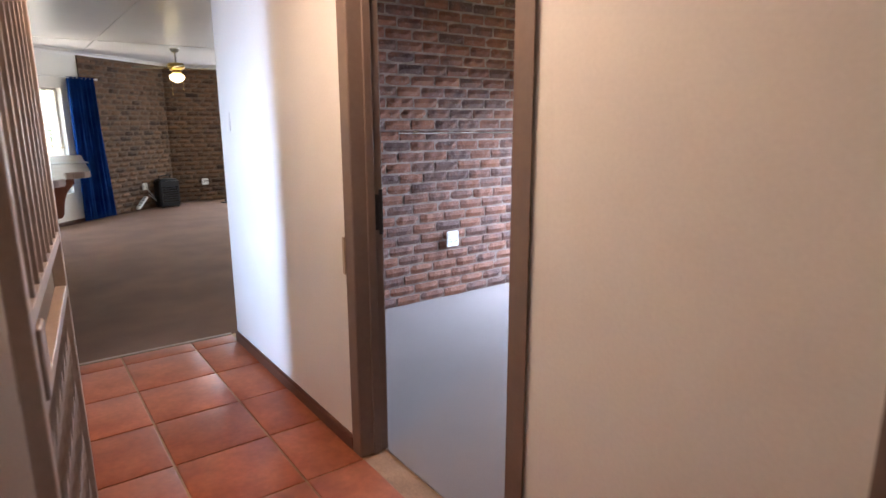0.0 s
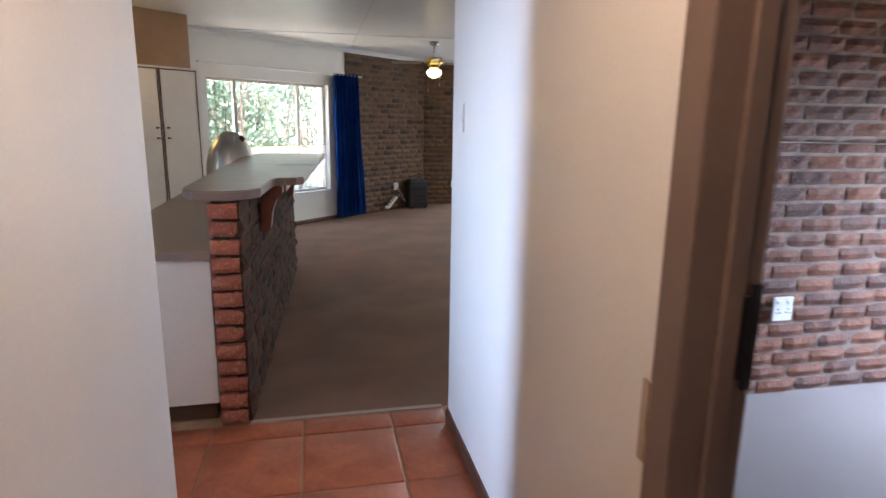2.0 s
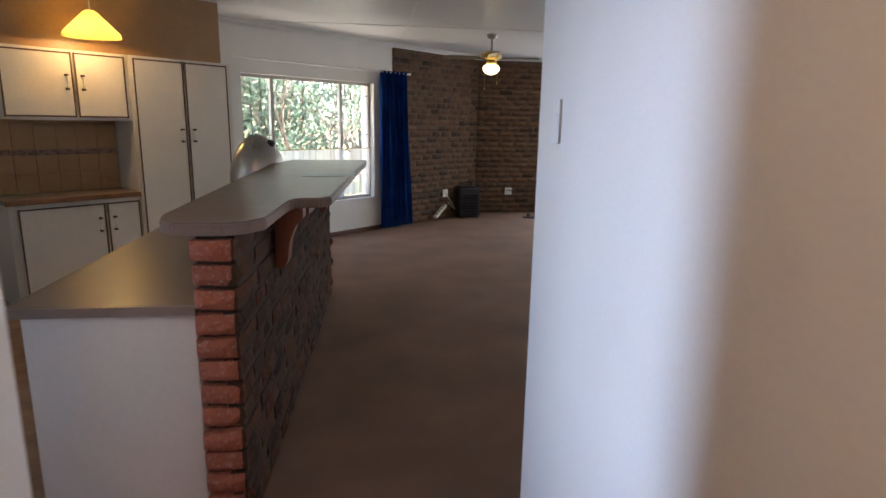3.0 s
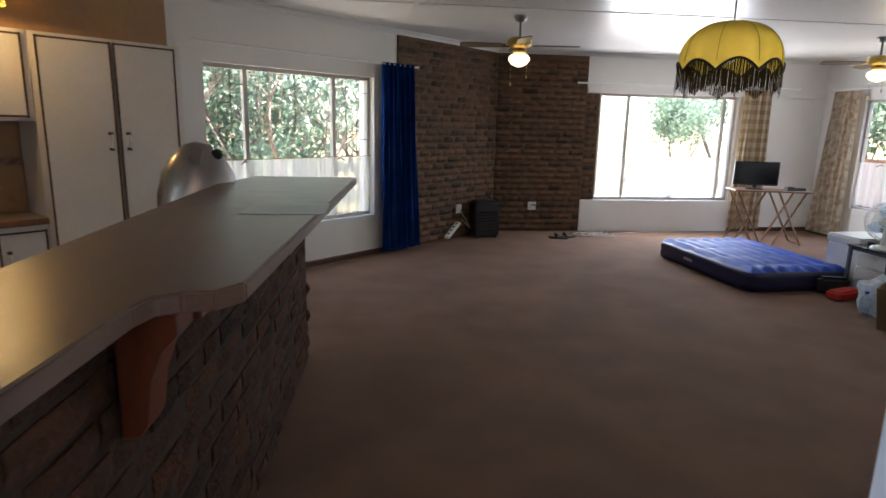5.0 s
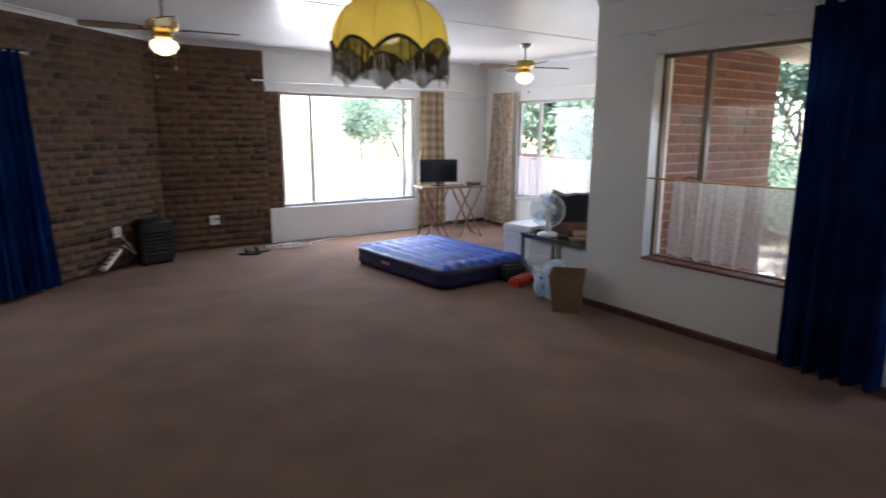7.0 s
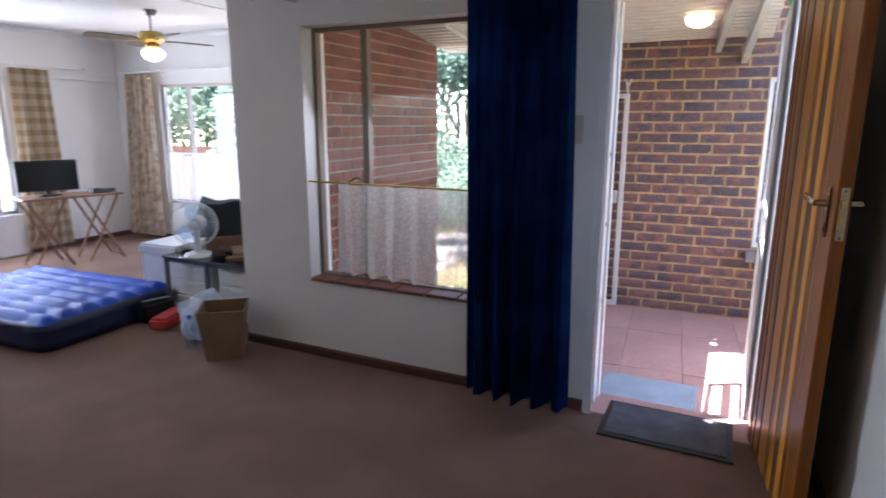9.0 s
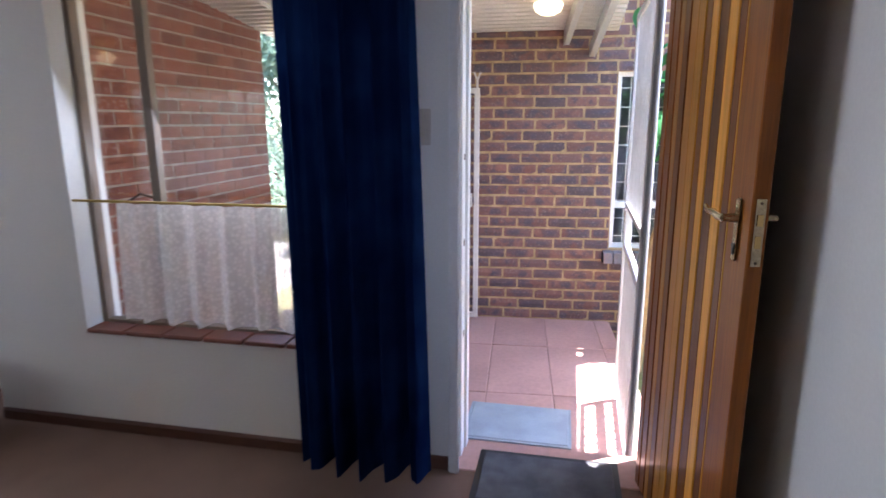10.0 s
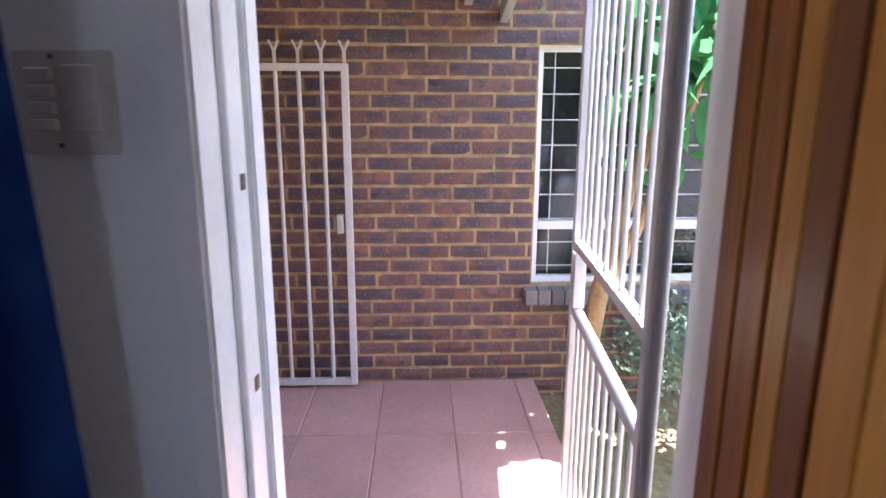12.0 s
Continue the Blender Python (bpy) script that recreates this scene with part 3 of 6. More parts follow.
# the wall of the patio door, with a window
wall("wall_east", (5.615, 7.378), (5.615, 3.9), 0.22, -0.25, CEIL, M_PLASTER, "off-white plastered wall with a window and the patio doorway",
     [(7.378 - 6.83, 7.378 - 5.42, 0.50, 2.0), (7.378 - 5.09, 7.378 - 4.295, -0.02, 2.07)])
wall("wall_south", (5.615, 4.09), (1.95, 4.02), 0.13, -0.25, CEIL, M_PLASTER, "off-white plastered wall behind the patio door")
# hall and bedroom
wall("wall_hall_right", (1.83, 3.89), (1.83, -1.6), 0.12, -0.25, CEIL, M_PLASTER, "cream plastered hall wall with a bedroom doorway", [(3.89 - 2.15, 3.89 - 1.14, -0.02, 2.04), (3.89 - 0.22, 3.89 + 0.58, -0.02, 2.04)])
wall("wall_hall_left", (0.50, -1.6), (0.50, 1.97), 0.15, -0.25, CEIL, M_PLASTER, "cream plastered hall wall")
wall("wall_hall_pier", (0.785, 1.97), (0.785, 3.02), 0.435, -0.25, CEIL, M_PLASTER, "cream plastered wall end between hall and kitchen")
wall("wall_hall_back", (1.95, -1.6), (0.35, -1.6), 0.15, -0.25, CEIL, M_PLASTER, "cream plastered wall at the hall's end")
wall("wall_kitchen_south", (0.35, 2.8), (-2.6, 2.8), 0.2, -0.25, CEIL, M_PLASTER, "off-white plastered kitchen wall")
wall("wall_kitchen_west", (-2.6, 2.6), (-2.6, 7.3), 0.2, -0.25, CEIL, M_PLASTER, "off-white plastered kitchen wall", [(0.25, 0.89, 1.0, 2.0)])
wall("wall_kitchen_end", (-2.8, 7.041), (-1.8, 7.041), 0.2, -0.25, CEIL, M_PLASTER, "off-white plastered kitchen wall")
wall("wall_bedroom_east", (5.46, 3.9), (5.46, -1.0), 0.15, -0.25, CEIL, M_PLASTER, "white plastered bedroom wall", [(0.20, 1.70, 0.75, 1.85)])
wall("wall_bedroom_south", (5.6, -0.6), (1.95, -0.6), 0.2, -0.25, CEIL, M_PLASTER, "white plastered bedroom wall")


bm = bmesh.new()
prism(bm, [(-2.8, -1.75), (5.84, -1.75), (5.84, 7.148), (8.15, 7.148), (8.15, 11.84), (3.0, 11.84), (-2.06, 7.24), (-2.8, 7.24)], CEIL, CEIL + 0.14)
for y in (5.22, 8.82):
    box(bm, -0.5, 7.9, y - 0.018, y + 0.018, CEIL - 0.006, CEIL)
box(bm, 1.76, 1.796, 4.1, 10.2, CEIL - 0.007, CEIL)
structure("ceiling", bm, M_CEIL, "pale painted board ceiling with thin cover strips", "ceiling")

# carpet in the living room and the bedroom, a screed under the tiles
bm = bmesh.new()
prism(bm, [(0.75, 4.06), (5.615, 4.06), (5.615, 7.378), (7.92, 7.378), (7.92, 11.6), (3.07, 11.6), (-0.1, 8.692), (-0.1, 7.05), (0.75, 7.05)], -0.25, 0.0)
structure("floor_living", bm, M_CARPET, "brown wall-to-wall carpet, darker towards the walls", "carpet")
bm = bmesh.new()
box(bm, 1.95, 5.46, -0.6, 3.89, -0.25, 0.0)
structure("floor_bedroom", bm, M_CARPET_BED, "grey-beige wall-to-wall bedroom carpet", "carpet")
bm = bmesh.new()
prism(bm, [(-2.6, 2.8), (0.35, 2.8), (0.35, -1.6), (1.95, -1.6), (1.95, 4.06), (0.75, 4.06), (0.75, 7.05), (-0.1, 7.05), (-0.1, 8.692), (-1.9, 7.04), (-2.6, 7.04)], -0.25, -0.006)
floor_hall = structure("floor_hall", bm, M_GROUT, "terracotta tiled floor with pale brown joints", "floor")
bm = bmesh.new()
box(bm, 0.88, 1.83, 4.035, 4.062, -0.005, 0.006)
structure("threshold_strip", bm, M_TAUPE, "thin strip between tiles and carpet", "threshold")


def skirting(name, p, q, material, h=0.058, t=0.013, z=0.0):
    """A skirting board on the right of the line from p to q, that is on the room's side of a wall's face."""
    bm = bmesh.new()
    length = math.hypot(q[0] - p[0], q[1] - p[1])
    vs = [(0, 0), (-t, 0), (-t, h - 0.012), (-t * 0.4, h), (0, h)]
    a = [bm.verts.new((0, y, z + w)) for y, w in vs]
    b = [bm.verts.new((length, y, z + w)) for y, w in vs]
    for i in range(5):
        bm.faces.new((a[i], a[(i + 1) % 5], b[(i + 1) % 5], b[i]))
    bm.faces.new(a)
    bm.faces.new(list(reversed(b)))
    return structure(name, bm, material, "dark brown wooden skirting board", "skirting board", along(p, q))


skirting("baseboard_northwest", diag(1.0), diag(BR0), M_SKIRT)
skirting("baseboard_north", (4.35, 11.60), (7.92, 11.60), M_SKIRT)
skirting("baseboard_alcove", (7.92, 11.60), (7.92, 7.378), M_SKIRT)
skirting("baseboard_east", (5.615, 7.378), (5.615, 5.10), M_SKIRT)
skirting("baseboard_south", (5.615, 4.09), (1.95, 4.02), M_SKIRT)
skirting("baseboard_hall", (1.83, 3.89), (1.83, 2.195), M_SKIRT, 0.07)
skirting("baseboard_hall_near", (1.83, 1.095), (1.83, 0.28), M_SKIRT, 0.07)
skirting("baseboard_pier", (0.785, 1.98), (0.785, 3.02), M_SKIRT, 0.07)
skirting("baseboard_bedroom", (5.46, 3.84), (5.46, -0.6), M_SKIRT, 0.07)


def cornice(name, p, q, size=0.055):
    bm = bmesh.new()
    length = math.hypot(q[0] - p[0], q[1] - p[1])
    vs = [(0, 0), (0, -size), (-0.010, -size), (-0.018, -size * 0.6), (-size * 0.6, -0.018), (-size, -0.010), (-size, 0)]
    a = [bm.verts.new((0, y, CEIL + w)) for y, w in vs]
    b = [bm.verts.new((length, y, CEIL + w)) for y, w in vs]
    n = len(vs)
    for i in range(n):
        bm.faces.new((a[i], a[(i + 1) % n], b[(i + 1) % n], b[i]))
    bm.faces.new(a)
    bm.faces.new(list(reversed(b)))
    return structure(name, bm, M_CEIL, "white coved cornice along the ceiling", "cornice", along(p, q))


cornice("cornice_northwest", diag(0), NW)
cornice("cornice_north", NW, (7.92, 11.60))
cornice("cornice_alcove", (7.92, 11.60), (7.92, 7.378))
cornice("cornice_east", (5.615, 7.378), (5.615, 4.02))
cornice("cornice_south", (5.615, 4.09), (1.95, 4.02))
cornice("cornice_hall", (1.83, 3.89), (1.83, -1.6))

# the plaster under window b stands proud, and so does the band above it
bm = bmesh.new()
box(bm, 4.33, 6.60, 11.55, 11.597, 0.0, 0.45)
bevel_all(bm, 0.006)
structure("trim_under_window", bm, M_PLASTER, "white plastered panel under the wide window", "panel")
bm = bmesh.new()
box(bm, 4.34, 7.90, 11.555, 11.597, 1.935, 2.0)
structure("trim_over_window", bm, M_PLASTER, "white pelmet band over the wide window", "pelmet")


# ---- windows ----
def window(name, m, width, height, mullions, frame_mat, label, bars=(), transom=None, depth=0.05, f=0.035):
    """A steel window in the plane y = 0, from x = 0 to width and z = 0 to height. mullions: places across; bars: panes with burglar bars."""
    ob = empty(name, label, "window", at=m, kind="structure")
    bm = bmesh.new()
    box(bm, 0, width, -depth / 2, depth / 2, 0, f)
    box(bm, 0, width, -depth / 2, depth / 2, height - f, height)
    box(bm, 0, f, -depth / 2, depth / 2, f, height - f)
    box(bm, width - f, width, -depth / 2, depth / 2, f, height - f)
    part("window_frame", bm, frame_mat, ob)
    for x in mullions:
        bm = bmesh.new()
        box(bm, x - 0.02, x + 0.02, -depth / 2 + 0.003, depth / 2 - 0.003, f, height - f)
        part("mullion", bm, frame_mat, ob)
    edges = [f, *mullions, width - f]
    for i, (a, b) in enumerate(zip(edges, edges[1:])):
        a, b = a + (0.02 if i else 0), b - (0.02 if i < len(mullions) else 0)
        bm = bmesh.new()
        box(bm, a, b, -0.002, 0.002, f, height - f)
        pane = part("pane", bm, M_GLASS, ob)
        pane.visible_shadow = False
        if i in bars:
            bm = bmesh.new()
            w = b - a
            for k in (0.33, 0.66):
                rod(bm, (a + w * k, -0.018, f), (a + w * k, -0.018, height - f), 0.004, 6)
            n = 9
            for k in range(1, n):
                z = height * k / n
                lo, hi = ((a, a + w * 0.33), (a + w * 0.33, a + w * 0.66), (a + w * 0.66, b))[k % 3]
                rod(bm, (lo, -0.018, z), (hi, -0.018, z), 0.004, 6)
            part("burglar_bars", bm, M_EDGING, ob, "thin dark steel burglar bars in a stepped pattern")
    if transom:
        bm = bmesh.new()
        tube(bm, [(mullions[0] - 0.01, -0.03, transom), (mullions[0] - 0.05, -0.06, transom + 0.02), (mullions[0] - 0.10, -0.07, transom - 0.01)], 0.006)
        part("window_handle", bm, M_EDGING, ob, "dark window catch")
        bm = bmesh.new()
        tube(bm, [(mullions[-1] + 0.01, -0.03, transom), (mullions[-1] + 0.05, -0.06, transom + 0.02), (mullions[-1] + 0.10, -0.07, transom - 0.01)], 0.006)
        part("window_handle", bm, M_EDGING, ob, "dark window catch")
    return ob


window("window_1", along(diag(A0, -0.10), diag(A1, -0.10)) @ pose(0, 0, 0.45), A1 - A0, 1.48, [diag_s(0.322) - A0, diag_s(1.061) - A0], M_FRAME,
       "wide steel-framed window with burglar bars in its side panes", bars=(0, 2), transom=0.62)
window("window_2", pose(4.545, 11.68, 0.45), 2.045, 1.48, [0.43, 1.87], M_FRAME, "wide steel-framed window, very bright outside")
window("window_3", along((7.985, 10.86), (7.985, 8.5)) @ pose(0, 0, 0.45), 2.36, 1.45, [0.44, 1.9], M_FRAME, "wide steel-framed window facing green trees", bars=(0,), transom=0.6)
window("window_4", along((5.745, 6.83), (5.745, 5.42)) @ pose(0, 0, 0.50), 1.41, 1.50, [0.36, 1.10], M_DFRAME, "brown-framed window onto the patio, reflecting the room", transom=0.62, f=0.024)

window("window_6", along((-2.7, 2.85), (-2.7, 3.49)) @ pose(0, 0, 1.0), 0.64, 1.0, [0.32], M_FRAME, "steel-framed kitchen window")
window("window_7", along((5.54, 3.70), (5.54, 2.20)) @ pose(0, 0, 0.75), 1.50, 1.10, [0.5, 1.0], M_FRAME, "steel-framed bedroom window")
# the red tile sill of the patio window
sill = empty("sill_tiles", "dull red quarry tile window sill", "sill", kind="structure", at=pose(0, 0, 0))
for i in range(7):
    bm = bmesh.new()
    box(bm, 5.60, 5.715, 5.43 + i * 0.2, 5.622 + i * 0.2, 0.494, 0.514)
    bevel_all(bm, 0.004, 1)
    part("tile", bm, M_SILLTILE, sill)


# ---- doors and frames ----
def door_frame(name, m, width, height, depth, material, label, face=0.05, lip=0.008, thick=0.035):
    """A pressed-steel frame lining an opening along x, from y = 0 to depth."""
    ob = empty(name, label, "door frame", at=m, kind="structure")
    for side, (a, b, c, d) in (("jamb", (0.0, thick, -face, 0.0)), ("jamb", (width - thick, width, width, width + face))):
        bm = bmesh.new()
        box(bm, a, b, -lip, depth + lip, 0, height)
        box(bm, min(a, c), max(b, d), -lip - 0.004, -lip, 0, height + face)
        box(bm, min(a, c), max(b, d), depth + lip, depth + lip + 0.004, 0, height + face)
        x = b if side and a == 0.0 else a - 0.012
        box(bm, x, x + 0.012, depth * 0.45, depth * 0.75, 0, height)
        bevel_all(bm, 0.002, 1)
        part(side, bm, material, ob)
    bm = bmesh.new()
    box(bm, 0.035, width - 0.035, -lip, depth + lip, height - 0.035, height)
    box(bm, -0.0, width, -lip - 0.004, -lip, height, height + face)
    part("head", bm, material, ob)
    return ob


# bedroom doorway, brown frame with the strike plate on the far jamb
bed_frame = door_frame("door_frame_bedroom", along((1.83, 2.15), (1.83, 1.14)), 1.01, 2.04, 0.12, M_BROWNFRAME, "brown painted steel door frame with a strike plate", face=0.04)
bm = bmesh.new()
box(bm, 0.036, 0.040, 0.075, 0.115, 1.02, 1.17)
box(bm, 0.034, 0.042, 0.112, 0.128, 1.00, 1.19)
part("strike_plate", bm, M_BLACK, bed_frame, "dark metal strike plate")
bm = bmesh.new()
box(bm, -0.055, -0.035, -0.018, -0.012, 0.83, 0.99)
part("strike_plate", bm, M_TAUPE, bed_frame, "narrow painted strike plate")
near_frame = door_frame("door_frame_hall", along((1.83, 0.22), (1.83, -0.58)), 0.80, 2.04, 0.12, M_BROWNFRAME, "brown painted steel door frame in the hall", face=0.06)
bm = bmesh.new()
box(bm, 0.04, 0.76, 0.05, 0.09, 0.008, 2.0)
bevel_all(bm, 0.003, 1)
leaf = thing("door", bm, M_DOORPLAIN, "plain brown closed hall door", "door", at=along((1.83, 0.22), (1.83, -0.58)))

# patio doorway: white steel frame
patio_frame = door_frame("door_frame_patio", along((5.615, 5.09), (5.615, 4.295)), 0.795, 2.07, 0.22, M_WHITE, "white painted steel door frame of the patio door", face=0.014, lip=0.012, thick=0.008)
bm = bmesh.new()
box(bm, -0.014, 0.030, -0.034, -0.017, 0, 2.085)
bevel_all(bm, 0.006, 3)
part("lip", bm, M_WHITE, patio_frame, "rolled white edge towards the room", smooth=40)
bm = bmesh.new()
box(bm, 0.0085, 0.030, 0.175, 0.231, 0, 2.03)
bevel_all(bm, 0.004, 2)
part("outer_stop", bm, M_WHITE, patio_frame)
for z in (0.55, 0.95, 1.30):
    bm = bmesh.new()
    box(bm, 0.0185, 0.022, 0.132, 0.150, z, z + 0.026)
    part("strike_plate", bm, M_EDGING, patio_frame, "dark slot in the frame")
bm = bmesh.new()
box(bm, 5.617, 5.86, 4.297, 5.088, -0.25, 0.004)
bevel_all(bm, 0.004, 1)
structure("door_sill_patio", bm, M_PATIO, "pinkish concrete door sill", "sill")

# the patio door, open against the wall
HINGE, LOCK = (5.675, 4.298), (4.912, 4.192)
DOORW = math.hypot(LOCK[0] - HINGE[0], LOCK[1] - HINGE[1])
door = empty("patio_door", "open varnished door of light and dark wooden slats", "door", at=along(HINGE, LOCK) @ pose(0, 0, 0.012))


def door_board(name, x0, x1, y0, y1, z0, z1, material, label=""):
    bm = bmesh.new()
    box(bm, x0, x1, y0, y1, z0, z1)
    bevel_all(bm, 0.003, 1)
    return part(name, bm, material, door, label)


# local y < 0 is the face seen from the room
door_board("lock_stile", DOORW - 0.125, DOORW, -0.042, 0.0, 0.0, 2.03, M_DOORWOOD, "reddish brown wooden stile")
door_board("hinge_stile", 0.0, 0.05, -0.042, 0.0, 0.0, 2.03, M_DOORWOOD, "reddish brown wooden stile")
x, i = 0.052, 0
while x < DOORW - 0.13:
    w = min((0.062, 0.048, 0.055, 0.068)[i % 4], DOORW - 0.127 - x)
    door_board("slat", x, x + w - 0.0035, -0.040 + 0.002 * (i % 2), -0.004, 0.002, 2.028, M_SLATWOOD if i % 7 in (1, 3, 4, 6) else M_DOORWOOD)
    x, i = x + w, i + 1
door_board("core", 0.052, DOORW - 0.128, -0.022, -0.002, 0.004, 2.02, M_EDGING, "dark groove backing")
HX = DOORW - 0.062
bm = bmesh.new()
box(bm, HX - 0.014, HX + 0.014, -0.049, -0.0425, 1.095, 1.255)
bevel_all(bm, 0.004)
plate = part("handle_plate", bm, M_LOCK, door, "tarnished brassy lock plate")
bm = bmesh.new()
lathe(bm, [(0.012, 0), (0.010, 0.030), (0.012, 0.036)], 14, pose(HX, -0.049, 1.205, 90))
tube(bm, [(HX, -0.080, 1.205), (HX - 0.02, -0.085, 1.206), (HX - 0.06, -0.085, 1.212), (HX - 0.10, -0.082, 1.208), (HX - 0.125, -0.080, 1.220)], [0.010, 0.011, 0.0095, 0.008, 0.005], 10)
part("lever", bm, M_LOCK, plate, "curved tarnished brassy lever", smooth=40)
bm = bmesh.new()
lathe(bm, [(0.007, 0), (0.007, 0.003)], 12, pose(HX, -0.049, 1.135, 90))
box(bm, HX - 0.003, HX + 0.003, -0.0525, -0.049, 1.112, 1.135)
part("keyhole", bm, M_BLACK, plate, "dark keyhole")
bm = bmesh.new()
box(bm, DOORW, DOORW + 0.003, -0.033, -0.009, 1.095, 1.260)
lockcase = part("lock_faceplate", bm, M_LOCK, door, "metal mortice lock faceplate on the door edge")
for z0, z1 in ((1.195, 1.222), (1.140, 1.170)):
    bm = bmesh.new()
    box(bm, DOORW + 0.003, DOORW + (0.006 if z0 > 1.18 else 0.004), -0.028, -0.014, z0, z1)
    part("bolt", bm, M_BRASS, lockcase)
for z in (1.103, 1.250):
    bm = bmesh.new()
    lathe(bm, [(0.0035, 0), (0.003, 0.002)], 10, pose(DOORW + 0.003, -0.021, z, 0, 90))
    part("screw", bm, M_EDGING, lockcase)
bm = bmesh.new()
tube(bm, [(HX, 0.0, 1.205), (HX, 0.045, 1.205), (HX - 0.05, 0.05, 1.205), (HX - 0.10, 0.05, 1.210)], 0.009, 8)
part("lever", bm, M_LOCK, door, "lever on the far face", smooth=40)
for z in (0.25, 1.75):
    bm = bmesh.new()
    lathe(bm, [(0.008, 0), (0.008, 0.10)], 10, pose(-0.008, -0.03, z))
    part("hinge", bm, M_ZINC, door, "steel hinge")

# doormat inside
bm = bmesh.new()
box(bm, 5.425, 5.755, 4.425, 4.965, 0.003, 0.016)
bevel_all(bm, 0.003, 1)
mat_in = empty("doormat", "worn dark grey doormat on the carpet", "doormat", at=pose(0, 0, 0))
part("mat_surface", bm, M_MAT, mat_in)
bm = bmesh.new()
for x0, x1, y0, y1 in ((5.40, 5.425, 4.40, 4.99), (5.755, 5.78, 4.40, 4.99), (5.425, 5.755, 4.40, 4.425), (5.425, 5.755, 4.965, 4.99)):
    box(bm, x0, x1, y0, y1, 0.002, 0.010)
part("border", bm, M_BLACK, mat_in, "worn rubber border")

# ---- the hall's barred gate, swung back ----
gate = empty("hall_security_gate", "open taupe painted steel security gate with twisted bars", "gate", at=along((0.800, 1.96), (0.705, 1.06)) @ pose(0, 0, 0.03))
GW, GH = 0.90, 1.98
for x in (0.0, GW - 0.04):
    bm = bmesh.new()
    box(bm, x, x + 0.04, -0.015, 0.015, 0, GH)
    bevel_all(bm, 0.002, 1)
    part("stile", bm, M_GATE, gate)
for z in (0.02, 0.955, 1.11, GH - 0.04):
    bm = bmesh.new()
    box(bm, 0.04, GW - 0.04, -0.014, 0.014, z, z + 0.03)
    bevel_all(bm, 0.002, 1)
    part("rail", bm, M_GATE, gate)
for i in range(7):
    x = 0.04 + (GW - 0.08) * (i + 1) / 8
    bm = bmesh.new()
    box(bm, x - 0.007, x + 0.007, -0.012, 0.012, 1.14, GH - 0.04)
    part("bar", bm, M_GATE, gate)
    bm = bmesh.new()
    n = 22
    rings = []
    for k in range(n + 1):
        a, z = 2 * math.pi * k / n * 1.5, 0.05 + (0.905) * k / n
        rings.append([bm.verts.new((x + 0.010 * math.cos(a + q * math.pi / 2), 0.010 * math.sin(a + q * math.pi / 2), z)) for q in range(4)])
    for r0, r1 in zip(rings, rings[1:]):
        for q in range(4):
            bm.faces.new((r0[q], r0[(q + 1) % 4], r1[(q + 1) % 4], r1[q]))
    part("twisted_bar", bm, M_GATE, gate)
bm = bmesh.new()
box(bm, GW - 0.11, GW - 0.04, -0.022, 0.022, 0.985, 1.11)
bevel_all(bm, 0.003, 1)
part("lock_box", bm, M_GATE, gate)
# the timber post behind the gate
bm = bmesh.new()
box(bm, 0.505, 0.53, 1.72, 1.95, 0, 2.05)
bevel_all(bm, 0.003, 1)
structure("trim_hall_post", bm, M_BROWNFRAME, "brown painted timber board on the hall wall", "board")


# ---- small wall fittings ----
def wall_plate(name, m, w, h, label, category, kind_of):
    """A plate on a wall: local x across, z up, y < 0 towards the room."""
    ob = empty(name, label, category, at=m)
    bm = bmesh.new()
    box(bm, -w / 2, w / 2, -0.006 if kind_of == "switch" else -0.012, 0.0, -h / 2, h / 2)
    bevel_all(bm, 0.003)
    part("plate", bm, M_AGED_PLASTIC if kind_of == "intercom" else M_WHITE_PLASTIC, ob)
    if kind_of == "socket":
        for sx in (-0.25, 0.25):
            bm = bmesh.new()
            box(bm, sx * w - 0.011, sx * w + 0.011, -0.017, -0.012, h * 0.22, h * 0.38)
            bevel_all(bm, 0.002, 1)
            part("rocker", bm, M_WHITE_PLASTIC, ob)
            for px, pz in ((0, 0.012), (-0.010, -0.008), (0.010, -0.008)):
                bm = bmesh.new()
                lathe(bm, [(0.0042, 0), (0.0042, 0.002)], 10, pose(sx * w + px, -0.012, -0.012 + pz, 90))
                part("pin_hole", bm, M_BLACK, ob)
    elif kind_of == "switch":
        bm = bmesh.new()
        box(bm, -0.012, 0.012, -0.0095, -0.0062, -0.012, 0.022)
        bevel_all(bm, 0.002, 1)
        part("rocker", bm, M_WHITE_PLASTIC, ob)
    elif kind_of == "intercom":
        for k in range(4):
            bm = bmesh.new()
            box(bm, -w * 0.34, -w * 0.08, -0.020, -0.012, -0.036 + k * 0.022, -0.020 + k * 0.022)
            bevel_all(bm, 0.002, 1)
            part("switch", bm, M_AGED_PLASTIC, ob)
        bm = bmesh.new()
        box(bm, w * 0.02, w * 0.36, -0.016, -0.012, -0.038, 0.050)
        bevel_all(bm, 0.002, 1)
        part("blank_cover", bm, M_AGED_PLASTIC, ob)
        for z in (-0.055, 0.060):
            bm = bmesh.new()
            lathe(bm, [(0.004, 0), (0.003, 0.002)], 10, pose(-0.012, -0.012, z, 90))
            part("screw", bm, M_RUST, ob, "rusty screw")
    return ob


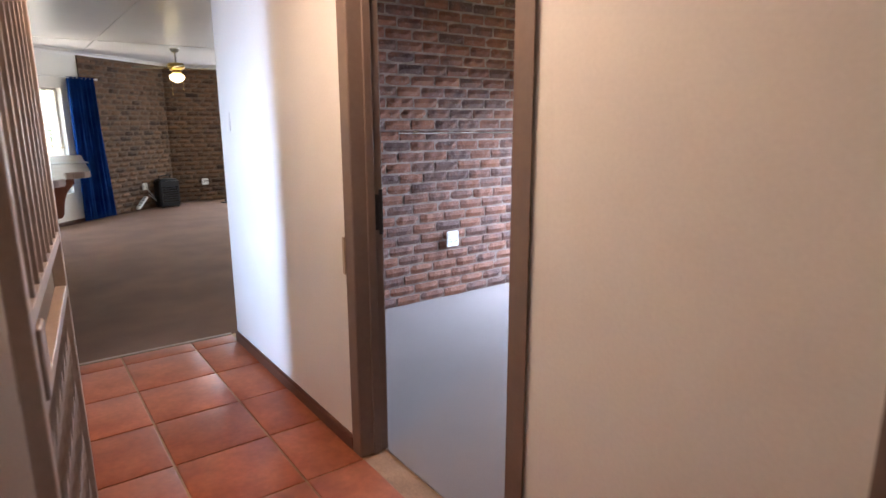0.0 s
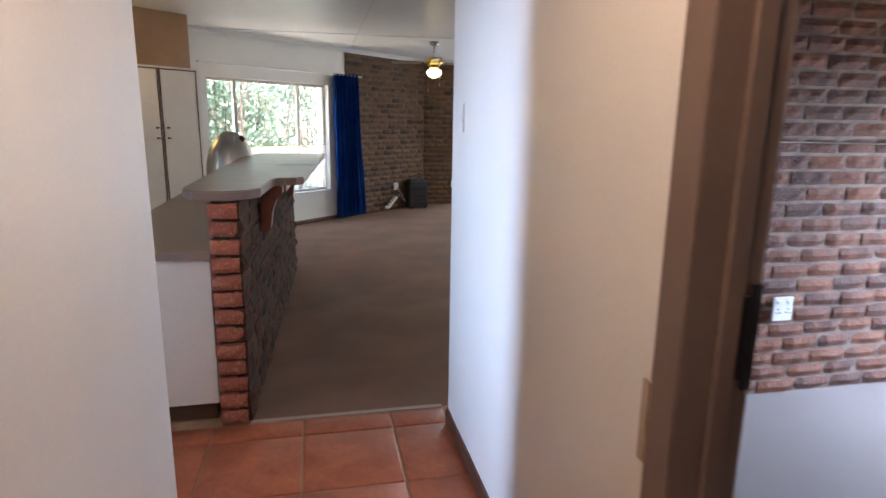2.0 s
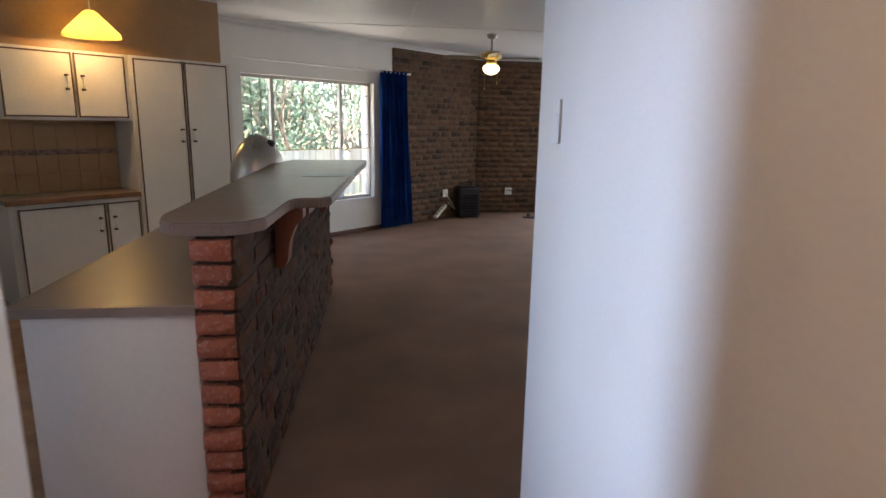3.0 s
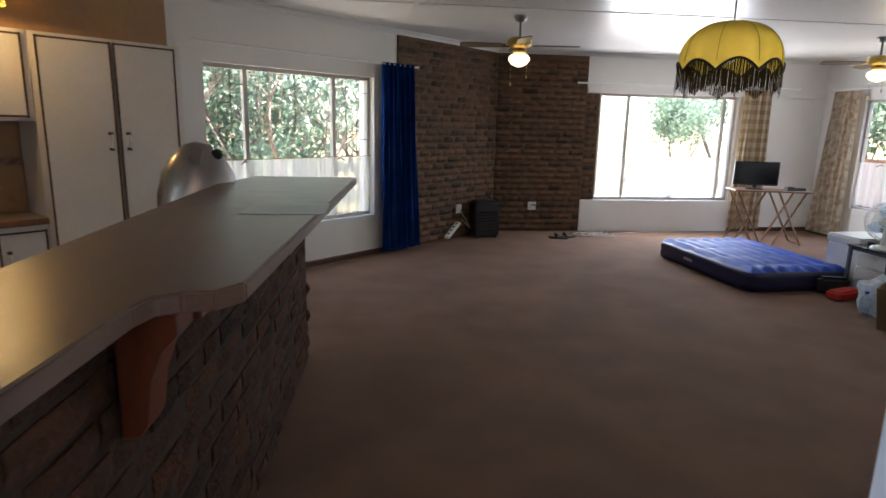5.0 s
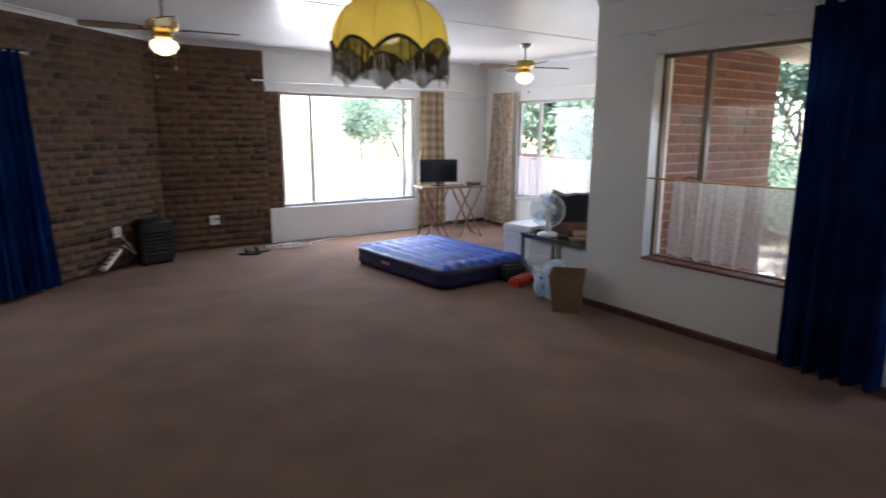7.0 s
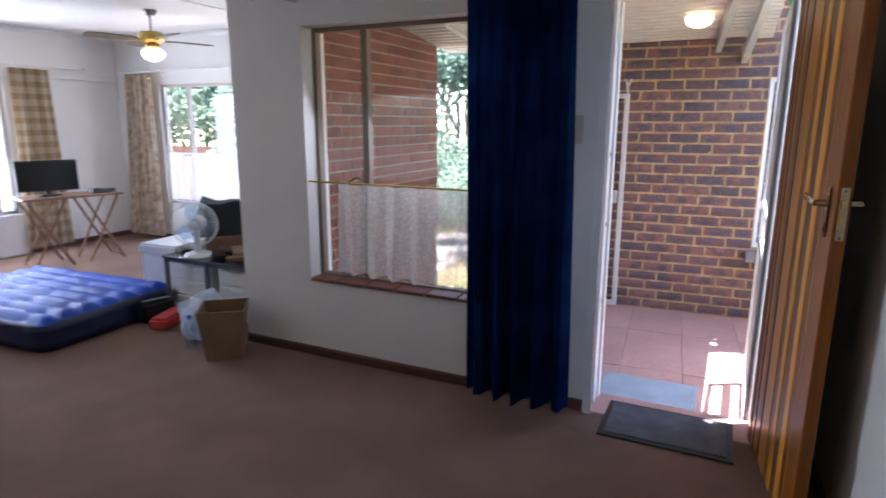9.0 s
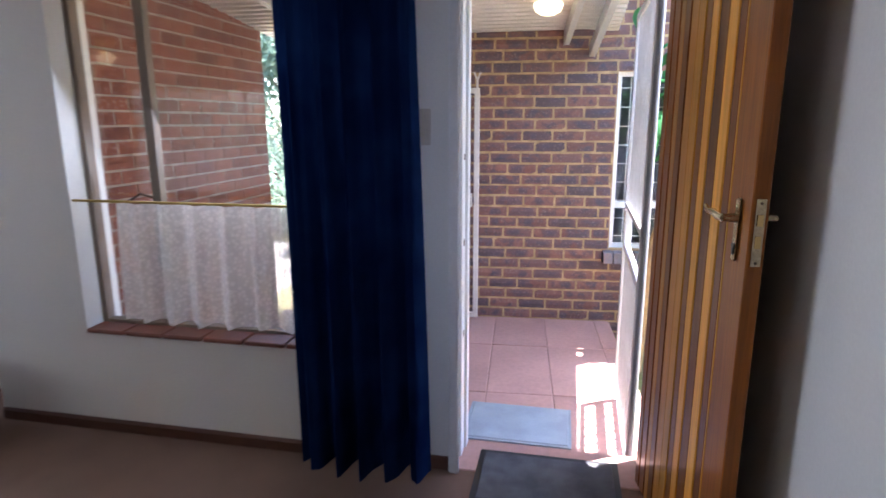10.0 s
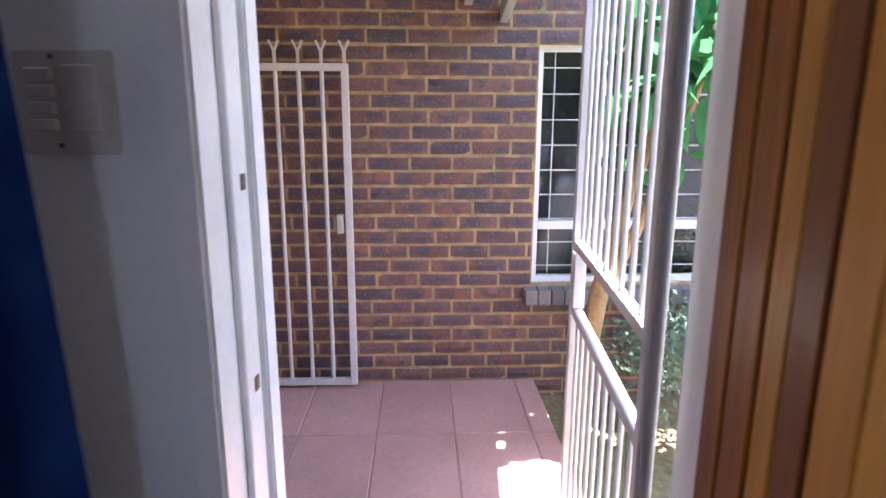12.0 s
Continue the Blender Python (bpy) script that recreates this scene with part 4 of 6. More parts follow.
wall_plate("light_switch", along((1.83, 3.715), (1.83, 3.0)) @ pose(0, 0, 1.465), 0.065, 0.12, "narrow white light switch on the hall wall", "light switch", "switch")
wall_plate("wall_switch_panel", along((5.615, 5.243), (5.615, 4.9)) @ pose(0, 0, 1.432), 0.135, 0.135, "cream switch panel with four switches and rusty screws", "switch panel", "intercom")
wall_plate("power_socket", along(diag(diag_s(2.49), 0.03), diag(diag_s(2.6), 0.03)) @ pose(0, 0, 0.385), 0.115, 0.115, "white double power socket on the brick wall", "power socket", "socket")
wall_plate("power_socket", pose(3.632, 11.57, 0.36), 0.115, 0.115, "white double power socket on the brick wall", "power socket", "socket")
wall_plate("power_socket", pose(3.62, 3.83, 0.505) @ pose(0, 0, 0, 0, 0, 0), 0.12, 0.13, "white double power socket on the bedroom brick wall", "power socket", "socket")

# picture rail in the bedroom
rail = empty("hanging_rail", "thin pale metal rail across the bedroom bricks", "rail", at=pose(0, 0, 0))
bm = bmesh.new()
rod(bm, (3.08, 3.785, 1.375), (5.42, 3.785, 1.36), 0.006, 8)
part("rail", bm, M_CHROME, rail)
for x in (3.25, 4.5):
    bm = bmesh.new()
    box(bm, x - 0.008, x + 0.008, 3.785, 3.83, 1.365, 1.385)
    part("bracket", bm, M_BRASS, rail)


# ---- curtains ----
def curtain(name, m, w_top, w_bot, z0, z1, folds, deep, material, label, category="curtain", shift=0.0, hem=0.0, seed=1, flare=0.4, group=""):
    """A gathered cloth in the plane y = 0, hung at z1 and falling to z0; folds open out downwards."""
    rng = random.Random(seed)
    bm = bmesh.new()
    nx, nz = folds * 12, 26
    ph = [rng.uniform(-0.5, 0.5) for _ in range(folds + 1)]
    amp = [rng.uniform(0.6, 1.25) for _ in range(folds + 1)]
    grid = []
    for k in range(nz + 1):
        t = k / nz
        row = []
        w = w_top + (w_bot - w_top) * t
        for i in range(nx + 1):
            u = i / nx
            f = u * folds
            j = int(min(f, folds - 1))
            a = amp[j] * (1 - (f - j)) + amp[j + 1] * (f - j)
            p = ph[j] * (1 - (f - j)) + ph[j + 1] * (f - j)
            y = deep * a * ((1 - flare) + flare * t) * math.sin(2 * math.pi * (f + 0.45 * p * t)) + deep * 0.25 * math.sin(2 * math.pi * (f * 2.3 + p) + 3 * t)
            z = z1 + (z0 - z1) * t
            if k == nz:
                z += hem * (0.5 + 0.5 * math.cos(2 * math.pi * f * 1.0))
            row.append(bm.verts.new((u * w - (w - w_top) * 0.5 + shift * t + 0.012 * p * t, y, z)))
        grid.append(row)
    for a, b in zip(grid, grid[1:]):
        for i in range(nx):
            bm.faces.new((a[i], a[i + 1], b[i + 1], b[i]))
    return thing(name, bm, material, label, category, group, at=m, smooth=80)


curtain("curtain", along(diag(diag_s(1.44), 0.11), diag(diag_s(1.9), 0.11)), 0.46, 0.56, 0.03, 2.09, 6, 0.045, M_BLUE, "long royal blue curtain beside the slanting window", seed=3, shift=0.06)
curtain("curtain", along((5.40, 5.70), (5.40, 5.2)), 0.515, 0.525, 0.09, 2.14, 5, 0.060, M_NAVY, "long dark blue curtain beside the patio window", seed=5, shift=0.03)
curtain("curtain", pose(6.60, 11.50, 0), 0.42, 0.50, 0.05, 2.02, 5, 0.030, M_CHECK, "brown and cream checked curtain", seed=7)
curtain("curtain", along((7.80, 11.28), (7.80, 10.8)), 0.44, 0.62, 0.05, 2.02, 6, 0.035, M_CREAM_CLOTH, "cream patterned curtain swept aside", seed=9, shift=-0.10)
# half nets
curtain("net_curtain", along(diag(A0 + 0.02, -0.055), diag(A1, -0.055)), A1 - A0 - 0.04, A1 - A0 - 0.04, 0.50, 1.10, 16, 0.012, M_NET, "sheer white half net curtain", seed=11, hem=0.01)
curtain("net_curtain", pose(4.57, 11.655, 0), 2.0, 2.0, 0.50, 1.07, 17, 0.012, M_NET, "sheer white half net curtain", seed=12, hem=0.01)
curtain("net_curtain", along((7.940, 10.83), (7.940, 8.5)), 2.3, 2.3, 0.50, 1.09, 18, 0.012, M_NET, "sheer white half net curtain", seed=13, hem=0.01)
curtain("lace_curtain", along((5.652, 6.62), (5.652, 5.4)), 0.86, 0.86, 0.545, 1.10, 6, 0.028, M_LACE, "white lace half curtain with a scalloped hem", seed=14, hem=0.02)
curtain("lace_curtain", along((5.652, 5.755), (5.652, 5.4)), 0.30, 0.30, 0.545, 1.02, 3, 0.014, M_LACE_OPEN, "white lace half curtain with a scalloped hem", seed=15, hem=0.02)


def curtain_rod(name, m, length, r, material, label, ends=True, brackets=(), reach=0.10):
    ob = empty(name, label, "curtain rod", at=m)
    bm = bmesh.new()
    rod(bm, (0, 0, 0), (length, 0, 0), r, 10)
    part("rod", bm, material, ob, smooth=40)
    if ends:
        for x in (-0.012, length):
            bm = bmesh.new()
            lathe(bm, [(r * 0.6, 0), (r * 1.9, 0.004), (r * 1.9, 0.010), (r * 0.5, 0.014)], 12, pose(x, 0, 0, 0, 90))
            part("finial", bm, material, ob)
    for x in brackets:
        bm = bmesh.new()
        rod(bm, (x, 0, 0), (x, reach, 0.0), r * 0.7, 8)
        part("bracket", bm, material, ob)
    return ob


curtain_rod("curtain_rod", along(diag(A0 - 0.15, 0.10), diag(A1 + 0.6, 0.10)) @ pose(0, 0, 2.075), A1 - A0 + 0.72, 0.009, M_WHITE, "thin white curtain rail over the slanting window", brackets=(0.1, 1.2, 2.4))
curtain_rod("curtain_rod", pose(4.18, 11.50, 2.05), 3.25, 0.011, M_WHITE, "thin white curtain rail over the wide window", brackets=(0.3, 1.7, 3.0))
curtain_rod("curtain_rod", along((7.82, 11.35), (7.82, 8.3)) @ pose(0, 0, 2.045), 3.0, 0.010, M_WHITE, "thin white curtain rail in the alcove", brackets=(0.2, 1.5, 2.8))
curtain_rod("curtain_rod", along((5.42, 6.995), (5.42, 4.95)) @ pose(0, 0, 2.13), 1.95, 0.010, M_WHITE, "thin white curtain rail over the patio window", brackets=(0.15, 1.0, 1.8), reach=0.19)
curtain_rod("net_rod", along((5.632, 6.865), (5.632, 5.42)) @ pose(0, 0, 1.11), 1.40, 0.006, M_BRASS_LIT, "thin brass net-curtain rod")
curtain_rod("net_rod", along(diag(A0, -0.055), diag(A1, -0.055)) @ pose(0, 0, 1.10), A1 - A0, 0.005, M_BRASS, "thin brass net-curtain rod")

# ---- ceiling fans ----
def fan_blade():
    bm = bmesh.new()
    pts = [(0.13, 0.030), (0.20, 0.055), (0.45, 0.066), (0.53, 0.060), (0.56, 0.035)]
    outline = [(x, w) for x, w in pts] + [(x, -w) for x, w in reversed(pts)]
    prism(bm, outline, -0.004, 0.004)
    return bm


def ceiling_fan(x, y, spin, label):
    ob = empty("ceiling_fan", label, "ceiling fan", "ceiling fans", at=pose(x, y, CEIL))
    bm = bmesh.new()
    lathe(bm, [(0.060, 0), (0.062, -0.015), (0.045, -0.045), (0.020, -0.055)], 24)
    part("canopy", bm, M_PEWTER, ob, "dull pewter canopy", smooth=40)
    bm = bmesh.new()
    rod(bm, (0, 0, -0.05), (0, 0, -0.20), 0.011, 12)
    part("downrod", bm, M_PEWTER, ob, smooth=40)
    bm = bmesh.new()
    lathe(bm, [(0.03, -0.185), (0.095, -0.195), (0.115, -0.215), (0.115, -0.255), (0.085, -0.285), (0.05, -0.295)], 28)
    part("motor", bm, M_BRASS_LIT, ob, smooth=35)
    for k in range(4):
        a = spin + 90 * k
        blade = part("blade", fan_blade(), M_BLADE, ob, at=pose(0, 0, -0.262, 0, 0, a) @ pose(0, 0, 0, 11))
        bm = bmesh.new()
        box(bm, 0.07, 0.17, -0.014, 0.014, -0.012, -0.005)
        bevel_all(bm, 0.002, 1)
        part("blade_arm", bm, M_BRASS, blade, "brass blade arm")
    bm = bmesh.new()
    lathe(bm, [(0.05, -0.29), (0.065, -0.305), (0.065, -0.325), (0.052, -0.335)], 24)
    part("light_fitting", bm, M_BRASS, ob, "brass light fitting", smooth=35)
    bm = bmesh.new()
    lathe(bm, [(0.045, -0.335), (0.085, -0.350), (0.100, -0.375), (0.098, -0.400), (0.070, -0.435), (0.025, -0.455), (0.004, -0.458)], 28)
    part("globe", bm, M_BULB, ob, "lit opal glass globe", smooth=50)
    for dx, dz in ((0.075, -0.53), (-0.075, -0.60)):
        bm = bmesh.new()
        rod(bm, (dx, 0, -0.32), (dx, 0, dz), 0.0015, 5)
        lathe(bm, [(0.004, 0), (0.008, -0.012), (0.006, -0.03), (0.002, -0.034)], 8, pose(dx, 0, dz))
        part("pull_chain", bm, M_BRASS, ob, "fine pull chain with a knob")
    return ob


ceiling_fan(2.78, 9.19, -8, "brass ceiling fan with a lit globe, blades at rest")
ceiling_fan(6.75, 9.45, -20, "brass ceiling fan with a lit globe in the alcove")

# ---- the fringed dome lamp ----
lamp = empty("pendant_lamp", "yellow cloth dome lamp with a dark scalloped fringe", "pendant lamp", at=pose(2.93, 5.98, 0))
LR, LZ, LTOP = 0.203, 1.730, 1.908
bm = bmesh.new()
rod(bm, (0, 0, LTOP), (0, 0, CEIL), 0.004, 8)
part("flex", bm, M_WHITE_PLASTIC, lamp)
bm = bmesh.new()
lathe(bm, [(0.05, CEIL), (0.05, CEIL - 0.02), (0.03, CEIL - 0.05)], 20)
part("ceiling_rose", bm, M_WHITE_PLASTIC, lamp, smooth=40)
NS = 8
bm = bmesh.new()
rings = []
for k in range(15):
    t = k / 14
    a = t * math.pi / 2
    row = []
    for i in range(96):
        th = 2 * math.pi * i / 96
        gather = 1 + 0.022 * math.sin(NS * 2 * th) * math.sin(a)
        pucker = 1 - 0.05 * abs(math.sin(NS * th / 2)) * math.sin(a) ** 2
        r = (0.012 + (LR - 0.012) * math.sin(a) ** 0.9) * gather * (0.97 + 0.03 * pucker)
        z = LZ + (LTOP - LZ) * math.cos(a) ** 0.85 if k < 14 else LZ
        if k >= 11:
            z -= (0.045 * (1 - abs(math.sin(NS * th / 2))) - 0.012) * (k - 10) / 4
        row.append(bm.verts.new((r * math.cos(th), r * math.sin(th), z)))
    rings.append(row)
for a, b in zip(rings, rings[1:]):
    for i in range(96):
        bm.faces.new((a[i], a[(i + 1) % 96], b[(i + 1) % 96], b[i]))
part("shade", bm, M_SHADE, lamp, "gathered yellow cloth shade", smooth=60)
bm = bmesh.new()
pts = []
for i in range(193):
    th = 2 * math.pi * i / 192
    zz = LZ - (0.045 * (1 - abs(math.sin(NS * th / 2))) - 0.012)
    pts.append(((LR + 0.004) * math.cos(th), (LR + 0.004) * math.sin(th), zz))
tube(bm, pts, 0.006, 6)
part("braid", bm, M_BLACK, lamp, "dark braid along the scallops")
bm = bmesh.new()
rng = random.Random(4)
for i in range(430):
    th = 2 * math.pi * (i + rng.uniform(-0.4, 0.4)) / 430
    zt = LZ - (0.045 * (1 - abs(math.sin(NS * th / 2))) - 0.012)
    low = LZ - 0.138 + 0.045 * abs(math.sin(NS * th / 2 + math.pi / 2)) ** 0.7 + rng.uniform(-0.006, 0.006)
    r0, r1 = LR + 0.003, LR + 0.006 + rng.uniform(-0.004, 0.004)
    w = 0.0014
    d = (-math.sin(th) * w, math.cos(th) * w)
    q = [bm.verts.new((r0 * math.cos(th) + s * d[0], r0 * math.sin(th) + s * d[1], zt)) for s in (-1, 1)]
    e = [bm.verts.new((r1 * math.cos(th) + s * d[0], r1 * math.sin(th) + s * d[1], low)) for s in (1, -1)]
    bm.faces.new(q + e)
part("fringe", bm, M_FRINGE, lamp, "dark brown hanging fringe")
bm = bmesh.new()
lathe(bm, [(0.016, 0.07), (0.018, 0.03), (0.030, 0.0), (0.034, -0.02), (0.026, -0.045), (0.005, -0.058)], 18, pose(0, 0, LTOP - 0.11))
part("bulb", bm, M_BULB, lamp, "lit light bulb", smooth=60)
for j in range(NS):
    th = 2 * math.pi * j / NS
    bm = bmesh.new()
    pts = []
    for k in range(1, 14):
        a = k / 14 * math.pi / 2
        r = (0.012 + (LR - 0.012) * math.sin(a) ** 0.9) * 1.006
        pts.append((r * math.cos(th), r * math.sin(th), LZ + (LTOP - LZ) * math.cos(a) ** 0.85 - (0.033 * (k - 10) / 4 if k >= 11 else 0) + 0.001))
    tube(bm, pts, 0.0016, 5)
    part("rib", bm, M_RIB, lamp, "ochre seam over a wire rib")

# hall ceiling light
hl = empty("ceiling_light", "round opal glass hall ceiling light", "ceiling light", at=pose(1.25, 1.75, CEIL))
bm = bmesh.new()
lathe(bm, [(0.10, 0.0), (0.105, -0.01), (0.10, -0.03)], 28)
part("fitting", bm, M_WHITE_PLASTIC, hl, smooth=40)
bm = bmesh.new()
lathe(bm, [(0.095, -0.03), (0.09, -0.045), (0.05, -0.065), (0.004, -0.07)], 28, cap=False)
part("diffuser", bm, M_BULB, hl, smooth=50)

# kitchen pendant
klamp = empty("pendant_lamp", "lit yellow conical kitchen pendant lamp", "pendant lamp", at=pose(-0.66, 6.93, 0))
bm = bmesh.new()
prof = [(0.03, 2.20), (0.05, 2.185), (0.185, 2.045), (0.192, 2.015)]
lathe(bm, prof, 36, cap=False)
part("shade", bm, M_KSHADE, klamp, "yellow shade", smooth=40)
bm = bmesh.new()
rod(bm, (0, 0, 2.19), (0, 0, CEIL), 0.004, 8)
part("flex", bm, M_WHITE_PLASTIC, klamp)
bm = bmesh.new()
lathe(bm, [(0.015, 2.18), (0.02, 2.12), (0.035, 2.09), (0.032, 2.06), (0.005, 2.035)], 18)
part("bulb", bm, M_BULB, klamp, "lit bulb", smooth=60)

# ---- the bar counter ----
BAR_A, BAR_B = (0.887, 4.035), (1.01, 7.05)      # the face towards the living room
BAR = along(BAR_A, BAR_B)                       # x along the bar, y towards the kitchen
BAR_L = math.hypot(BAR_B[0] - BAR_A[0], BAR_B[1] - BAR_A[1])
bar = empty("bar_counter", "brick bar counter with a rough clinker face and red brick end", "bar counter", at=BAR)
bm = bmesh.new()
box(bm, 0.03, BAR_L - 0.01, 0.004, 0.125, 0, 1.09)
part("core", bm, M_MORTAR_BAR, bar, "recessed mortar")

# laminate top: narrow at the end, stepping out along the bar
bm = bmesh.new()
top = [(0.62, 4.20), (0.645, 4.10), (0.70, 4.03), (0.86, 4.02), (0.93, 4.06), (0.975, 4.13), (1.00, 4.55), (1.015, 4.61), (1.055, 4.635), (1.115, 4.64), (1.16, 4.70), (1.315, 7.06), (1.30, 7.08), (0.72, 7.08), (0.62, 6.6)]
prism(bm, top, 1.092, 1.135)
bevel_all(bm, 0.006)
part("bar_top", bm, M_TOP, bar, "mottled grey-brown laminate top with a stepped edge", at=BAR.inverted())
bm = bmesh.new()
box(bm, 0.95, 1.235, 5.60, 5.615, 1.1352, 1.1365)
box(bm, 0.95, 1.245, 5.615, 5.90, 1.1352, 1.1362)
thing("paper_sheet", bm, M_PAPER2, "grey sheet lying on the bar top", "sheet")


def bracket(y):
    bm = bmesh.new()
    pts = [(0, 1.09), (0.12, 1.09), (0.12, 1.05), (0.085, 1.01), (0.062, 0.95), (0.05, 0.86), (0.035, 0.835), (0.0, 0.83)]
    a = [bm.verts.new((0, x, z)) for x, z in pts]
    b = [bm.verts.new((0.095, x, z)) for x, z in pts]
    n = len(pts)
    for i in range(n):
        bm.faces.new((a[i], a[(i + 1) % n], b[(i + 1) % n], b[i]))
    bm.faces.new(list(reversed(a)))
    bm.faces.new(b)
    bevel_all(bm, 0.003, 1)
    # local y points to the kitchen, so the bracket is turned round
    return part("bracket", bm, M_REDWOOD, bar, "red-stained wooden bracket", at=pose(y, -0.012, 0) @ Matrix.Diagonal((1, -1, 1, 1)))


for s in (0.60, 2.2):
    bracket(s)
bm = bmesh.new()
box(bm, 0.70, BAR_L - 0.06, -0.145, -0.120, 1.045, 1.0915)
bevel_all(bm, 0.004, 1)
part("fascia", bm, M_REDWOOD, bar, "red-stained board under the overhanging top")

# kitchen side: cupboard under a lower worktop
unit = empty("kitchen_base_unit", "white melamine kitchen unit under the worktop", "kitchen unit", at=pose(0, 0, 0))
bm = bmesh.new()
box(bm, 0.19, 0.735, 4.10, 6.95, 0.09, 0.815)
bevel_all(bm, 0.003, 1)
part("body", bm, M_MELAMINE, unit)
bm = bmesh.new()
box(bm, 0.24, 0.72, 4.13, 6.93, 0.0, 0.09)
part("plinth", bm, M_EDGING, unit, "dark recessed plinth")
bm = bmesh.new()
wt = empty("worktop", "brown-grey laminate kitchen worktop", "worktop", at=pose(0, 0, 0))
box(bm, 0.162, 0.742, 4.087, 6.98, 0.815, 0.85)
bevel_all(bm, 0.003, 1)
part("top", bm, M_TOP2, wt)
bm = bmesh.new()
box(bm, 0.15, 0.742, 4.075, 4.0865, 0.815, 0.849)
box(bm, 0.15, 0.1615, 4.0865, 6.98, 0.815, 0.849)
part("edge_strip", bm, M_TOP2, wt)

# the silver egg-shaped appliance behind the bar
egg = empty("domed_appliance", "silver domed appliance standing on the kitchen worktop", "appliance", at=pose(0.50, 6.74, 0.852, 0, 0, 20))
bm = bmesh.new()
lathe(bm, [(0.15, 0.0), (0.185, 0.03), (0.20, 0.12), (0.195, 0.22), (0.17, 0.33), (0.12, 0.42), (0.06, 0.475), (0.004, 0.49)], 36, pose(0, 0, 0) @ Matrix.Diagonal((1.04, 0.80, 1, 1)))
part("shell", bm, M_SILVER, egg, smooth=60)
bm = bmesh.new()
box(bm, 0.165, 0.205, -0.03, 0.0, 0.21, 0.25)
bevel_all(bm, 0.005)
part("button", bm, M_BLACK, egg, "black button")
bm = bmesh.new()
lathe(bm, [(0.03, 0), (0.026, 0.012), (0.004, 0.016)], 20, pose(0.09, -0.06, 0.425, 50, 25))
part("vent", bm, M_BLACK, egg, "dark vent")

# ---- the kitchen cupboards on the slanting wall ----
KB = along(diag(0), diag(1))                   # x along the wall, y into the wall
KF = -0.65


def cupboard_door(parent, x0, x1, z0, z1, handle_x, handle_z):
    bm = bmesh.new()
    box(bm, x0 + 0.004, x1 - 0.004, KF - 0.018, KF, z0 + 0.004, z1 - 0.004)
    bevel_all(bm, 0.002, 1)
    d = part("door", bm, M_MELAMINE, parent)
    bm = bmesh.new()
    for a, b, c, e in ((x0 + 0.002, x0 + 0.014, z0, z1), (x1 - 0.014, x1 - 0.002, z0, z1), (x0 + 0.014, x1 - 0.014, z1 - 0.014, z1 - 0.002), (x0 + 0.014, x1 - 0.014, z0 + 0.002, z0 + 0.014)):
        box(bm, a, b, KF - 0.020, KF - 0.0185, c, e)
    part("edging", bm, M_EDGING, d, "dark brown edge strip")
    bm = bmesh.new()
    tube(bm, [(handle_x, KF - 0.018, handle_z - 0.045), (handle_x, KF - 0.045, handle_z - 0.042), (handle_x, KF - 0.048, handle_z), (handle_x, KF - 0.045, handle_z + 0.042), (handle_x, KF - 0.018, handle_z + 0.045)], 0.007, 8)
    part("handle", bm, M_WHITE_PLASTIC, d, "white bow handle", smooth=40)
    for dz in (-0.05, 0.05):
        bm = bmesh.new()
        box(bm, handle_x - 0.011, handle_x + 0.011, KF - 0.050, KF - 0.018, handle_z + dz - 0.009, handle_z + dz + 0.009)
        bevel_all(bm, 0.003, 1)
        part("handle_end", bm, M_EDGING, d, "dark brown handle end")
    return d


def carcass(name, x0, x1, z0, z1, label):
    ob = empty(name, label, "cupboard", "kitchen cupboards", at=KB)
    bm = bmesh.new()
    box(bm, x0, x1, KF + 0.001, -0.004, z0, z1)
    part("body", bm, M_MELAMINE, ob)
    return ob


tall = carcass("tall_cupboard", 1.185, 2.085, 0.0, 1.94, "tall white kitchen cupboard with two brown-edged doors")
cupboard_door(tall, 1.21, 1.63, 0.10, 1.92, 1.58, 1.30)
cupboard_door(tall, 1.64, 2.04, 0.10, 1.92, 1.69, 1.30)
upper = carcass("wall_cupboard", 0.25, 1.18, 1.42, 1.94, "white kitchen wall cupboard with brown-edged doors")
cupboard_door(upper, 0.30, 0.77, 1.44, 1.92, 0.72, 1.70)
cupboard_door(upper, 0.78, 1.15, 1.44, 1.92, 0.83, 1.70)
base = carcass("base_cupboard", 0.25, 1.18, 0.0, 0.80, "white kitchen base cupboard with brown-edged doors")
cupboard_door(base, 0.30, 0.90, 0.10, 0.77, 0.85, 0.60)
cupboard_door(base, 0.91, 1.17, 0.10, 0.77, 0.96, 0.60)
bm = bmesh.new()
wt2 = empty("worktop", "brown laminate worktop with a wooden edge", "worktop", at=KB)
box(bm, 0.23, 1.183, KF - 0.018, -0.012, 0.802, 0.84)
bevel_all(bm, 0.003, 1)
part("top", bm, M_TOP2, wt2)
bm = bmesh.new()
box(bm, 0.23, 1.183, KF - 0.034, KF - 0.0185, 0.802, 0.839)
bevel_all(bm, 0.003, 1)
part("edge_strip", bm, M_WOOD, wt2, "wooden edge strip")
bm = bmesh.new()
box(bm, 0.2, 2.02, KF + 0.04, -0.004, 1.945, CEIL)
structure("bulkhead", bm, M_KWALL, "tan painted bulkhead above the cupboards", "bulkhead", KB)
splash = empty("splashback", "beige wall tiles with a patterned strip", "tiles", kind="structure", at=KB)
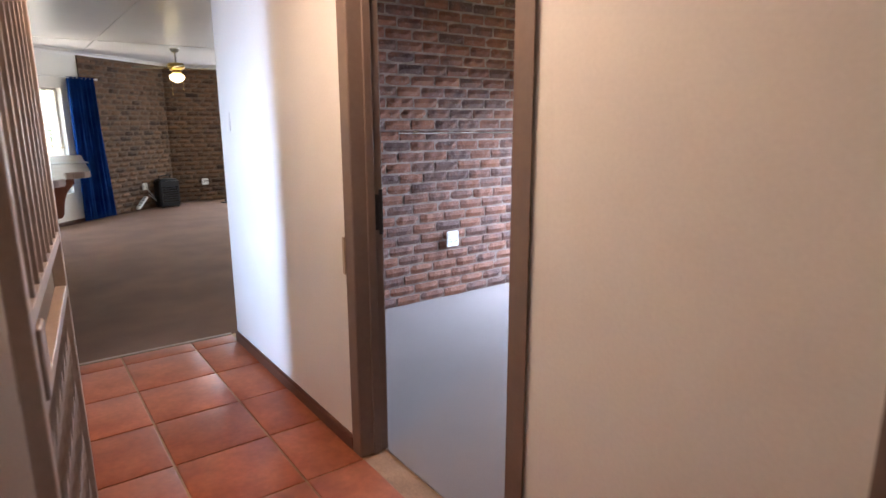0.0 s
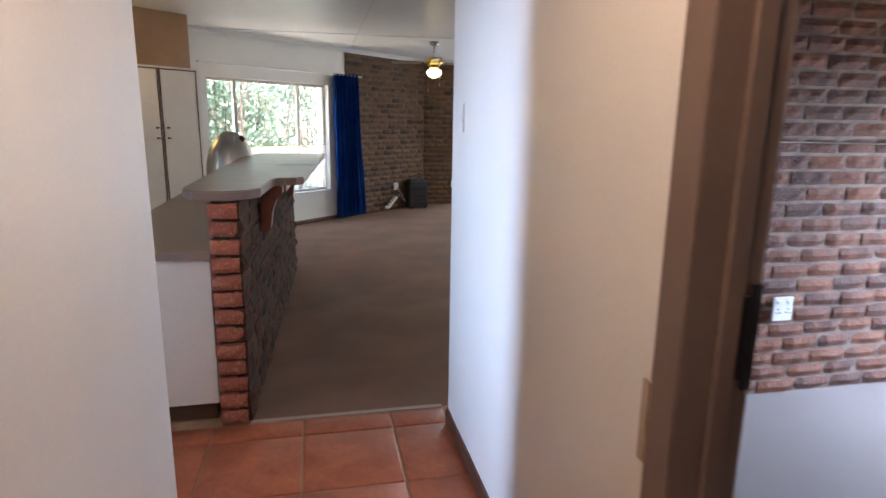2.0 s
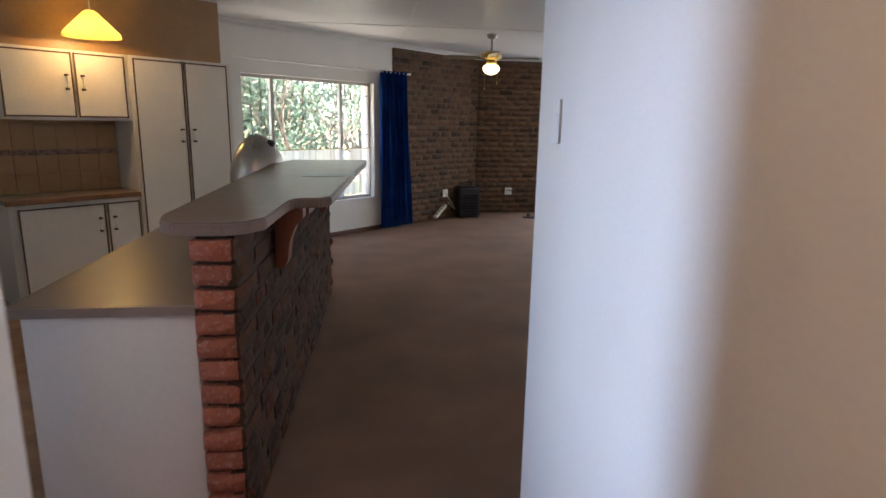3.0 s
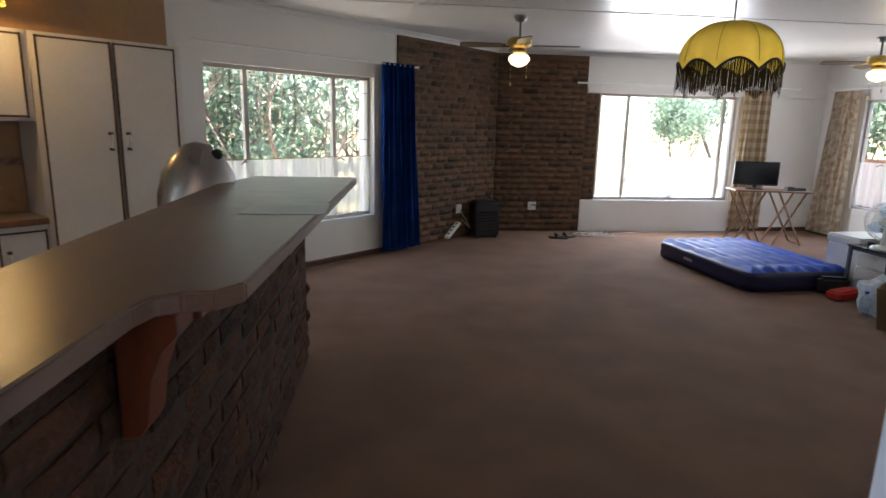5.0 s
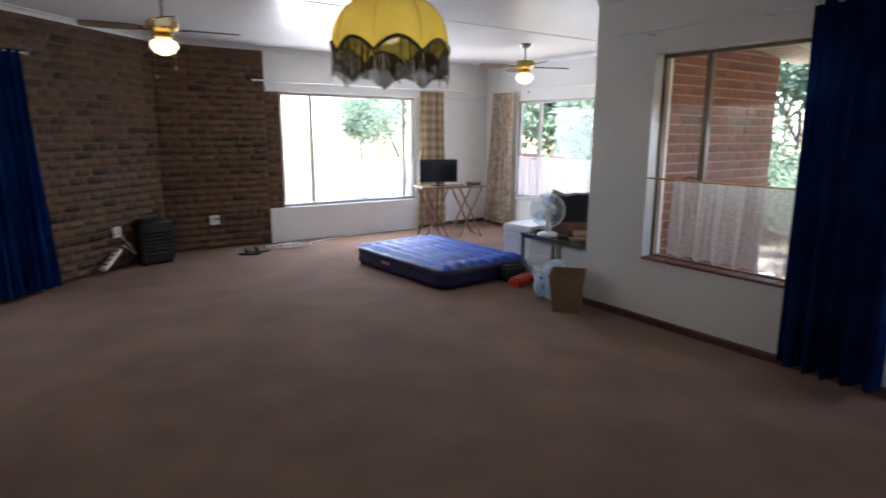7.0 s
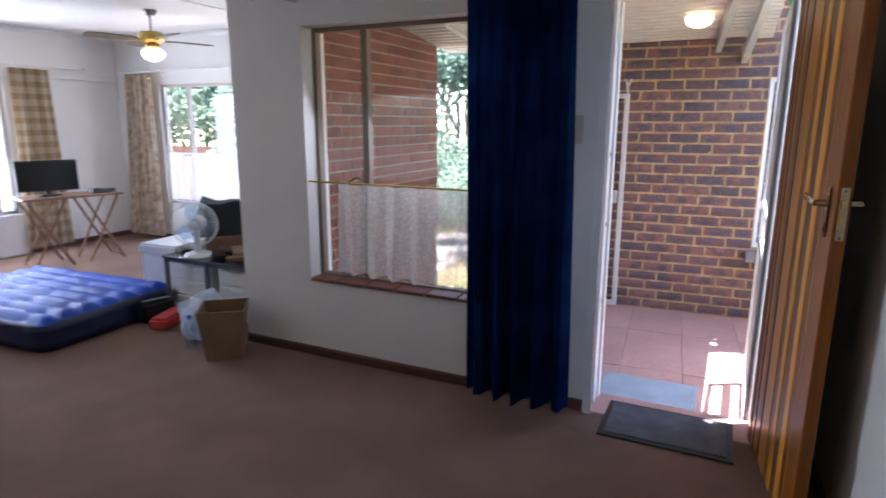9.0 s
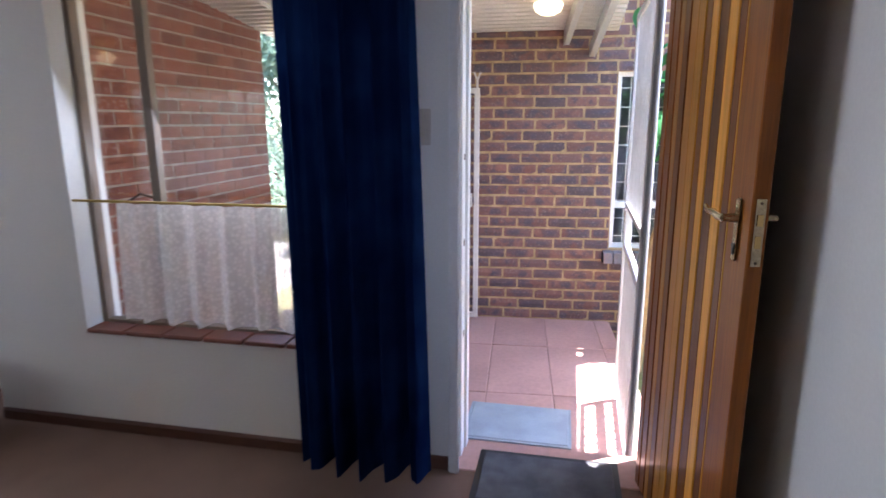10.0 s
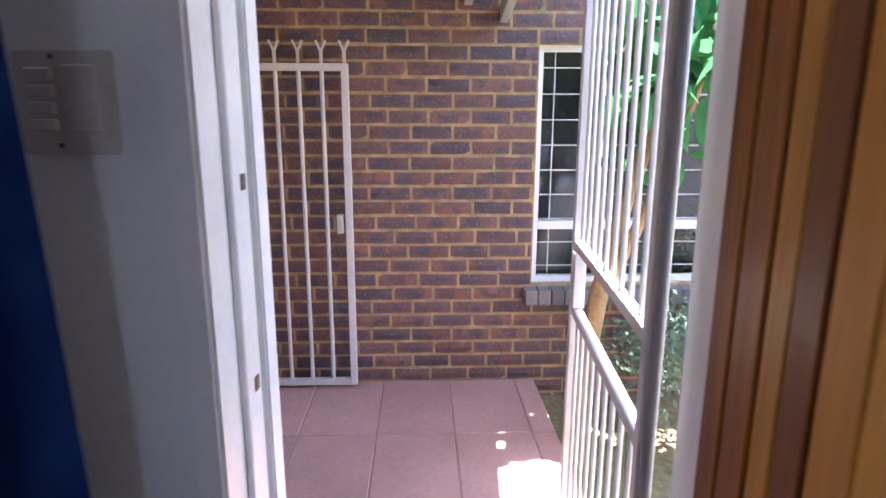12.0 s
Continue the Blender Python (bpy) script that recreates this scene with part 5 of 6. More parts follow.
for i in range(6):
    for k in range(4):
        z0 = (0.842, 0.992, 1.142, 1.245)[k]
        z1 = (0.990, 1.140, 1.185, 1.395)[k]
        if k == 3:
            z0 = 1.19
        bm = bmesh.new()
        box(bm, 0.26 + i * 0.152, 0.26 + i * 0.152 + 0.149, -0.30, -0.29, z0, z1)
        bevel_all(bm, 0.002, 1)
        part("tile", bm, M_STRIP if k == 2 else M_KTILE, splash)
bm = bmesh.new()
box(bm, 0.25, 1.18, -0.289, -0.006, 0.842, 1.418)
part("backing", bm, M_KTILE, splash)

# ---- living room: things on the floor by the bricks ----
heater = empty("gas_heater", "black portable heater standing in the brick corner", "heater", at=pose(2.87, 11.14, 0, 0, 0, 12))
bm = bmesh.new()
box(bm, -0.17, 0.17, -0.13, 0.13, 0.02, 0.47)
bevel_all(bm, 0.018, 3)
part("body", bm, M_BLACK, heater, smooth=40)
bm = bmesh.new()
for i in range(7):
    box(bm, -0.13, 0.13, -0.138, -0.131, 0.10 + i * 0.04, 0.115 + i * 0.04)
part("grille", bm, M_SCREEN, heater, "black front grille")
bm = bmesh.new()
box(bm, -0.14, 0.14, -0.10, 0.10, 0.471, 0.49)
bevel_all(bm, 0.006)
part("lid", bm, M_BLACK, heater)
bm = bmesh.new()
tube(bm, [(-0.10, 0.05, 0.489), (-0.09, 0.05, 0.53), (0.0, 0.05, 0.545), (0.09, 0.05, 0.53), (0.10, 0.05, 0.489)], 0.01, 8)
part("carry_handle", bm, M_BLACK, heater)
for sx in (-0.13, 0.13):
    for sy in (-0.1, 0.1):
        bm = bmesh.new()
        lathe(bm, [(0.018, 0), (0.02, 0.022)], 10, pose(sx, sy, 0))
        part("foot", bm, M_BLACK, heater)

strip = empty("extension_lead", "white multi-plug adaptor leaning on the bricks", "extension lead", at=look((2.42, 10.88, 0.13), (2.62, 11.14, 0.30)))
bm = bmesh.new()
box(bm, -0.035, 0.035, -0.02, 0.02, -0.17, 0.17)
bevel_all(bm, 0.008)
part("body", bm, M_WHITE_PLASTIC, strip)
for k in range(4):
    bm = bmesh.new()
    lathe(bm, [(0.017, 0), (0.017, 0.003)], 14, pose(0, 0.02, -0.12 + k * 0.075, -90))
    part("outlet", bm, M_EDGING, strip)
bm = bmesh.new()
tube(bm, [diag(diag_s(2.50), 0.05) + (0.36,), diag(diag_s(2.56), 0.10) + (0.22,), diag(diag_s(2.60), 0.12) + (0.12,), (2.55, 10.99, 0.25)], 0.005, 6)
thing("power_cable", bm, M_CABLE, "white cable hanging from the socket", "cable")
bm = bmesh.new()
rng = random.Random(8)
pts = []
for i in range(70):
    a = i * 0.55
    r = 0.09 + 0.06 * math.sin(i * 0.37)
    pts.append((4.32 + r * 1.5 * math.cos(a) + 0.003 * i, 11.12 + r * math.sin(a), 0.008 + 0.03 * abs(math.sin(i * 0.21)) + (0.10 if i in (20, 21, 44) else 0)))
tube(bm, pts, 0.005, 6)
tube(bm, [(4.45, 11.12, 0.008), (4.8, 11.3, 0.008), (5.3, 11.48, 0.008), (6.0, 11.52, 0.008), (6.5, 11.53, 0.008)], 0.005, 6)
thing("cable_tangle", bm, M_CABLE, "tangle of white cable on the carpet", "cable")


def slipper(m):
    bm = bmesh.new()
    prism(bm, [(0.045 * math.cos(a) * (1.0 if math.sin(a) > 0 else 0.8), 0.13 * math.sin(a)) for a in [2 * math.pi * k / 18 for k in range(18)]], 0, 0.022)
    bevel_all(bm, 0.005, 1)
    ob = empty("sandal", "dark sandal lying on the carpet", "sandal", "pair of sandals", at=m)
    part("sole", bm, M_BLACK, ob)
    bm = bmesh.new()
    tube(bm, [(-0.042, 0.02, 0.015), (-0.03, 0.035, 0.055), (0.0, 0.05, 0.065), (0.03, 0.035, 0.055), (0.042, 0.02, 0.015)], 0.013, 8)
    part("strap", bm, M_FABRIC_DARK, ob)
    return ob


slipper(pose(3.86, 10.98, 0, 0, 0, 60))
slipper(pose(4.00, 11.06, 0, 0, 0, 95))

# ---- air bed ----
bed = empty("air_mattress", "inflated blue air bed with a ribbed flocked top", "air bed", at=pose(4.82, 8.34, 0, 0, 0, 3.5))
BW, BL, BH = 1.12, 1.62, 0.205


def bed_outline(inset, n=8):
    r = 0.13
    pts = []
    for cx, cy, a0 in ((BW - r, BL - r, 0), (r, BL - r, 90), (r, r, 180), (BW - r, r, 270)):
        for k in range(n):
            a = radians(a0 + 90 * k / (n - 1))
            pts.append((cx + (r - inset) * math.cos(a), cy + (r - inset) * math.sin(a)))
    return pts


bm = bmesh.new()
levels = [(0.03, 0.0), (0.005, 0.03), (0.0, 0.07), (0.012, 0.10), (0.0, 0.135), (0.01, 0.17), (0.05, 0.19)]
rings = [[bm.verts.new((x, y, z)) for x, y in bed_outline(i)] for i, z in levels]
n = len(rings[0])
for a, b in zip(rings, rings[1:]):
    for i in range(n):
        bm.faces.new((a[i], a[(i + 1) % n], b[(i + 1) % n], b[i]))
bm.faces.new(list(reversed(rings[0])))
bm.faces.new(rings[-1])
part("side_wall", bm, M_DARK_PVC, bed, "dark blue vinyl sides", smooth=60)
bm = bmesh.new()
nx, ny = 90, 60
grid = []
for i in range(nx + 1):
    row = []
    for j in range(ny + 1):
        u, v = i / nx, j / ny
        x, y = 0.035 + (BW - 0.07) * u, 0.035 + (BL - 0.07) * v
        edge = min(u * BW, (1 - u) * BW, v * BL, (1 - v) * BL)
        rise = min(1, edge / 0.07) ** 0.6
        # ribs run across, with a few stitched dips
        rib = 0.034 * abs(math.sin(math.pi * u * 7)) ** 0.7
        dip = 0.008 * (math.sin(math.pi * v * 4) ** 8)
        row.append(bm.verts.new((x, y, 0.182 + rise * (0.012 + rib) - dip * rise)))
    grid.append(row)
for a, b in zip(grid, grid[1:]):
    for j in range(ny):
        bm.faces.new((a[j], a[j + 1], b[j + 1], b[j]))
part("top", bm, M_BLUE_PVC, bed, "royal blue ribbed flocked top", smooth=80)
bm = bmesh.new()
box(bm, 0.002, 0.0, 0.9, 1.05, 0.085, 0.115)
part("badge", bm, M_SILVER, bed, "pale printed mark on the side")

# ---- folding table with the television ----
table = empty("folding_table", "small folding wooden table with crossed legs", "table", at=pose(6.65, 10.72, 0, 0, 0, -14))
bm = bmesh.new()
for k in range(5):
    box(bm, -0.53, 0.41, -0.21 + k * 0.085, -0.13 + k * 0.085, 0.69, 0.71)
bevel_all(bm, 0.003, 1)
part("tabletop", bm, M_WOOD, table)
for sy in (-0.17, 0.17):
    for sx in (-1, 1):
        for k in (-1, 1):
            bm = bmesh.new()
            cx = 0.25 * sx - 0.06
            rod(bm, (cx - 0.17 * k, sy + 0.01 * k, 0.0), (cx + 0.17 * k, sy + 0.01 * k, 0.69), 0.014, 4)
            part("leg", bm, M_WOOD, table)
bm = bmesh.new()
rod(bm, (-0.48, -0.17, 0.02), (-0.48, 0.17, 0.02), 0.011, 6)
rod(bm, (0.36, -0.17, 0.02), (0.36, 0.17, 0.02), 0.011, 6)
part("stretcher", bm, M_WOOD, table)
tv = empty("television", "small black flat television on the folding table", "television", at=pose(6.43, 10.78, 0.712, 0, 0, -22))
bm = bmesh.new()
box(bm, -0.27, 0.27, -0.02, 0.025, 0.05, 0.36)
bevel_all(bm, 0.006)
part("case", bm, M_BLACK, tv)
bm = bmesh.new()
box(bm, -0.255, 0.255, -0.0225, -0.0205, 0.068, 0.345)
part("screen", bm, M_SCREEN, tv, "dark glossy screen")
bm = bmesh.new()
lathe(bm, [(0.11, 0), (0.105, 0.012), (0.03, 0.02), (0.025, 0.06)], 24, Matrix.Diagonal((1, 0.7, 1, 1)))
part("stand", bm, M_BLACK, tv)
for x, w, h, lab in ((6.80, 0.05, 0.05, "small black box on the folding table"), (6.93, 0.08, 0.035, "small dark remote box on the folding table")):
    bm = bmesh.new()
    box(bm, x - w, x + w, 10.56, 10.64, 0.712, 0.712 + h)
    bevel_all(bm, 0.006)
    thing("small_box", bm, M_BLACK, lab, "box")

# ---- the alcove's desk and what lies on it ----
desk = empty("glass_desk", "low table with a dark glass top on grey legs", "desk", at=pose(0, 0, 0))
bm = bmesh.new()
box(bm, 5.79, 6.75, 7.47, 8.40, 0.440, 0.455)
bevel_all(bm, 0.003, 1)
part("tabletop", bm, M_DESKGLASS, desk, "dark glass top")
for x in (5.81, 6.70):
    for y in (7.50, 7.95, 8.37):
        bm = bmesh.new()
        box(bm, x - 0.014, x + 0.014, y - 0.014, y + 0.014, 0, 0.439)
        bevel_all(bm, 0.002, 1)
        part("leg", bm, M_DESKLEG, desk)
bm = bmesh.new()
box(bm, 5.815, 5.835, 7.515, 8.355, 0.41, 0.437)
part("rail", bm, M_DESKLEG, desk)
for y0, lab in ((7.53, "white plastic storage drawer unit under the desk"), (7.98, "white plastic storage drawer unit under the desk")):
    ob = empty("storage_drawers", lab, "drawers", "drawers under the desk", at=pose(5.87, y0, 0))
    bm = bmesh.new()
    box(bm, 0, 0.42, 0, 0.37, 0.0, 0.40)
    bevel_all(bm, 0.008)
    part("body", bm, M_WHITE_PLASTIC, ob)
    for k in range(3):
        bm = bmesh.new()
        box(bm, -0.012, -0.001, 0.012, 0.358, 0.02 + k * 0.125, 0.135 + k * 0.125)
        bevel_all(bm, 0.004, 1)
        d = part("drawer", bm, M_WHITE_PLASTIC, ob)
        bm = bmesh.new()
        box(bm, -0.022, -0.0125, 0.14, 0.23, 0.11 + k * 0.125, 0.12 + k * 0.125)
        part("drawer_pull", bm, M_WHITE_PLASTIC, d)
cool = empty("cool_box", "white box with a lid standing beside the desk", "box", at=pose(6.17, 8.60, 0, 0, 0, 4))
bm = bmesh.new()
box(bm, -0.26, 0.26, -0.19, 0.19, 0.0, 0.42)
bevel_all(bm, 0.015)
part("body", bm, M_WHITE_PLASTIC, cool)
bm = bmesh.new()
box(bm, -0.27, 0.27, -0.20, 0.20, 0.422, 0.50)
bevel_all(bm, 0.015)
part("lid", bm, M_WHITE_PLASTIC, cool)

dfan = empty("desk_fan", "white desk fan with a round wire cage", "desk fan", at=pose(5.90, 8.12, 0.456, 0, 0, -62))
bm = bmesh.new()
lathe(bm, [(0.10, 0.0), (0.105, 0.012), (0.09, 0.03), (0.03, 0.04), (0.024, 0.05)], 28)
part("base", bm, M_WHITE_PLASTIC, dfan, smooth=40)
bm = bmesh.new()
lathe(bm, [(0.030, 0.045), (0.026, 0.10), (0.022, 0.20), (0.03, 0.24)], 18)
part("neck", bm, M_WHITE_PLASTIC, dfan, smooth=40)
bm = bmesh.new()
lathe(bm, [(0.03, 0.0), (0.055, 0.02), (0.06, 0.08), (0.045, 0.12), (0.01, 0.125)], 20, pose(0, 0.10, 0.25, 90))
part("motor", bm, M_WHITE_PLASTIC, dfan, smooth=40)
bm = bmesh.new()
FR = 0.165
for r, y in ((FR, -0.03), (FR * 0.97, -0.065), (FR * 0.97, 0.01), (0.045, -0.085), (FR * 0.55, -0.08)):
    tube(bm, [(r * math.cos(2 * math.pi * k / 36), y, 0.25 + r * math.sin(2 * math.pi * k / 36)) for k in range(37)], 0.0032, 5)
for k in range(44):
    a = 2 * math.pi * k / 44
    c, s = math.cos(a), math.sin(a)
    tube(bm, [(0.045 * c, -0.085, 0.25 + 0.045 * s), (FR * 0.6 * c, -0.078, 0.25 + FR * 0.6 * s), (FR * c, -0.03, 0.25 + FR * s)], 0.0013, 4)
    tube(bm, [(0.05 * c, 0.03, 0.25 + 0.05 * s), (FR * 0.6 * c, 0.022, 0.25 + FR * 0.6 * s), (FR * c, -0.03, 0.25 + FR * s)], 0.0013, 4)
part("cage", bm, M_WHITE_PLASTIC, dfan, "white wire cage")
for k in range(3):
    bm = bmesh.new()
    pts = []
    for u, v in ((0.02, -0.02), (0.07, -0.06), (0.14, -0.065), (0.145, 0.02), (0.08, 0.055), (0.02, 0.02)):
        pts.append((u, v))
    vs = [bm.verts.new((u, 0.25 * v, v)) for u, v in pts] + [bm.verts.new((u, 0.25 * v + 0.003, v)) for u, v in pts]
    bm.faces.new(vs[:6])
    bm.faces.new(list(reversed(vs[6:])))
    for i in range(6):
        bm.faces.new((vs[i], vs[(i + 1) % 6], vs[6 + (i + 1) % 6], vs[6 + i]))
    part("blade", bm, M_FANBLADE, dfan, "pale blue plastic blade", at=pose(0, -0.03, 0.25) @ pose(0, 0, 0, 0, 120 * k + 15, 0))
bm = bmesh.new()
lathe(bm, [(0.02, 0), (0.03, 0.01), (0.03, 0.03), (0.01, 0.035)], 16, pose(0, -0.055, 0.25, 90))
part("hub", bm, M_WHITE_PLASTIC, dfan)

# a dark bag, a jar and small clutter on the desk
bm = bmesh.new()
box(bm, -0.34, 0.34, -0.13, 0.13, 0.0, 0.27)
bmesh.ops.subdivide_edges(bm, edges=list(bm.edges), cuts=4, use_grid_fill=True)
for v in bm.verts:
    v.co *= 1 + 0.16 * noise.noise(v.co * 6)
    v.co.x *= 1 - 0.25 * max(0, v.co.z) / 0.22
    v.co.z = max(v.co.z, 0)
thing("travel_bag", bm, M_FABRIC_DARK, "soft black bag lying on a brown box on the desk", "bag", at=pose(6.30, 8.10, 0.577, 0, 0, -40), smooth=60)
bm = bmesh.new()
box(bm, -0.30, 0.30, -0.14, 0.14, 0, 0.119)
bevel_all(bm, 0.012)
thing("flat_box", bm, M_CARD2, "flat reddish brown box on the desk under a bag", "box", at=pose(6.32, 8.06, 0.456, 0, 0, -40))
bm = bmesh.new()
lathe(bm, [(0.036, 0.0), (0.04, 0.005), (0.042, 0.10), (0.040, 0.105), (0.038, 0.10), (0.036, 0.008)], 20)
thing("drinking_glass", bm, M_GLASS, "clear drinking glass on the desk", "glass", at=pose(5.93, 7.86, 0.456))
for x, y, w, d, h, mat, lab in ((5.74, 7.70, 0.09, 0.05, 0.025, M_BLACK, "dark flat box on the desk"), (5.72, 7.50, 0.05, 0.07, 0.03, M_WOOD, "small brown block on the desk"), (5.90, 7.58, 0.14, 0.09, 0.05, M_CARD, "brown packet on the desk"), (5.68, 7.97, 0.04, 0.03, 0.05, M_FABRIC_DARK, "small dark tin on the desk")):
    bm = bmesh.new()
    box(bm, -w, w, -d, d, 0, h)
    bevel_all(bm, 0.006)
    thing("small_box", bm, mat, lab, "box", at=pose(x + 0.20, y + 0.26, 0.456, 0, 0, 17 * (x + y)))

# waste basket, bag of bottles and a red thing beside it
basket = empty("waste_basket", "square brown cardboard-coloured waste basket", "waste basket", at=pose(5.37, 7.34, 0, 0, 0, 38))
bm = bmesh.new()
o0, o1, i0, i1, H = 0.105, 0.142, 0.098, 0.134, 0.32
ring = lambda r, z: [bm.verts.new((sx * r, sy * r, z)) for sx, sy in ((-1, -1), (1, -1), (1, 1), (-1, 1))]
a, b, c, d = ring(o0, 0), ring(o1, H), ring(i1, H), ring(i0, 0.01)
for p, q in ((a, b), (b, c), (c, d)):
    for i in range(4):
        bm.faces.new((p[i], p[(i + 1) % 4], q[(i + 1) % 4], q[i]))
bm.faces.new(list(reversed(a)))
bm.faces.new(d)
part("body", bm, M_CARD, basket)
bm = bmesh.new()
for i in range(4):
    p = [(-1, -1), (1, -1), (1, 1), (-1, 1)]
    rod(bm, (p[i][0] * 0.138, p[i][1] * 0.138, H), (p[(i + 1) % 4][0] * 0.138, p[(i + 1) % 4][1] * 0.138, H), 0.006, 6)
part("rim", bm, M_CARD, basket)


def bottle(x, y, tilt, lab):
    bm = bmesh.new()
    lathe(bm, [(0.03, 0), (0.036, 0.006), (0.036, 0.13), (0.030, 0.165), (0.013, 0.195), (0.013, 0.215)], 18)
    ob = empty("plastic_bottle", lab, "bottle", "bottles by the basket", at=pose(x, y, 0, tilt, 0, 0))
    part("body", bm, M_BAG, ob, smooth=50)
    bm = bmesh.new()
    lathe(bm, [(0.015, 0.206), (0.015, 0.226)], 14)
    part("cap", bm, M_BLUECAP, ob, "blue cap")


bottle(5.34, 7.62, 0, "clear plastic water bottle with a blue cap")
bottle(5.42, 7.66, 0, "clear plastic water bottle with a blue cap")
bm = bmesh.new()
bmesh.ops.create_icosphere(bm, subdivisions=3, radius=0.15)
for v in bm.verts:
    v.co *= 1 + 0.35 * noise.noise(v.co * 11) + 0.15 * noise.noise(v.co * 23)
    v.co.z = v.co.z * 1.15 + 0.17
    v.co.z = max(v.co.z, 0.004)
thing("plastic_bag", bm, M_PLASTIC_BAG, "crumpled clear plastic bag on the floor", "bag", at=pose(5.50, 7.66, 0))
bm = bmesh.new()
box(bm, -0.16, 0.16, -0.07, 0.07, 0, 0.085)
bevel_all(bm, 0.02, 3)
thing("red_case", bm, M_RED, "small red case on the carpet beside the air bed", "case", at=pose(5.62, 8.16, 0, 0, 0, 20), smooth=40)
bm = bmesh.new()
box(bm, -0.13, 0.13, -0.06, 0.06, 0, 0.16)
bevel_all(bm, 0.03, 3)
thing("dark_pouch", bm, M_FABRIC_DARK, "dark soft pouch on the carpet beside the desk", "bag", at=pose(5.64, 8.32, 0, 0, 0, -15), smooth=40)

# ---- the patio ----
PZ = -0.21
WX = 8.32
TURN = Matrix.Translation((WX, 4.5, 0)) @ Matrix.Rotation(radians(4.2), 4, "Z") @ Matrix.Translation((-WX, -4.5, 0))


def turned(x, y):
    """A place on the far wing, which stands a few degrees askew to the house."""
    v = TURN @ Vector((x, y, 0))
    return (v.x, v.y)


patio = empty("pavement_patio", "pinkish concrete paving of the patio", "paving", kind="structure", at=TURN)
bm = bmesh.new()
box(bm, 5.70, 8.312, 4.255, 7.12, PZ - 0.2, PZ - 0.004)
part("bed", bm, M_PATIO_BED, patio)
for i, (x0, x1) in enumerate(((5.70, 6.03), (6.035, 6.845), (6.85, 7.655), (7.66, 8.31))):
    for j in range(8):
        y0, y1 = 4.26 + (0.0 if j == 0 else -0.285 + j * 0.412), 4.26 - 0.290 + (j + 1) * 0.412
        y1 = min(y1, 7.12)
        if y1 - y0 < 0.05 or x1 - x0 < 0.05:
            continue
        bm = bmesh.new()
        box(bm, x0, x1, y0, y1, PZ - 0.03, PZ + 0.002 * ((i * 3 + j) % 2))
        bevel_all(bm, 0.004, 1)
        part("paver", bm, M_PATIO, patio)
bm = bmesh.new()
mat_out = empty("doormat", "flat blue-grey doormat on the patio", "doormat", at=pose(0, 0, 0))
box(bm, 6.235, 6.625, 4.595, 5.145, PZ + 0.003, PZ + 0.016)
bevel_all(bm, 0.004, 1)
part("mat_surface", bm, M_MAT2, mat_out)
bm = bmesh.new()
for x0, x1, y0, y1 in ((6.22, 6.235, 4.58, 5.16), (6.625, 6.64, 4.58, 5.16), (6.235, 6.625, 4.58, 4.595), (6.235, 6.625, 5.145, 5.16)):
    box(bm, x0, x1, y0, y1, PZ + 0.003, PZ + 0.011)
part("border", bm, M_MAT2, mat_out)

# the brick house wing across the patio, with a window
wing = wall("wall_patio", turned(WX, 6.60), turned(WX, 2.0), 0.25, -0.4, 2.6, M_MORTAR_PATIO, "brown face-brick wall across the patio", [(6.60 - 4.29, 6.60 - 3.10, 0.42, 1.83)])
wall("wall_wing_back", (10.4, 6.4), (10.4, 1.9), 0.2, -0.4, 2.6, M_WINGIN, "grey-blue inner wall seen through the far window")
wall("wall_wing_end", (8.57, 1.95), (10.4, 1.95), -0.2, -0.4, 2.6, M_WINGIN, "grey-blue inner wall seen through the far window")
wall("wall_wing_end_north", (8.57, 6.35), (10.4, 6.35), 0.2, -0.4, 2.6, M_WINGIN, "grey-blue inner wall of the far wing")
bm = bmesh.new()
box(bm, 8.1, 10.8, 1.6, 6.6, 2.6, 2.7)
structure("roof_wing", bm, M_ROOFSHEET, "flat roof of the far wing", "roof")
bm = bmesh.new()
box(bm, 8.571, 10.4, 1.95, 6.35, -0.4, -0.2)
structure("floor_wing", bm, M_WINGIN, "dark floor of the far wing", "floor")
w5 = window("window_5", along(turned(WX + 0.07, 4.29), turned(WX + 0.07, 3.10)) @ pose(0, 0, 0.42), 1.19, 1.41, [0.42, 0.80], M_WHITE, "white-framed window with white burglar bars")
grid = empty("burglar_grid", "white burglar bars behind the far window", "burglar bars", at=along(turned(WX + 0.11, 4.29), turned(WX + 0.11, 3.10)) @ pose(0, 0, 0.42))
for k in range(9):
    bm = bmesh.new()
    z = 0.09 + 0.15 * k
    rod(bm, (0.0, 0, z), (1.19, 0, z), 0.004, 6)
    part("bar", bm, M_WHITE, grid)
for k in range(7):
    bm = bmesh.new()
    x = 0.12 + 0.16 * k
    rod(bm, (x, 0.006, 0), (x, 0.006, 1.41), 0.004, 6)
    part("bar", bm, M_WHITE, grid)
bm = bmesh.new()
box(bm, 0.035, 1.155, -0.03, 0.03, 0.335, 0.385)
part("rail", bm, M_WHITE, w5, "white cross rail")
sillb = empty("brick_sill", "grey brick-on-edge sill under the far window", "sill", kind="structure", at=TURN)
for k in range(16):
    bm = bmesh.new()
    y = 4.34 - k * 0.081
    box(bm, WX - 0.10, WX + 0.03, y - 0.074, y, 0.31, 0.405)
    bevel_all(bm, 0.004, 1)
    part("brick", bm, M_SILLBRICK, sillb)

# the roof over the patio: ribbed sheets on painted beams
bm = bmesh.new()
n = 150
for s0 in (0,):
    top, bot = [], []
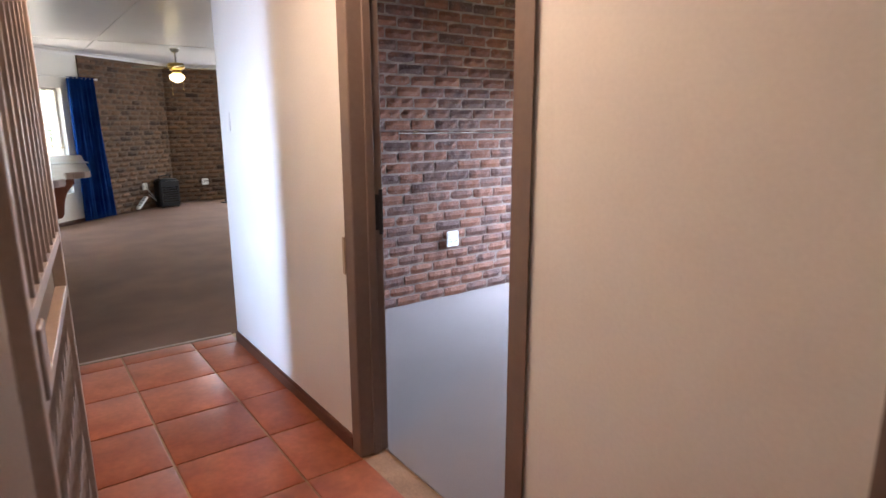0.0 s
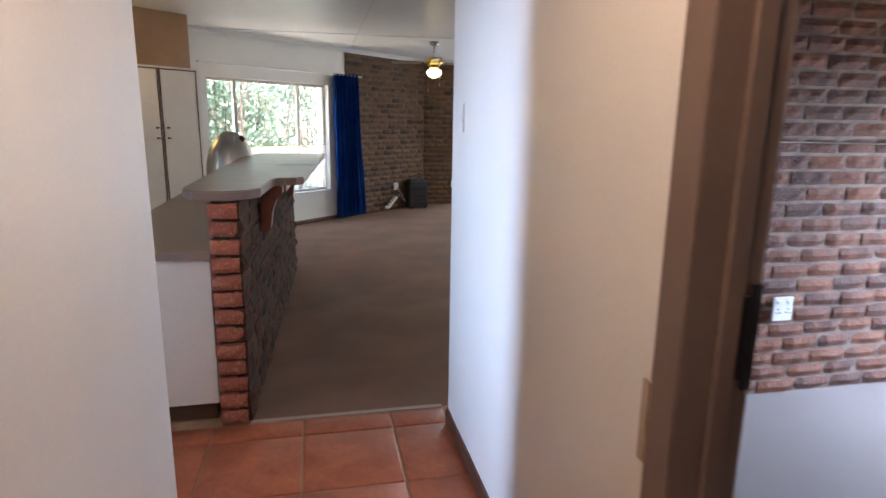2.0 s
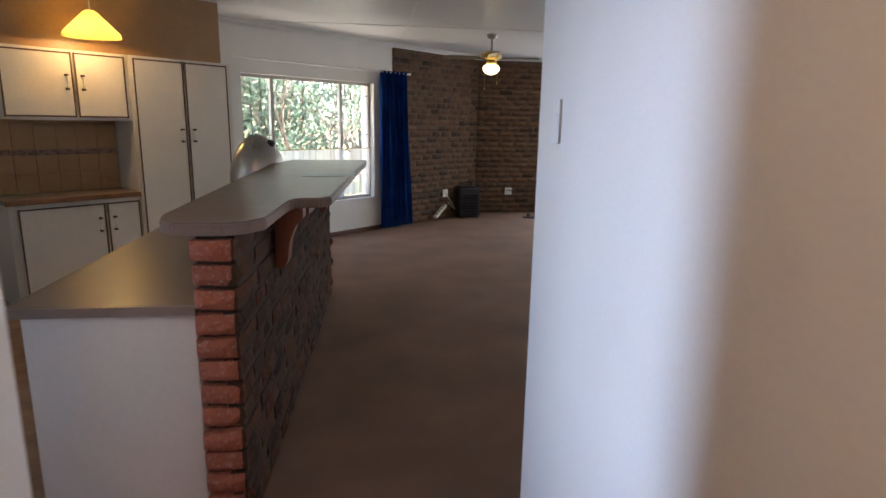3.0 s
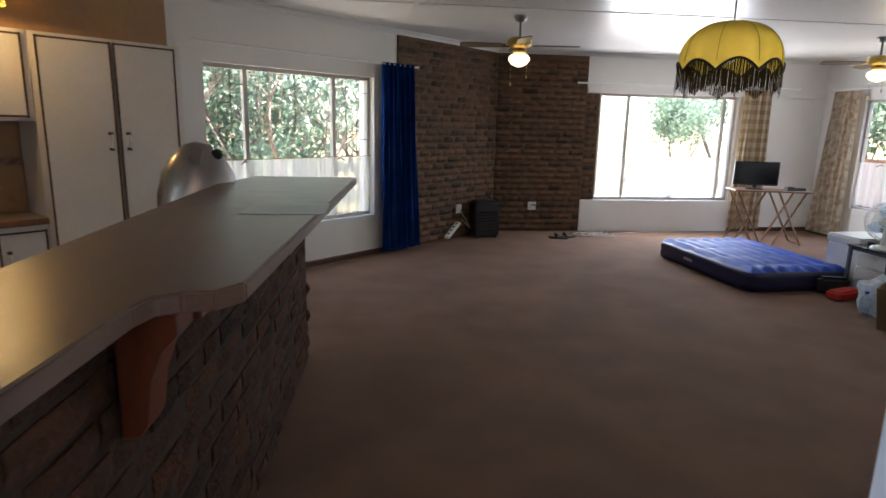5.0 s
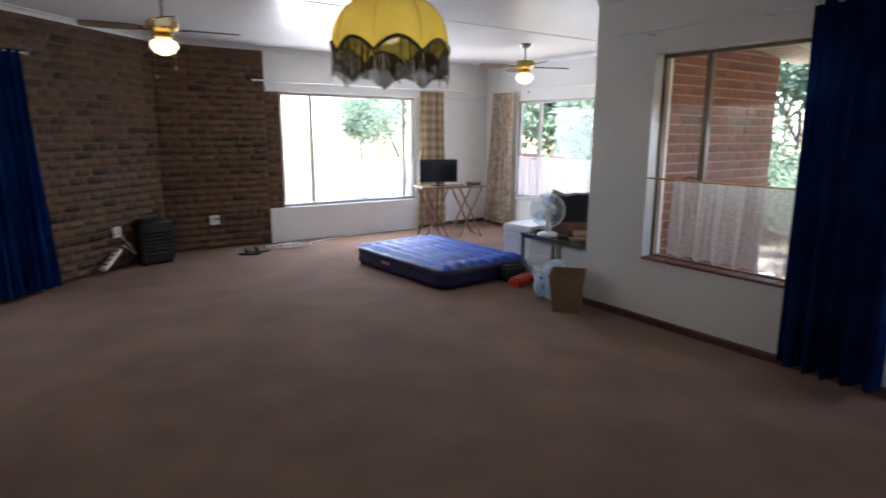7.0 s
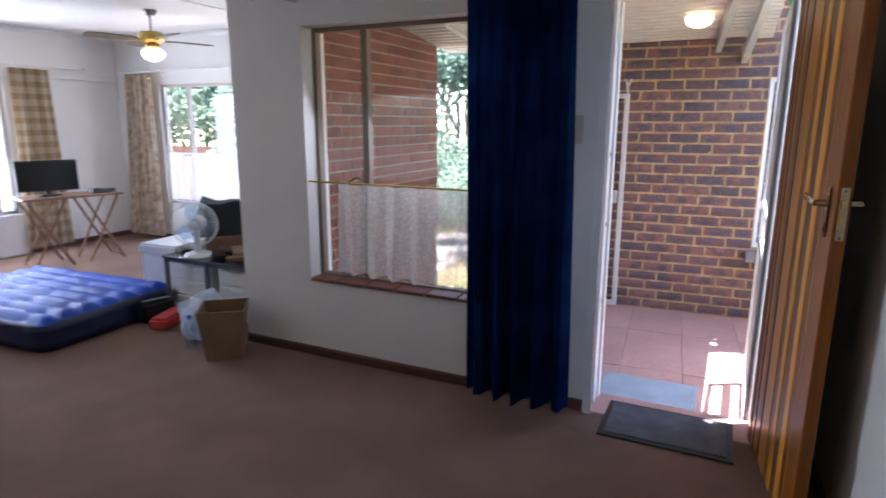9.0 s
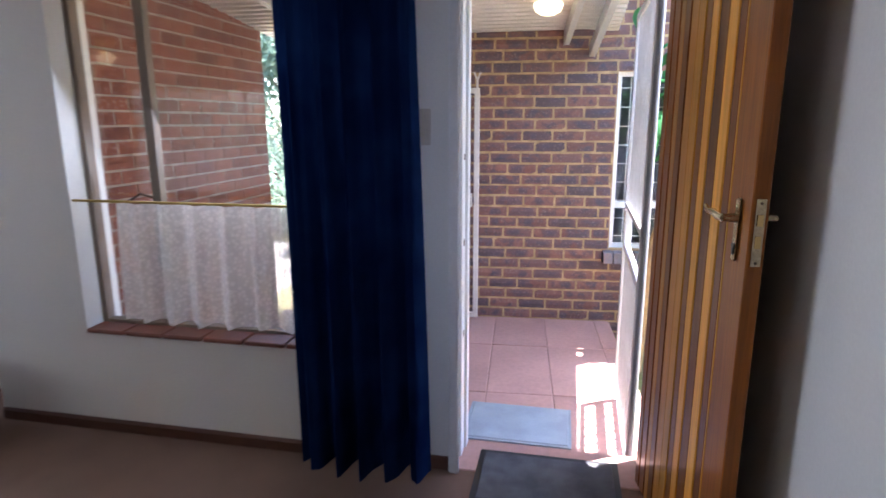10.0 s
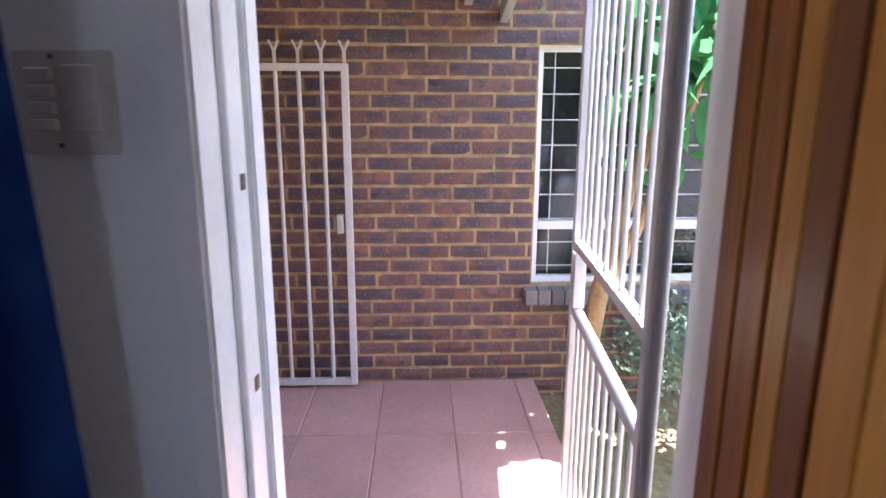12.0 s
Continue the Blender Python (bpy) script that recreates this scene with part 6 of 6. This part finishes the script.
    for i in range(n + 1):
        x = 5.84 + (WX - 5.84) * i / n
        z = 2.40 - 0.26 * i / n + 0.010 * (1 if (i // 3) % 2 else -1)
        top.append((bm.verts.new((x, 4.31, z + 0.002)), bm.verts.new((x, 7.14, z + 0.002))))
        bot.append((bm.verts.new((x, 4.31, z)), bm.verts.new((x, 7.14, z))))
    for r in (top, bot):
        for a, b in zip(r, r[1:]):
            bm.faces.new((a[0], b[0], b[1], a[1]))
structure("roof_patio", bm, M_LOUVRE, "cream ribbed roof sheets over the patio", "roof")
for name, a, b, w, h, lab in (("roof_beam", (8.31, 4.70, 2.03), (5.84, 4.50, 2.32), 0.045, 0.11, "white painted roof beam over the patio"),
                              ("roof_beam", (8.31, 4.50, 1.94), (5.84, 4.36, 2.30), 0.045, 0.09, "white painted edge beam over the patio"),
                              ("roof_beam", (8.28, 6.6, 2.06), (5.84, 6.6, 2.32), 0.045, 0.11, "white painted roof beam over the patio")):
    bm = bmesh.new()
    d = Vector(b) - Vector(a)
    box(bm, 0, d.length, -w / 2, w / 2, 0, h)
    bevel_all(bm, 0.003, 1)
    m = Matrix.Translation(a) @ d.to_track_quat("X", "Z").to_matrix().to_4x4()
    thing(name, bm, M_ZINC, lab, "beam", "roof beams", at=m)
bm = bmesh.new()
lathe(bm, [(0.09, 0.0), (0.095, -0.02), (0.08, -0.055), (0.04, -0.075), (0.004, -0.08)], 24)
pl = thing("porch_lamp", bm, M_BULB, "round white lit lamp under the patio roof", "lamp", at=pose(7.50, 4.82, 2.20), smooth=50)


def bar_gate(name, m, width, height, n_bars, mid, material, label, spikes=False, tube_r=0.016, bar_r=0.0075):
    """A welded steel gate along x from 0 to width."""
    ob = empty(name, label, "gate", at=m)
    for x in (0.0, width):
        bm = bmesh.new()
        box(bm, x - tube_r, x + tube_r, -tube_r, tube_r, 0, height)
        bevel_all(bm, 0.003, 1)
        part("stile", bm, material, ob)
    for z in (tube_r, *mid, height - tube_r):
        bm = bmesh.new()
        box(bm, tube_r, width - tube_r, -tube_r * 0.9, tube_r * 0.9, z - tube_r, z + tube_r)
        bevel_all(bm, 0.003, 1)
        part("rail", bm, material, ob)
    levels = [tube_r * 2, *[v for z in mid for v in (z - tube_r, z + tube_r)], height - 2 * tube_r]
    for i in range(n_bars):
        x = width * (i + 1) / (n_bars + 1)
        for z0, z1 in zip(levels[::2], levels[1::2]):
            if z1 - z0 < 0.35:
                continue
            bm = bmesh.new()
            rod(bm, (x, 0, z0), (x, 0, z1), bar_r, 8)
            part("bar", bm, material, ob)
    if spikes:
        for i in range(n_bars + 2):
            x = width * i / (n_bars + 1)
            bm = bmesh.new()
            box(bm, x - 0.008, x + 0.008, -0.006, 0.006, height, height + 0.08)
            box(bm, -0.006, 0.006, -0.005, 0.005, 0, 0.055, pose(x - 0.004, 0, height + 0.07, 0, -24))
            box(bm, -0.006, 0.006, -0.005, 0.005, 0, 0.055, pose(x + 0.004, 0, height + 0.07, 0, 24))
            part("spike", bm, material, ob)
    return ob


pg = bar_gate("spiked_gate", along(turned(8.235, 6.02), turned(8.235, 5.385)) @ pose(0, 0, PZ + 0.02), 0.635, 1.90, 4, (), M_WHITEGATE, "white steel gate with forked spikes, folded against the bricks", spikes=True, tube_r=0.020, bar_r=0.012)
bm = bmesh.new()
box(bm, 0.565, 0.60, -0.03, 0.03, 0.95, 1.06)
bevel_all(bm, 0.003, 1)
part("lock_box", bm, M_WHITEGATE, pg)
sg = bar_gate("patio_security_gate", along((5.93, 4.335), (6.88, 4.31)) @ pose(0, 0, -0.11), 0.92, 2.12, 9, (0.865, 1.10), M_GATEGREY, "open white steel security gate outside the patio door", tube_r=0.017)
bm = bmesh.new()
box(bm, 0.84, 0.905, -0.02, 0.02, 0.885, 1.08)
bevel_all(bm, 0.003, 1)
part("lock_box", bm, M_GATEGREY, sg)
bm = bmesh.new()
rod(bm, (-0.03, 0.0, -0.09), (-0.03, 0.0, 2.2), 0.013, 14)
part("hinge_post", bm, M_GATEPOST, sg, "grey round hinge post", smooth=40)

# ---- the garden ----
bm = bmesh.new()
bmesh.ops.create_grid(bm, x_segments=60, y_segments=60, size=300)
for v in bm.verts:
    d = v.co.length
    v.co.z = -0.34 + (0.15 * noise.noise(v.co * 0.03) * min(1, d / 60))
structure("ground", bm, M_LAWN, "dry lawn and bare earth of the garden", "ground")
bm = bmesh.new()
prism(bm, [(2.4, 11.85), (9.5, 11.85), (12.0, 19.0), (2.0, 19.0)], -0.36, -0.31)
# two pale strips added outside windows 1 and 3 to bounce sun onto the nets
prism(bm, [(-2.9, 7.5), (-0.6, 9.35), (2.35, 11.86), (2.0, 14.2), (-1.2, 11.6), (-4.4, 9.2)], -0.36, -0.315)
prism(bm, [(8.2, 7.6), (11.4, 7.6), (11.4, 11.8), (8.2, 11.8)], -0.36, -0.312)
structure("pavement_drive", bm, M_PAVE, "sunlit pale gravel drive, with strips added to brighten the net curtains", "paving")


def tree_mesh(seed, height, spread, stems, depth, leaf, leaves, lean=0.35, bare=0.35):
    """Trunk and crown: stems fork upwards into limbs; leaves sit in loose sprays along the outer twigs."""
    rng = random.Random(seed)
    bm = bmesh.new()
    tips = []

    def grow(p, d, length, r, level):
        pts, rad = [p], [r]
        n = 4
        for k in range(n):
            d = (d + Vector((rng.uniform(-1, 1), rng.uniform(-1, 1), rng.uniform(-0.4, 0.7))) * 0.22).normalized()
            p = p + d * length / n
            pts.append(p)
            rad.append(r * (1 - 0.45 * (k + 1) / n))
        tube(bm, pts, rad, 6 if level < 2 else 4)
        if level >= depth:
            tips.extend(pts[1:])
            return
        if level >= depth - 1:
            tips.extend(pts[2:])
        for _ in range(rng.randint(2, 4)):
            k = rng.randint(2, n)
            nd = (d + Vector((rng.uniform(-1, 1), rng.uniform(-1, 1), rng.uniform(-0.25, 0.8))) * 0.95).normalized()
            grow(pts[k], nd, length * rng.uniform(0.55, 0.8), rad[k] * 0.72, level + 1)

    for s in range(stems):
        a = 2 * math.pi * s / stems + rng.uniform(-0.4, 0.4)
        d = Vector((math.cos(a) * lean, math.sin(a) * lean, 1)).normalized()
        grow(Vector((0.10 * math.cos(a) * (stems > 1), 0.10 * math.sin(a) * (stems > 1), 0)), d, height * 0.42, 0.035 * height / 3 * (1.4 if stems == 1 else 0.9), 0)
    trunk = mesh_of("trunk", bm, M_BARK, 50)
    verts, faces = [], []
    for i in range(leaves):
        p = rng.choice(tips)
        c = p + Vector((rng.gauss(0, 1), rng.gauss(0, 1), rng.gauss(0, 0.8))) * spread
        u = Vector((rng.gauss(0, 1), rng.gauss(0, 1), rng.gauss(0, 1))).normalized()
        w = u.cross(Vector((rng.gauss(0, 1), rng.gauss(0, 1), rng.gauss(0, 1)))).normalized()
        s = leaf * rng.uniform(0.6, 1.3)
        k = len(verts)
        verts += [c - u * s, c + w * s * 0.42 + u * s * 0.1, c + u * s, c - w * s * 0.42 + u * s * 0.1]
        faces.append((k, k + 1, k + 2, k + 3))
    crown = bpy.data.meshes.new("crown")
    crown.from_pydata(verts, [], faces)
    crown.materials.append(M_LEAF)
    return trunk, crown


def tree(meshes, m, label, group):
    ob = empty("tree", label, "tree", group, at=m)
    for name, me in zip(("trunk", "crown"), meshes):
        o = new(name, me)
        o.parent = ob
    return ob


THIN = tree_mesh(21, 4.2, 0.18, 5, 4, 0.05, 3800, lean=0.45)
THICK = tree_mesh(33, 5.5, 0.32, 2, 4, 0.085, 7000, lean=0.25)
BUSH = tree_mesh(47, 2.3, 0.20, 6, 3, 0.06, 4500, lean=0.7)
for x, y, s, a in ((-1.9, 11.4, 1.0, 0), (0.2, 12.2, 0.95, 70), (-3.6, 11.0, 1.1, 140), (-0.6, 13.9, 1.15, 200), (1.6, 13.6, 1.0, 260), (-3.0, 13.8, 1.2, 310)):
    tree(THIN, pose(x, y, -0.36, 0, 0, a) @ Matrix.Scale(s, 4), "many-stemmed garden tree with thin grey branches", "trees by the slanting window")
for x, y, s, a in ((-4.5, 17, 1.1, 0), (0.5, 18, 1.2, 90), (-9, 14, 1.2, 45), (6.5, 24, 1.2, 30), (13, 22, 1.3, 120), (20, 20, 1.3, 10), (1, 27, 1.5, 60), (14.5, 13.8, 1.0, 200), (13.2, 9.2, 0.95, 280), (15.5, 6.5, 1.05, 150), (17.5, 11, 1.2, 77), (14.0, 3.0, 1.1, 330), (12.4, 7.4, 0.75, 20), (8.8, 17.6, 0.62, 250), (13.6, 15.0, 0.9, 45), (14.6, 17.0, 1.0, 170)):
    tree(THICK, pose(x, y, -0.36, 0, 0, a) @ Matrix.Scale(s, 4), "leafy green garden tree", "garden trees")
for x, y, s, a in ((-2.6, 12.6, 1.0, 0), (-0.4, 12.9, 0.8, 90), (-5.0, 12.6, 1.2, 180), (2.6, 15.8, 1.1, 30), (-1.6, 14.8, 1.5, 40), (-4.2, 14.6, 1.6, 100), (11.6, 11.2, 0.8, 60), (11.4, 9.9, 0.9, 130), (11.6, 8.3, 0.8, 200), (10.6, 7.2, 0.7, 250), (8.9, 2.2, 0.6, 10), (7.75, 3.3, 0.42, 70), (13.0, 13.4, 1.6, 20), (13.2, 15.6, 1.7, 120), (13.0, 11.6, 1.5, 240)):
    tree(BUSH, pose(x, y, -0.36, 0, 0, a) @ Matrix.Scale(s, 4), "dense green garden shrub", "garden shrubs")

# the low brick boundary wall beyond the alcove's window
wall("wall_boundary", (12.2, 16.0), (12.2, 1.0), 0.2, -0.4, 0.92, M_FENCE, "low terracotta garden wall")

# the broad-leaved small tree beside the patio, its unseen upper leaves added for shade
rng = random.Random(5)
bm = bmesh.new()
tube(bm, [(7.60, 4.12, -0.34), (7.60, 4.10, 0.2), (7.61, 4.04, 0.60), (7.62, 3.95, 1.0), (7.62, 3.83, 1.42), (7.62, 3.72, 1.9)], [0.055, 0.05, 0.045, 0.036, 0.03, 0.02], 10)
tube(bm, [(7.61, 4.05, 0.55), (7.55, 3.93, 0.85), (7.5, 3.80, 1.2), (7.46, 3.70, 1.6)], [0.035, 0.03, 0.026, 0.018], 10)
broad = empty("broadleaf_tree", "small tree with a tan trunk, broad glossy leaves and an added unseen crown for shade", "tree", at=pose(0, 0, 0))
part("trunk", bm, M_BARK_TAN, broad, "tan bark", smooth=50)
leafmesh = []
for k in range(4):
    bm = bmesh.new()
    L, W = 0.15 + 0.02 * k, 0.045 + 0.006 * k
    rows = []
    for i in range(7):
        t = i / 6
        w = W * math.sin(math.pi * min(1, t * 0.96 + 0.03)) ** 0.7
        z = -0.05 * t * t * (1 + 0.3 * k)
        rows.append([bm.verts.new((L * t, -w, z + 0.25 * w)), bm.verts.new((L * t, 0, z)), bm.verts.new((L * t, w, z + 0.25 * w))])
    for a, b in zip(rows, rows[1:]):
        bm.faces.new((a[0], a[1], b[1], b[0]))
        bm.faces.new((a[1], a[2], b[2], b[1]))
    leafmesh.append(mesh_of("leaf", bm, M_LEAF_BROAD, 60))
for i in range(420):
    # clusters from z 2.7 up are out of view, added to shade the far paving
    c = Vector(rng.choice([(7.62, 3.74, 1.95), (7.46, 3.70, 1.6), (7.62, 3.83, 1.5), (7.75, 3.6, 2.1), (7.5, 3.5, 1.75), (7.6, 3.9, 1.75)] if i < 190 else [(7.85, 4.0, 2.75), (8.15, 4.05, 2.8), (7.75, 4.2, 2.95), (7.95, 4.25, 2.7), (8.2, 4.25, 2.9)]))
    p = c + Vector((rng.gauss(0, 0.13), rng.gauss(0, 0.14), rng.gauss(0, 0.16)))
    o = new("leaf", leafmesh[i % 4])
    o.parent = broad
    o.matrix_basis = pose(p.x, p.y, p.z, rng.uniform(-35, 35), rng.uniform(-15, 55), rng.uniform(0, 360))


# ---- tiles and bricks, piece by piece ----
def tile_mesh(w, d, h=0.012, b=0.006):
    bm = bmesh.new()
    lo = [bm.verts.new((x, y, 0)) for x, y in ((0, 0), (w, 0), (w, d), (0, d))]
    mid = [bm.verts.new((x, y, h - b * 0.5)) for x, y in ((0, 0), (w, 0), (w, d), (0, d))]
    hi = [bm.verts.new((x, y, h)) for x, y in ((b, b), (w - b, b), (w - b, d - b), (b, d - b))]
    for p, q in ((lo, mid), (mid, hi)):
        for i in range(4):
            bm.faces.new((p[i], p[(i + 1) % 4], q[(i + 1) % 4], q[i]))
    bm.faces.new(hi)
    return mesh_of("tile", bm, M_TILE, 30)


TX, TY, JOINT = 0.42, 0.445, 0.010
tiles = {}
for i in range(-9, 4):
    for j in range(-13, 4):
        x0, x1 = 1.135 + i * TX + JOINT / 2, 1.135 + (i + 1) * TX - JOINT / 2
        y0, y1 = 3.435 + j * TY + JOINT / 2, 3.435 + (j + 1) * TY - JOINT / 2
        # the hall, then the kitchen floor behind the bar
        if y0 < 2.8:
            x0, x1 = max(x0, 0.505), min(x1, 1.825)
            y0, y1 = max(y0, -1.59), y1
        else:
            x0, x1 = max(x0, -2.59), min(x1, 1.825)
        y1 = min(y1, 4.03)
        if x1 - x0 < 0.03 or y1 - y0 < 0.03:
            continue
        key = (round(x1 - x0, 3), round(y1 - y0, 3))
        if key not in tiles:
            tiles[key] = tile_mesh(*key)
        o = new("tile", tiles[key])
        o.parent = floor_hall
        o.location = (x0, y0, -0.0105 + 0.0012 * noise.noise((x0 * 3, y0 * 3, 0)))


def brick_mesh(name, length, height, depth, rough, seed, material, nx=4, nz=2):
    """One brick: its face, towards -y, is uneven and its arrises are worn."""
    rng = random.Random(seed)
    bm = bmesh.new()
    front = []
    for k in range(nz + 1):
        row = []
        for i in range(nx + 1):
            edge = i in (0, nx) or k in (0, nz)
            corner = i in (0, nx) and k in (0, nz)
            y = -rng.uniform(0.2, 1.0) * rough if not edge else rough * rng.uniform(0.05, 0.45)
            x, z = length * i / nx, height * k / nz
            e = min(0.004, rough * 0.5)
            if edge:
                x += e * (1 if i == 0 else -1 if i == nx else rng.uniform(-0.5, 0.5)) * rng.uniform(0.2, 1.2)
                z += e * (1 if k == 0 else -1 if k == nz else rng.uniform(-0.5, 0.5)) * rng.uniform(0.2, 1.2)
            if corner:
                y += rough * 0.3
            row.append(bm.verts.new((x, y, z)))
        front.append(row)
    for a, b in zip(front, front[1:]):
        for i in range(nx):
            bm.faces.new((a[i], a[i + 1], b[i + 1], b[i]))
    rim = front[0] + [r[-1] for r in front[1:]] + front[-1][-2::-1] + [r[0] for r in front[-2:0:-1]]
    back = [bm.verts.new((v.co.x, depth, v.co.z)) for v in rim]
    n = len(rim)
    for i in range(n):
        bm.faces.new((rim[i], back[i], back[(i + 1) % n], rim[(i + 1) % n]))
    me = mesh_of(name, bm, material)
    return me


def brickwork(parent, m, length, z0, z1, material, rest_material, rough=0.006, holes=(), course=0.082, unit=0.232, joint=0.010, depth=0.03, near=(0.0, 1.0), seed=1, limit=300, part_z=None, proud=0.0, skew=0.25, cells=(4, 2), jitter=0.0):
    """Stretcher bond on a face along x, with the bricks' faces at y = 0 of m. The pieces nearest to the walk are objects; the rest is one mesh."""
    rng = random.Random(seed)
    full = [brick_mesh("brick", unit - joint, course - joint, depth, rough, seed * 10 + k, material, *cells) for k in range(7)]
    half = [brick_mesh("brick", unit / 2 - joint, course - joint, depth, rough, seed * 10 + 8 + k, material, 2) for k in range(3)]
    made, rest = 0, bmesh.new()
    rows = int((z1 - z0) / course + 0.5)
    spots = []
    for r in range(rows):
        z = z0 + r * course
        x = -unit / 2 * (r % 2)
        while x < length:
            step = unit * (1 + jitter * rng.uniform(-1, 1)) if jitter else unit
            a, b = max(x, 0.0), min(x + step, length)
            x += step
            # cut the brick at the openings' edges
            pieces = [(a, b)]
            for h0, h1, g0, g1 in holes:
                if z + course * 0.6 > g0 and z + course * 0.4 < g1:
                    pieces = [q for p0, p1 in pieces for q in ((p0, min(p1, h0)), (max(p0, h1), p1)) if q[1] - q[0] > 0.03]
            spots += [(p0, p1, z) for p0, p1 in pieces if p1 - p0 > 0.035]
    want = [s for s in spots if near[0] <= (s[0] + s[1]) / 2 / length <= near[1] and (part_z is None or part_z[0] <= s[2] <= part_z[1])]
    chosen = set(want[:limit])
    for s in spots:
        p0, p1, z = s
        w = p1 - p0 - joint
        me = rng.choice(full) if w > unit * 0.6 else rng.choice(half)
        base_w = (unit if w > unit * 0.6 else unit / 2) - joint
        tilt = rng.uniform(-skew, skew)
        t = pose(p0 + joint / 2, -rng.uniform(0, rough * 0.6) - proud, z + joint / 2 + rng.uniform(-0.0012, 0.0012), 0, tilt, 0) @ Matrix.Diagonal((w / base_w, 1, 1, 1))
        if s in chosen:
            o = new("brick", me)
            o.parent = parent
            o.matrix_basis = parent.matrix_basis.inverted() @ m @ t
            made += 1
        else:
            k = len(rest.verts)
            rest.from_mesh(me)
            rest.verts.ensure_lookup_table()
            mm = m @ t
            for v in rest.verts[k:]:
                v.co = mm @ v.co
    if len(rest.verts):
        me = bpy.data.meshes.new("brick_courses")
        rest.to_mesh(me)
        me.materials.append(rest_material)
        o = new("brick_courses", me)
        o.parent = parent
        o.matrix_basis = parent.matrix_basis.inverted()
        tagged(o, "brick courses out of reach", kind="stuff")
    rest.free()
    return made


# living room corner
FB = 0.016
P0, P1 = diag(BR0, 0.018), diag(DIAG - 0.004, 0.018)
bm = bmesh.new()
L1 = math.hypot(P1[0] - P0[0], P1[1] - P0[1])
box(bm, 0, L1, 0.0, 0.016, 0, CEIL - 0.052)
face1 = structure("wall_brick_slanting", bm, M_MORTAR, "dark brown face-brick feature wall, slanting part", "brick wall", along(P0, P1))
brickwork(face1, along(P0, P1) @ pose(0, -0.004, 0), L1, 0.0, CEIL - 0.052, M_BRICK_IN, M_BRICK_IN_REST, 0.017, skew=0.7, jitter=0.10, seed=2, near=(0.0, 1.0), part_z=(0.3, 2.1))
bm = bmesh.new()
L2 = 4.335 - (NW[0] - 0.012)
box(bm, 0, L2, 0.0, 0.016, 0, CEIL - 0.052)
N0 = (NW[0] - 0.012, 11.58)
face2 = structure("wall_brick_north", bm, M_MORTAR, "dark brown face-brick feature wall, far part", "brick wall", along(N0, (4.335, 11.58)))
brickwork(face2, along(N0, (4.335, 11.58)) @ pose(0, -0.004, 0), L2, 0.0, CEIL - 0.052, M_BRICK_IN, M_BRICK_IN_REST, 0.017, skew=0.7, jitter=0.10, seed=3, near=(0.0, 1.0), part_z=(0.2, 2.3))
bm = bmesh.new()
box(bm, 4.336, 4.528, 11.582, 11.598, 0.452, 1.92)
part("mortar_bed", bm, M_MORTAR, face2, at=face2.matrix_basis.inverted())
brickwork(face2, along((4.335, 11.58), (4.545, 11.58)) @ pose(0, -0.004, 0), 0.19, 0.452, 1.92, M_BRICK_IN, M_BRICK_IN_REST, 0.008, seed=31)
# bedroom
B0, B1 = (1.97, 3.87), (5.45, 3.87)
bm = bmesh.new()
box(bm, 0, B1[0] - B0[0], 0.0, 0.018, 0, CEIL)
face3 = structure("wall_brick_bedroom", bm, M_MORTAR_BED, "rough brown and grey face-brick bedroom wall", "brick wall", along(B0, B1))
brickwork(face3, along(B0, B1) @ pose(0, -0.006, 0), B1[0] - B0[0], 0.0, CEIL, M_BRICK_BED, M_BRICK_BED_REST, 0.016, skew=0.6, jitter=0.06, seed=4, near=(0.25, 1.0), part_z=(0.0, 1.9))
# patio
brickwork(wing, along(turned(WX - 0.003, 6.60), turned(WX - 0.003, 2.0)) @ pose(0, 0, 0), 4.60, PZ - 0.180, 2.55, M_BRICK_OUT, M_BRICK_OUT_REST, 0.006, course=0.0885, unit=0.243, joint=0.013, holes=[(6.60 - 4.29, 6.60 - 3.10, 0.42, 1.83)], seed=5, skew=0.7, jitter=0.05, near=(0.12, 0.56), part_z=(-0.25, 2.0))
# the alcove's outer wall, seen through the patio window
Q0, Q1 = (5.84, 7.134), (8.02, 7.134)
bm = bmesh.new()
box(bm, 0, Q1[0] - Q0[0], 0.0, 0.013, -0.4, 2.4)
face4 = structure("wall_brick_alcove", bm, M_MORTAR_PALE, "red face-brick outer wall with pale joints", "brick wall", along(Q0, Q1))
brickwork(face4, along(Q0, Q1) @ pose(0, -0.004, 0), Q1[0] - Q0[0], PZ - 0.164, 2.3, M_BRICK_RED, M_BRICK_RED_REST, 0.005, seed=6, near=(0.0, 1.0), part_z=(0.4, 2.1))
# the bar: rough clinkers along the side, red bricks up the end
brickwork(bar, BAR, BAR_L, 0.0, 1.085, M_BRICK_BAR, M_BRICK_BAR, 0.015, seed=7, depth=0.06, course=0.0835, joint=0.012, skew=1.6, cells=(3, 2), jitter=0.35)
ends = [brick_mesh("end_brick", 0.135, 0.071, 0.16, 0.014, 70 + k, M_BRICK_END, 4, 3) for k in range(4)]
rng = random.Random(3)
for k in range(13):
    o = new("end_brick", ends[k % 4])
    o.parent = bar
    w = 0.93 + 0.04 * rng.random()
    o.matrix_basis = pose(-0.004 + rng.uniform(-0.008, 0.008), 0.139, 0.006 + k * 0.0835, rng.uniform(-1, 1), rng.uniform(-1.5, 1.5), -90 + rng.uniform(-2, 2)) @ Matrix.Diagonal((w, 1, 1, 1))
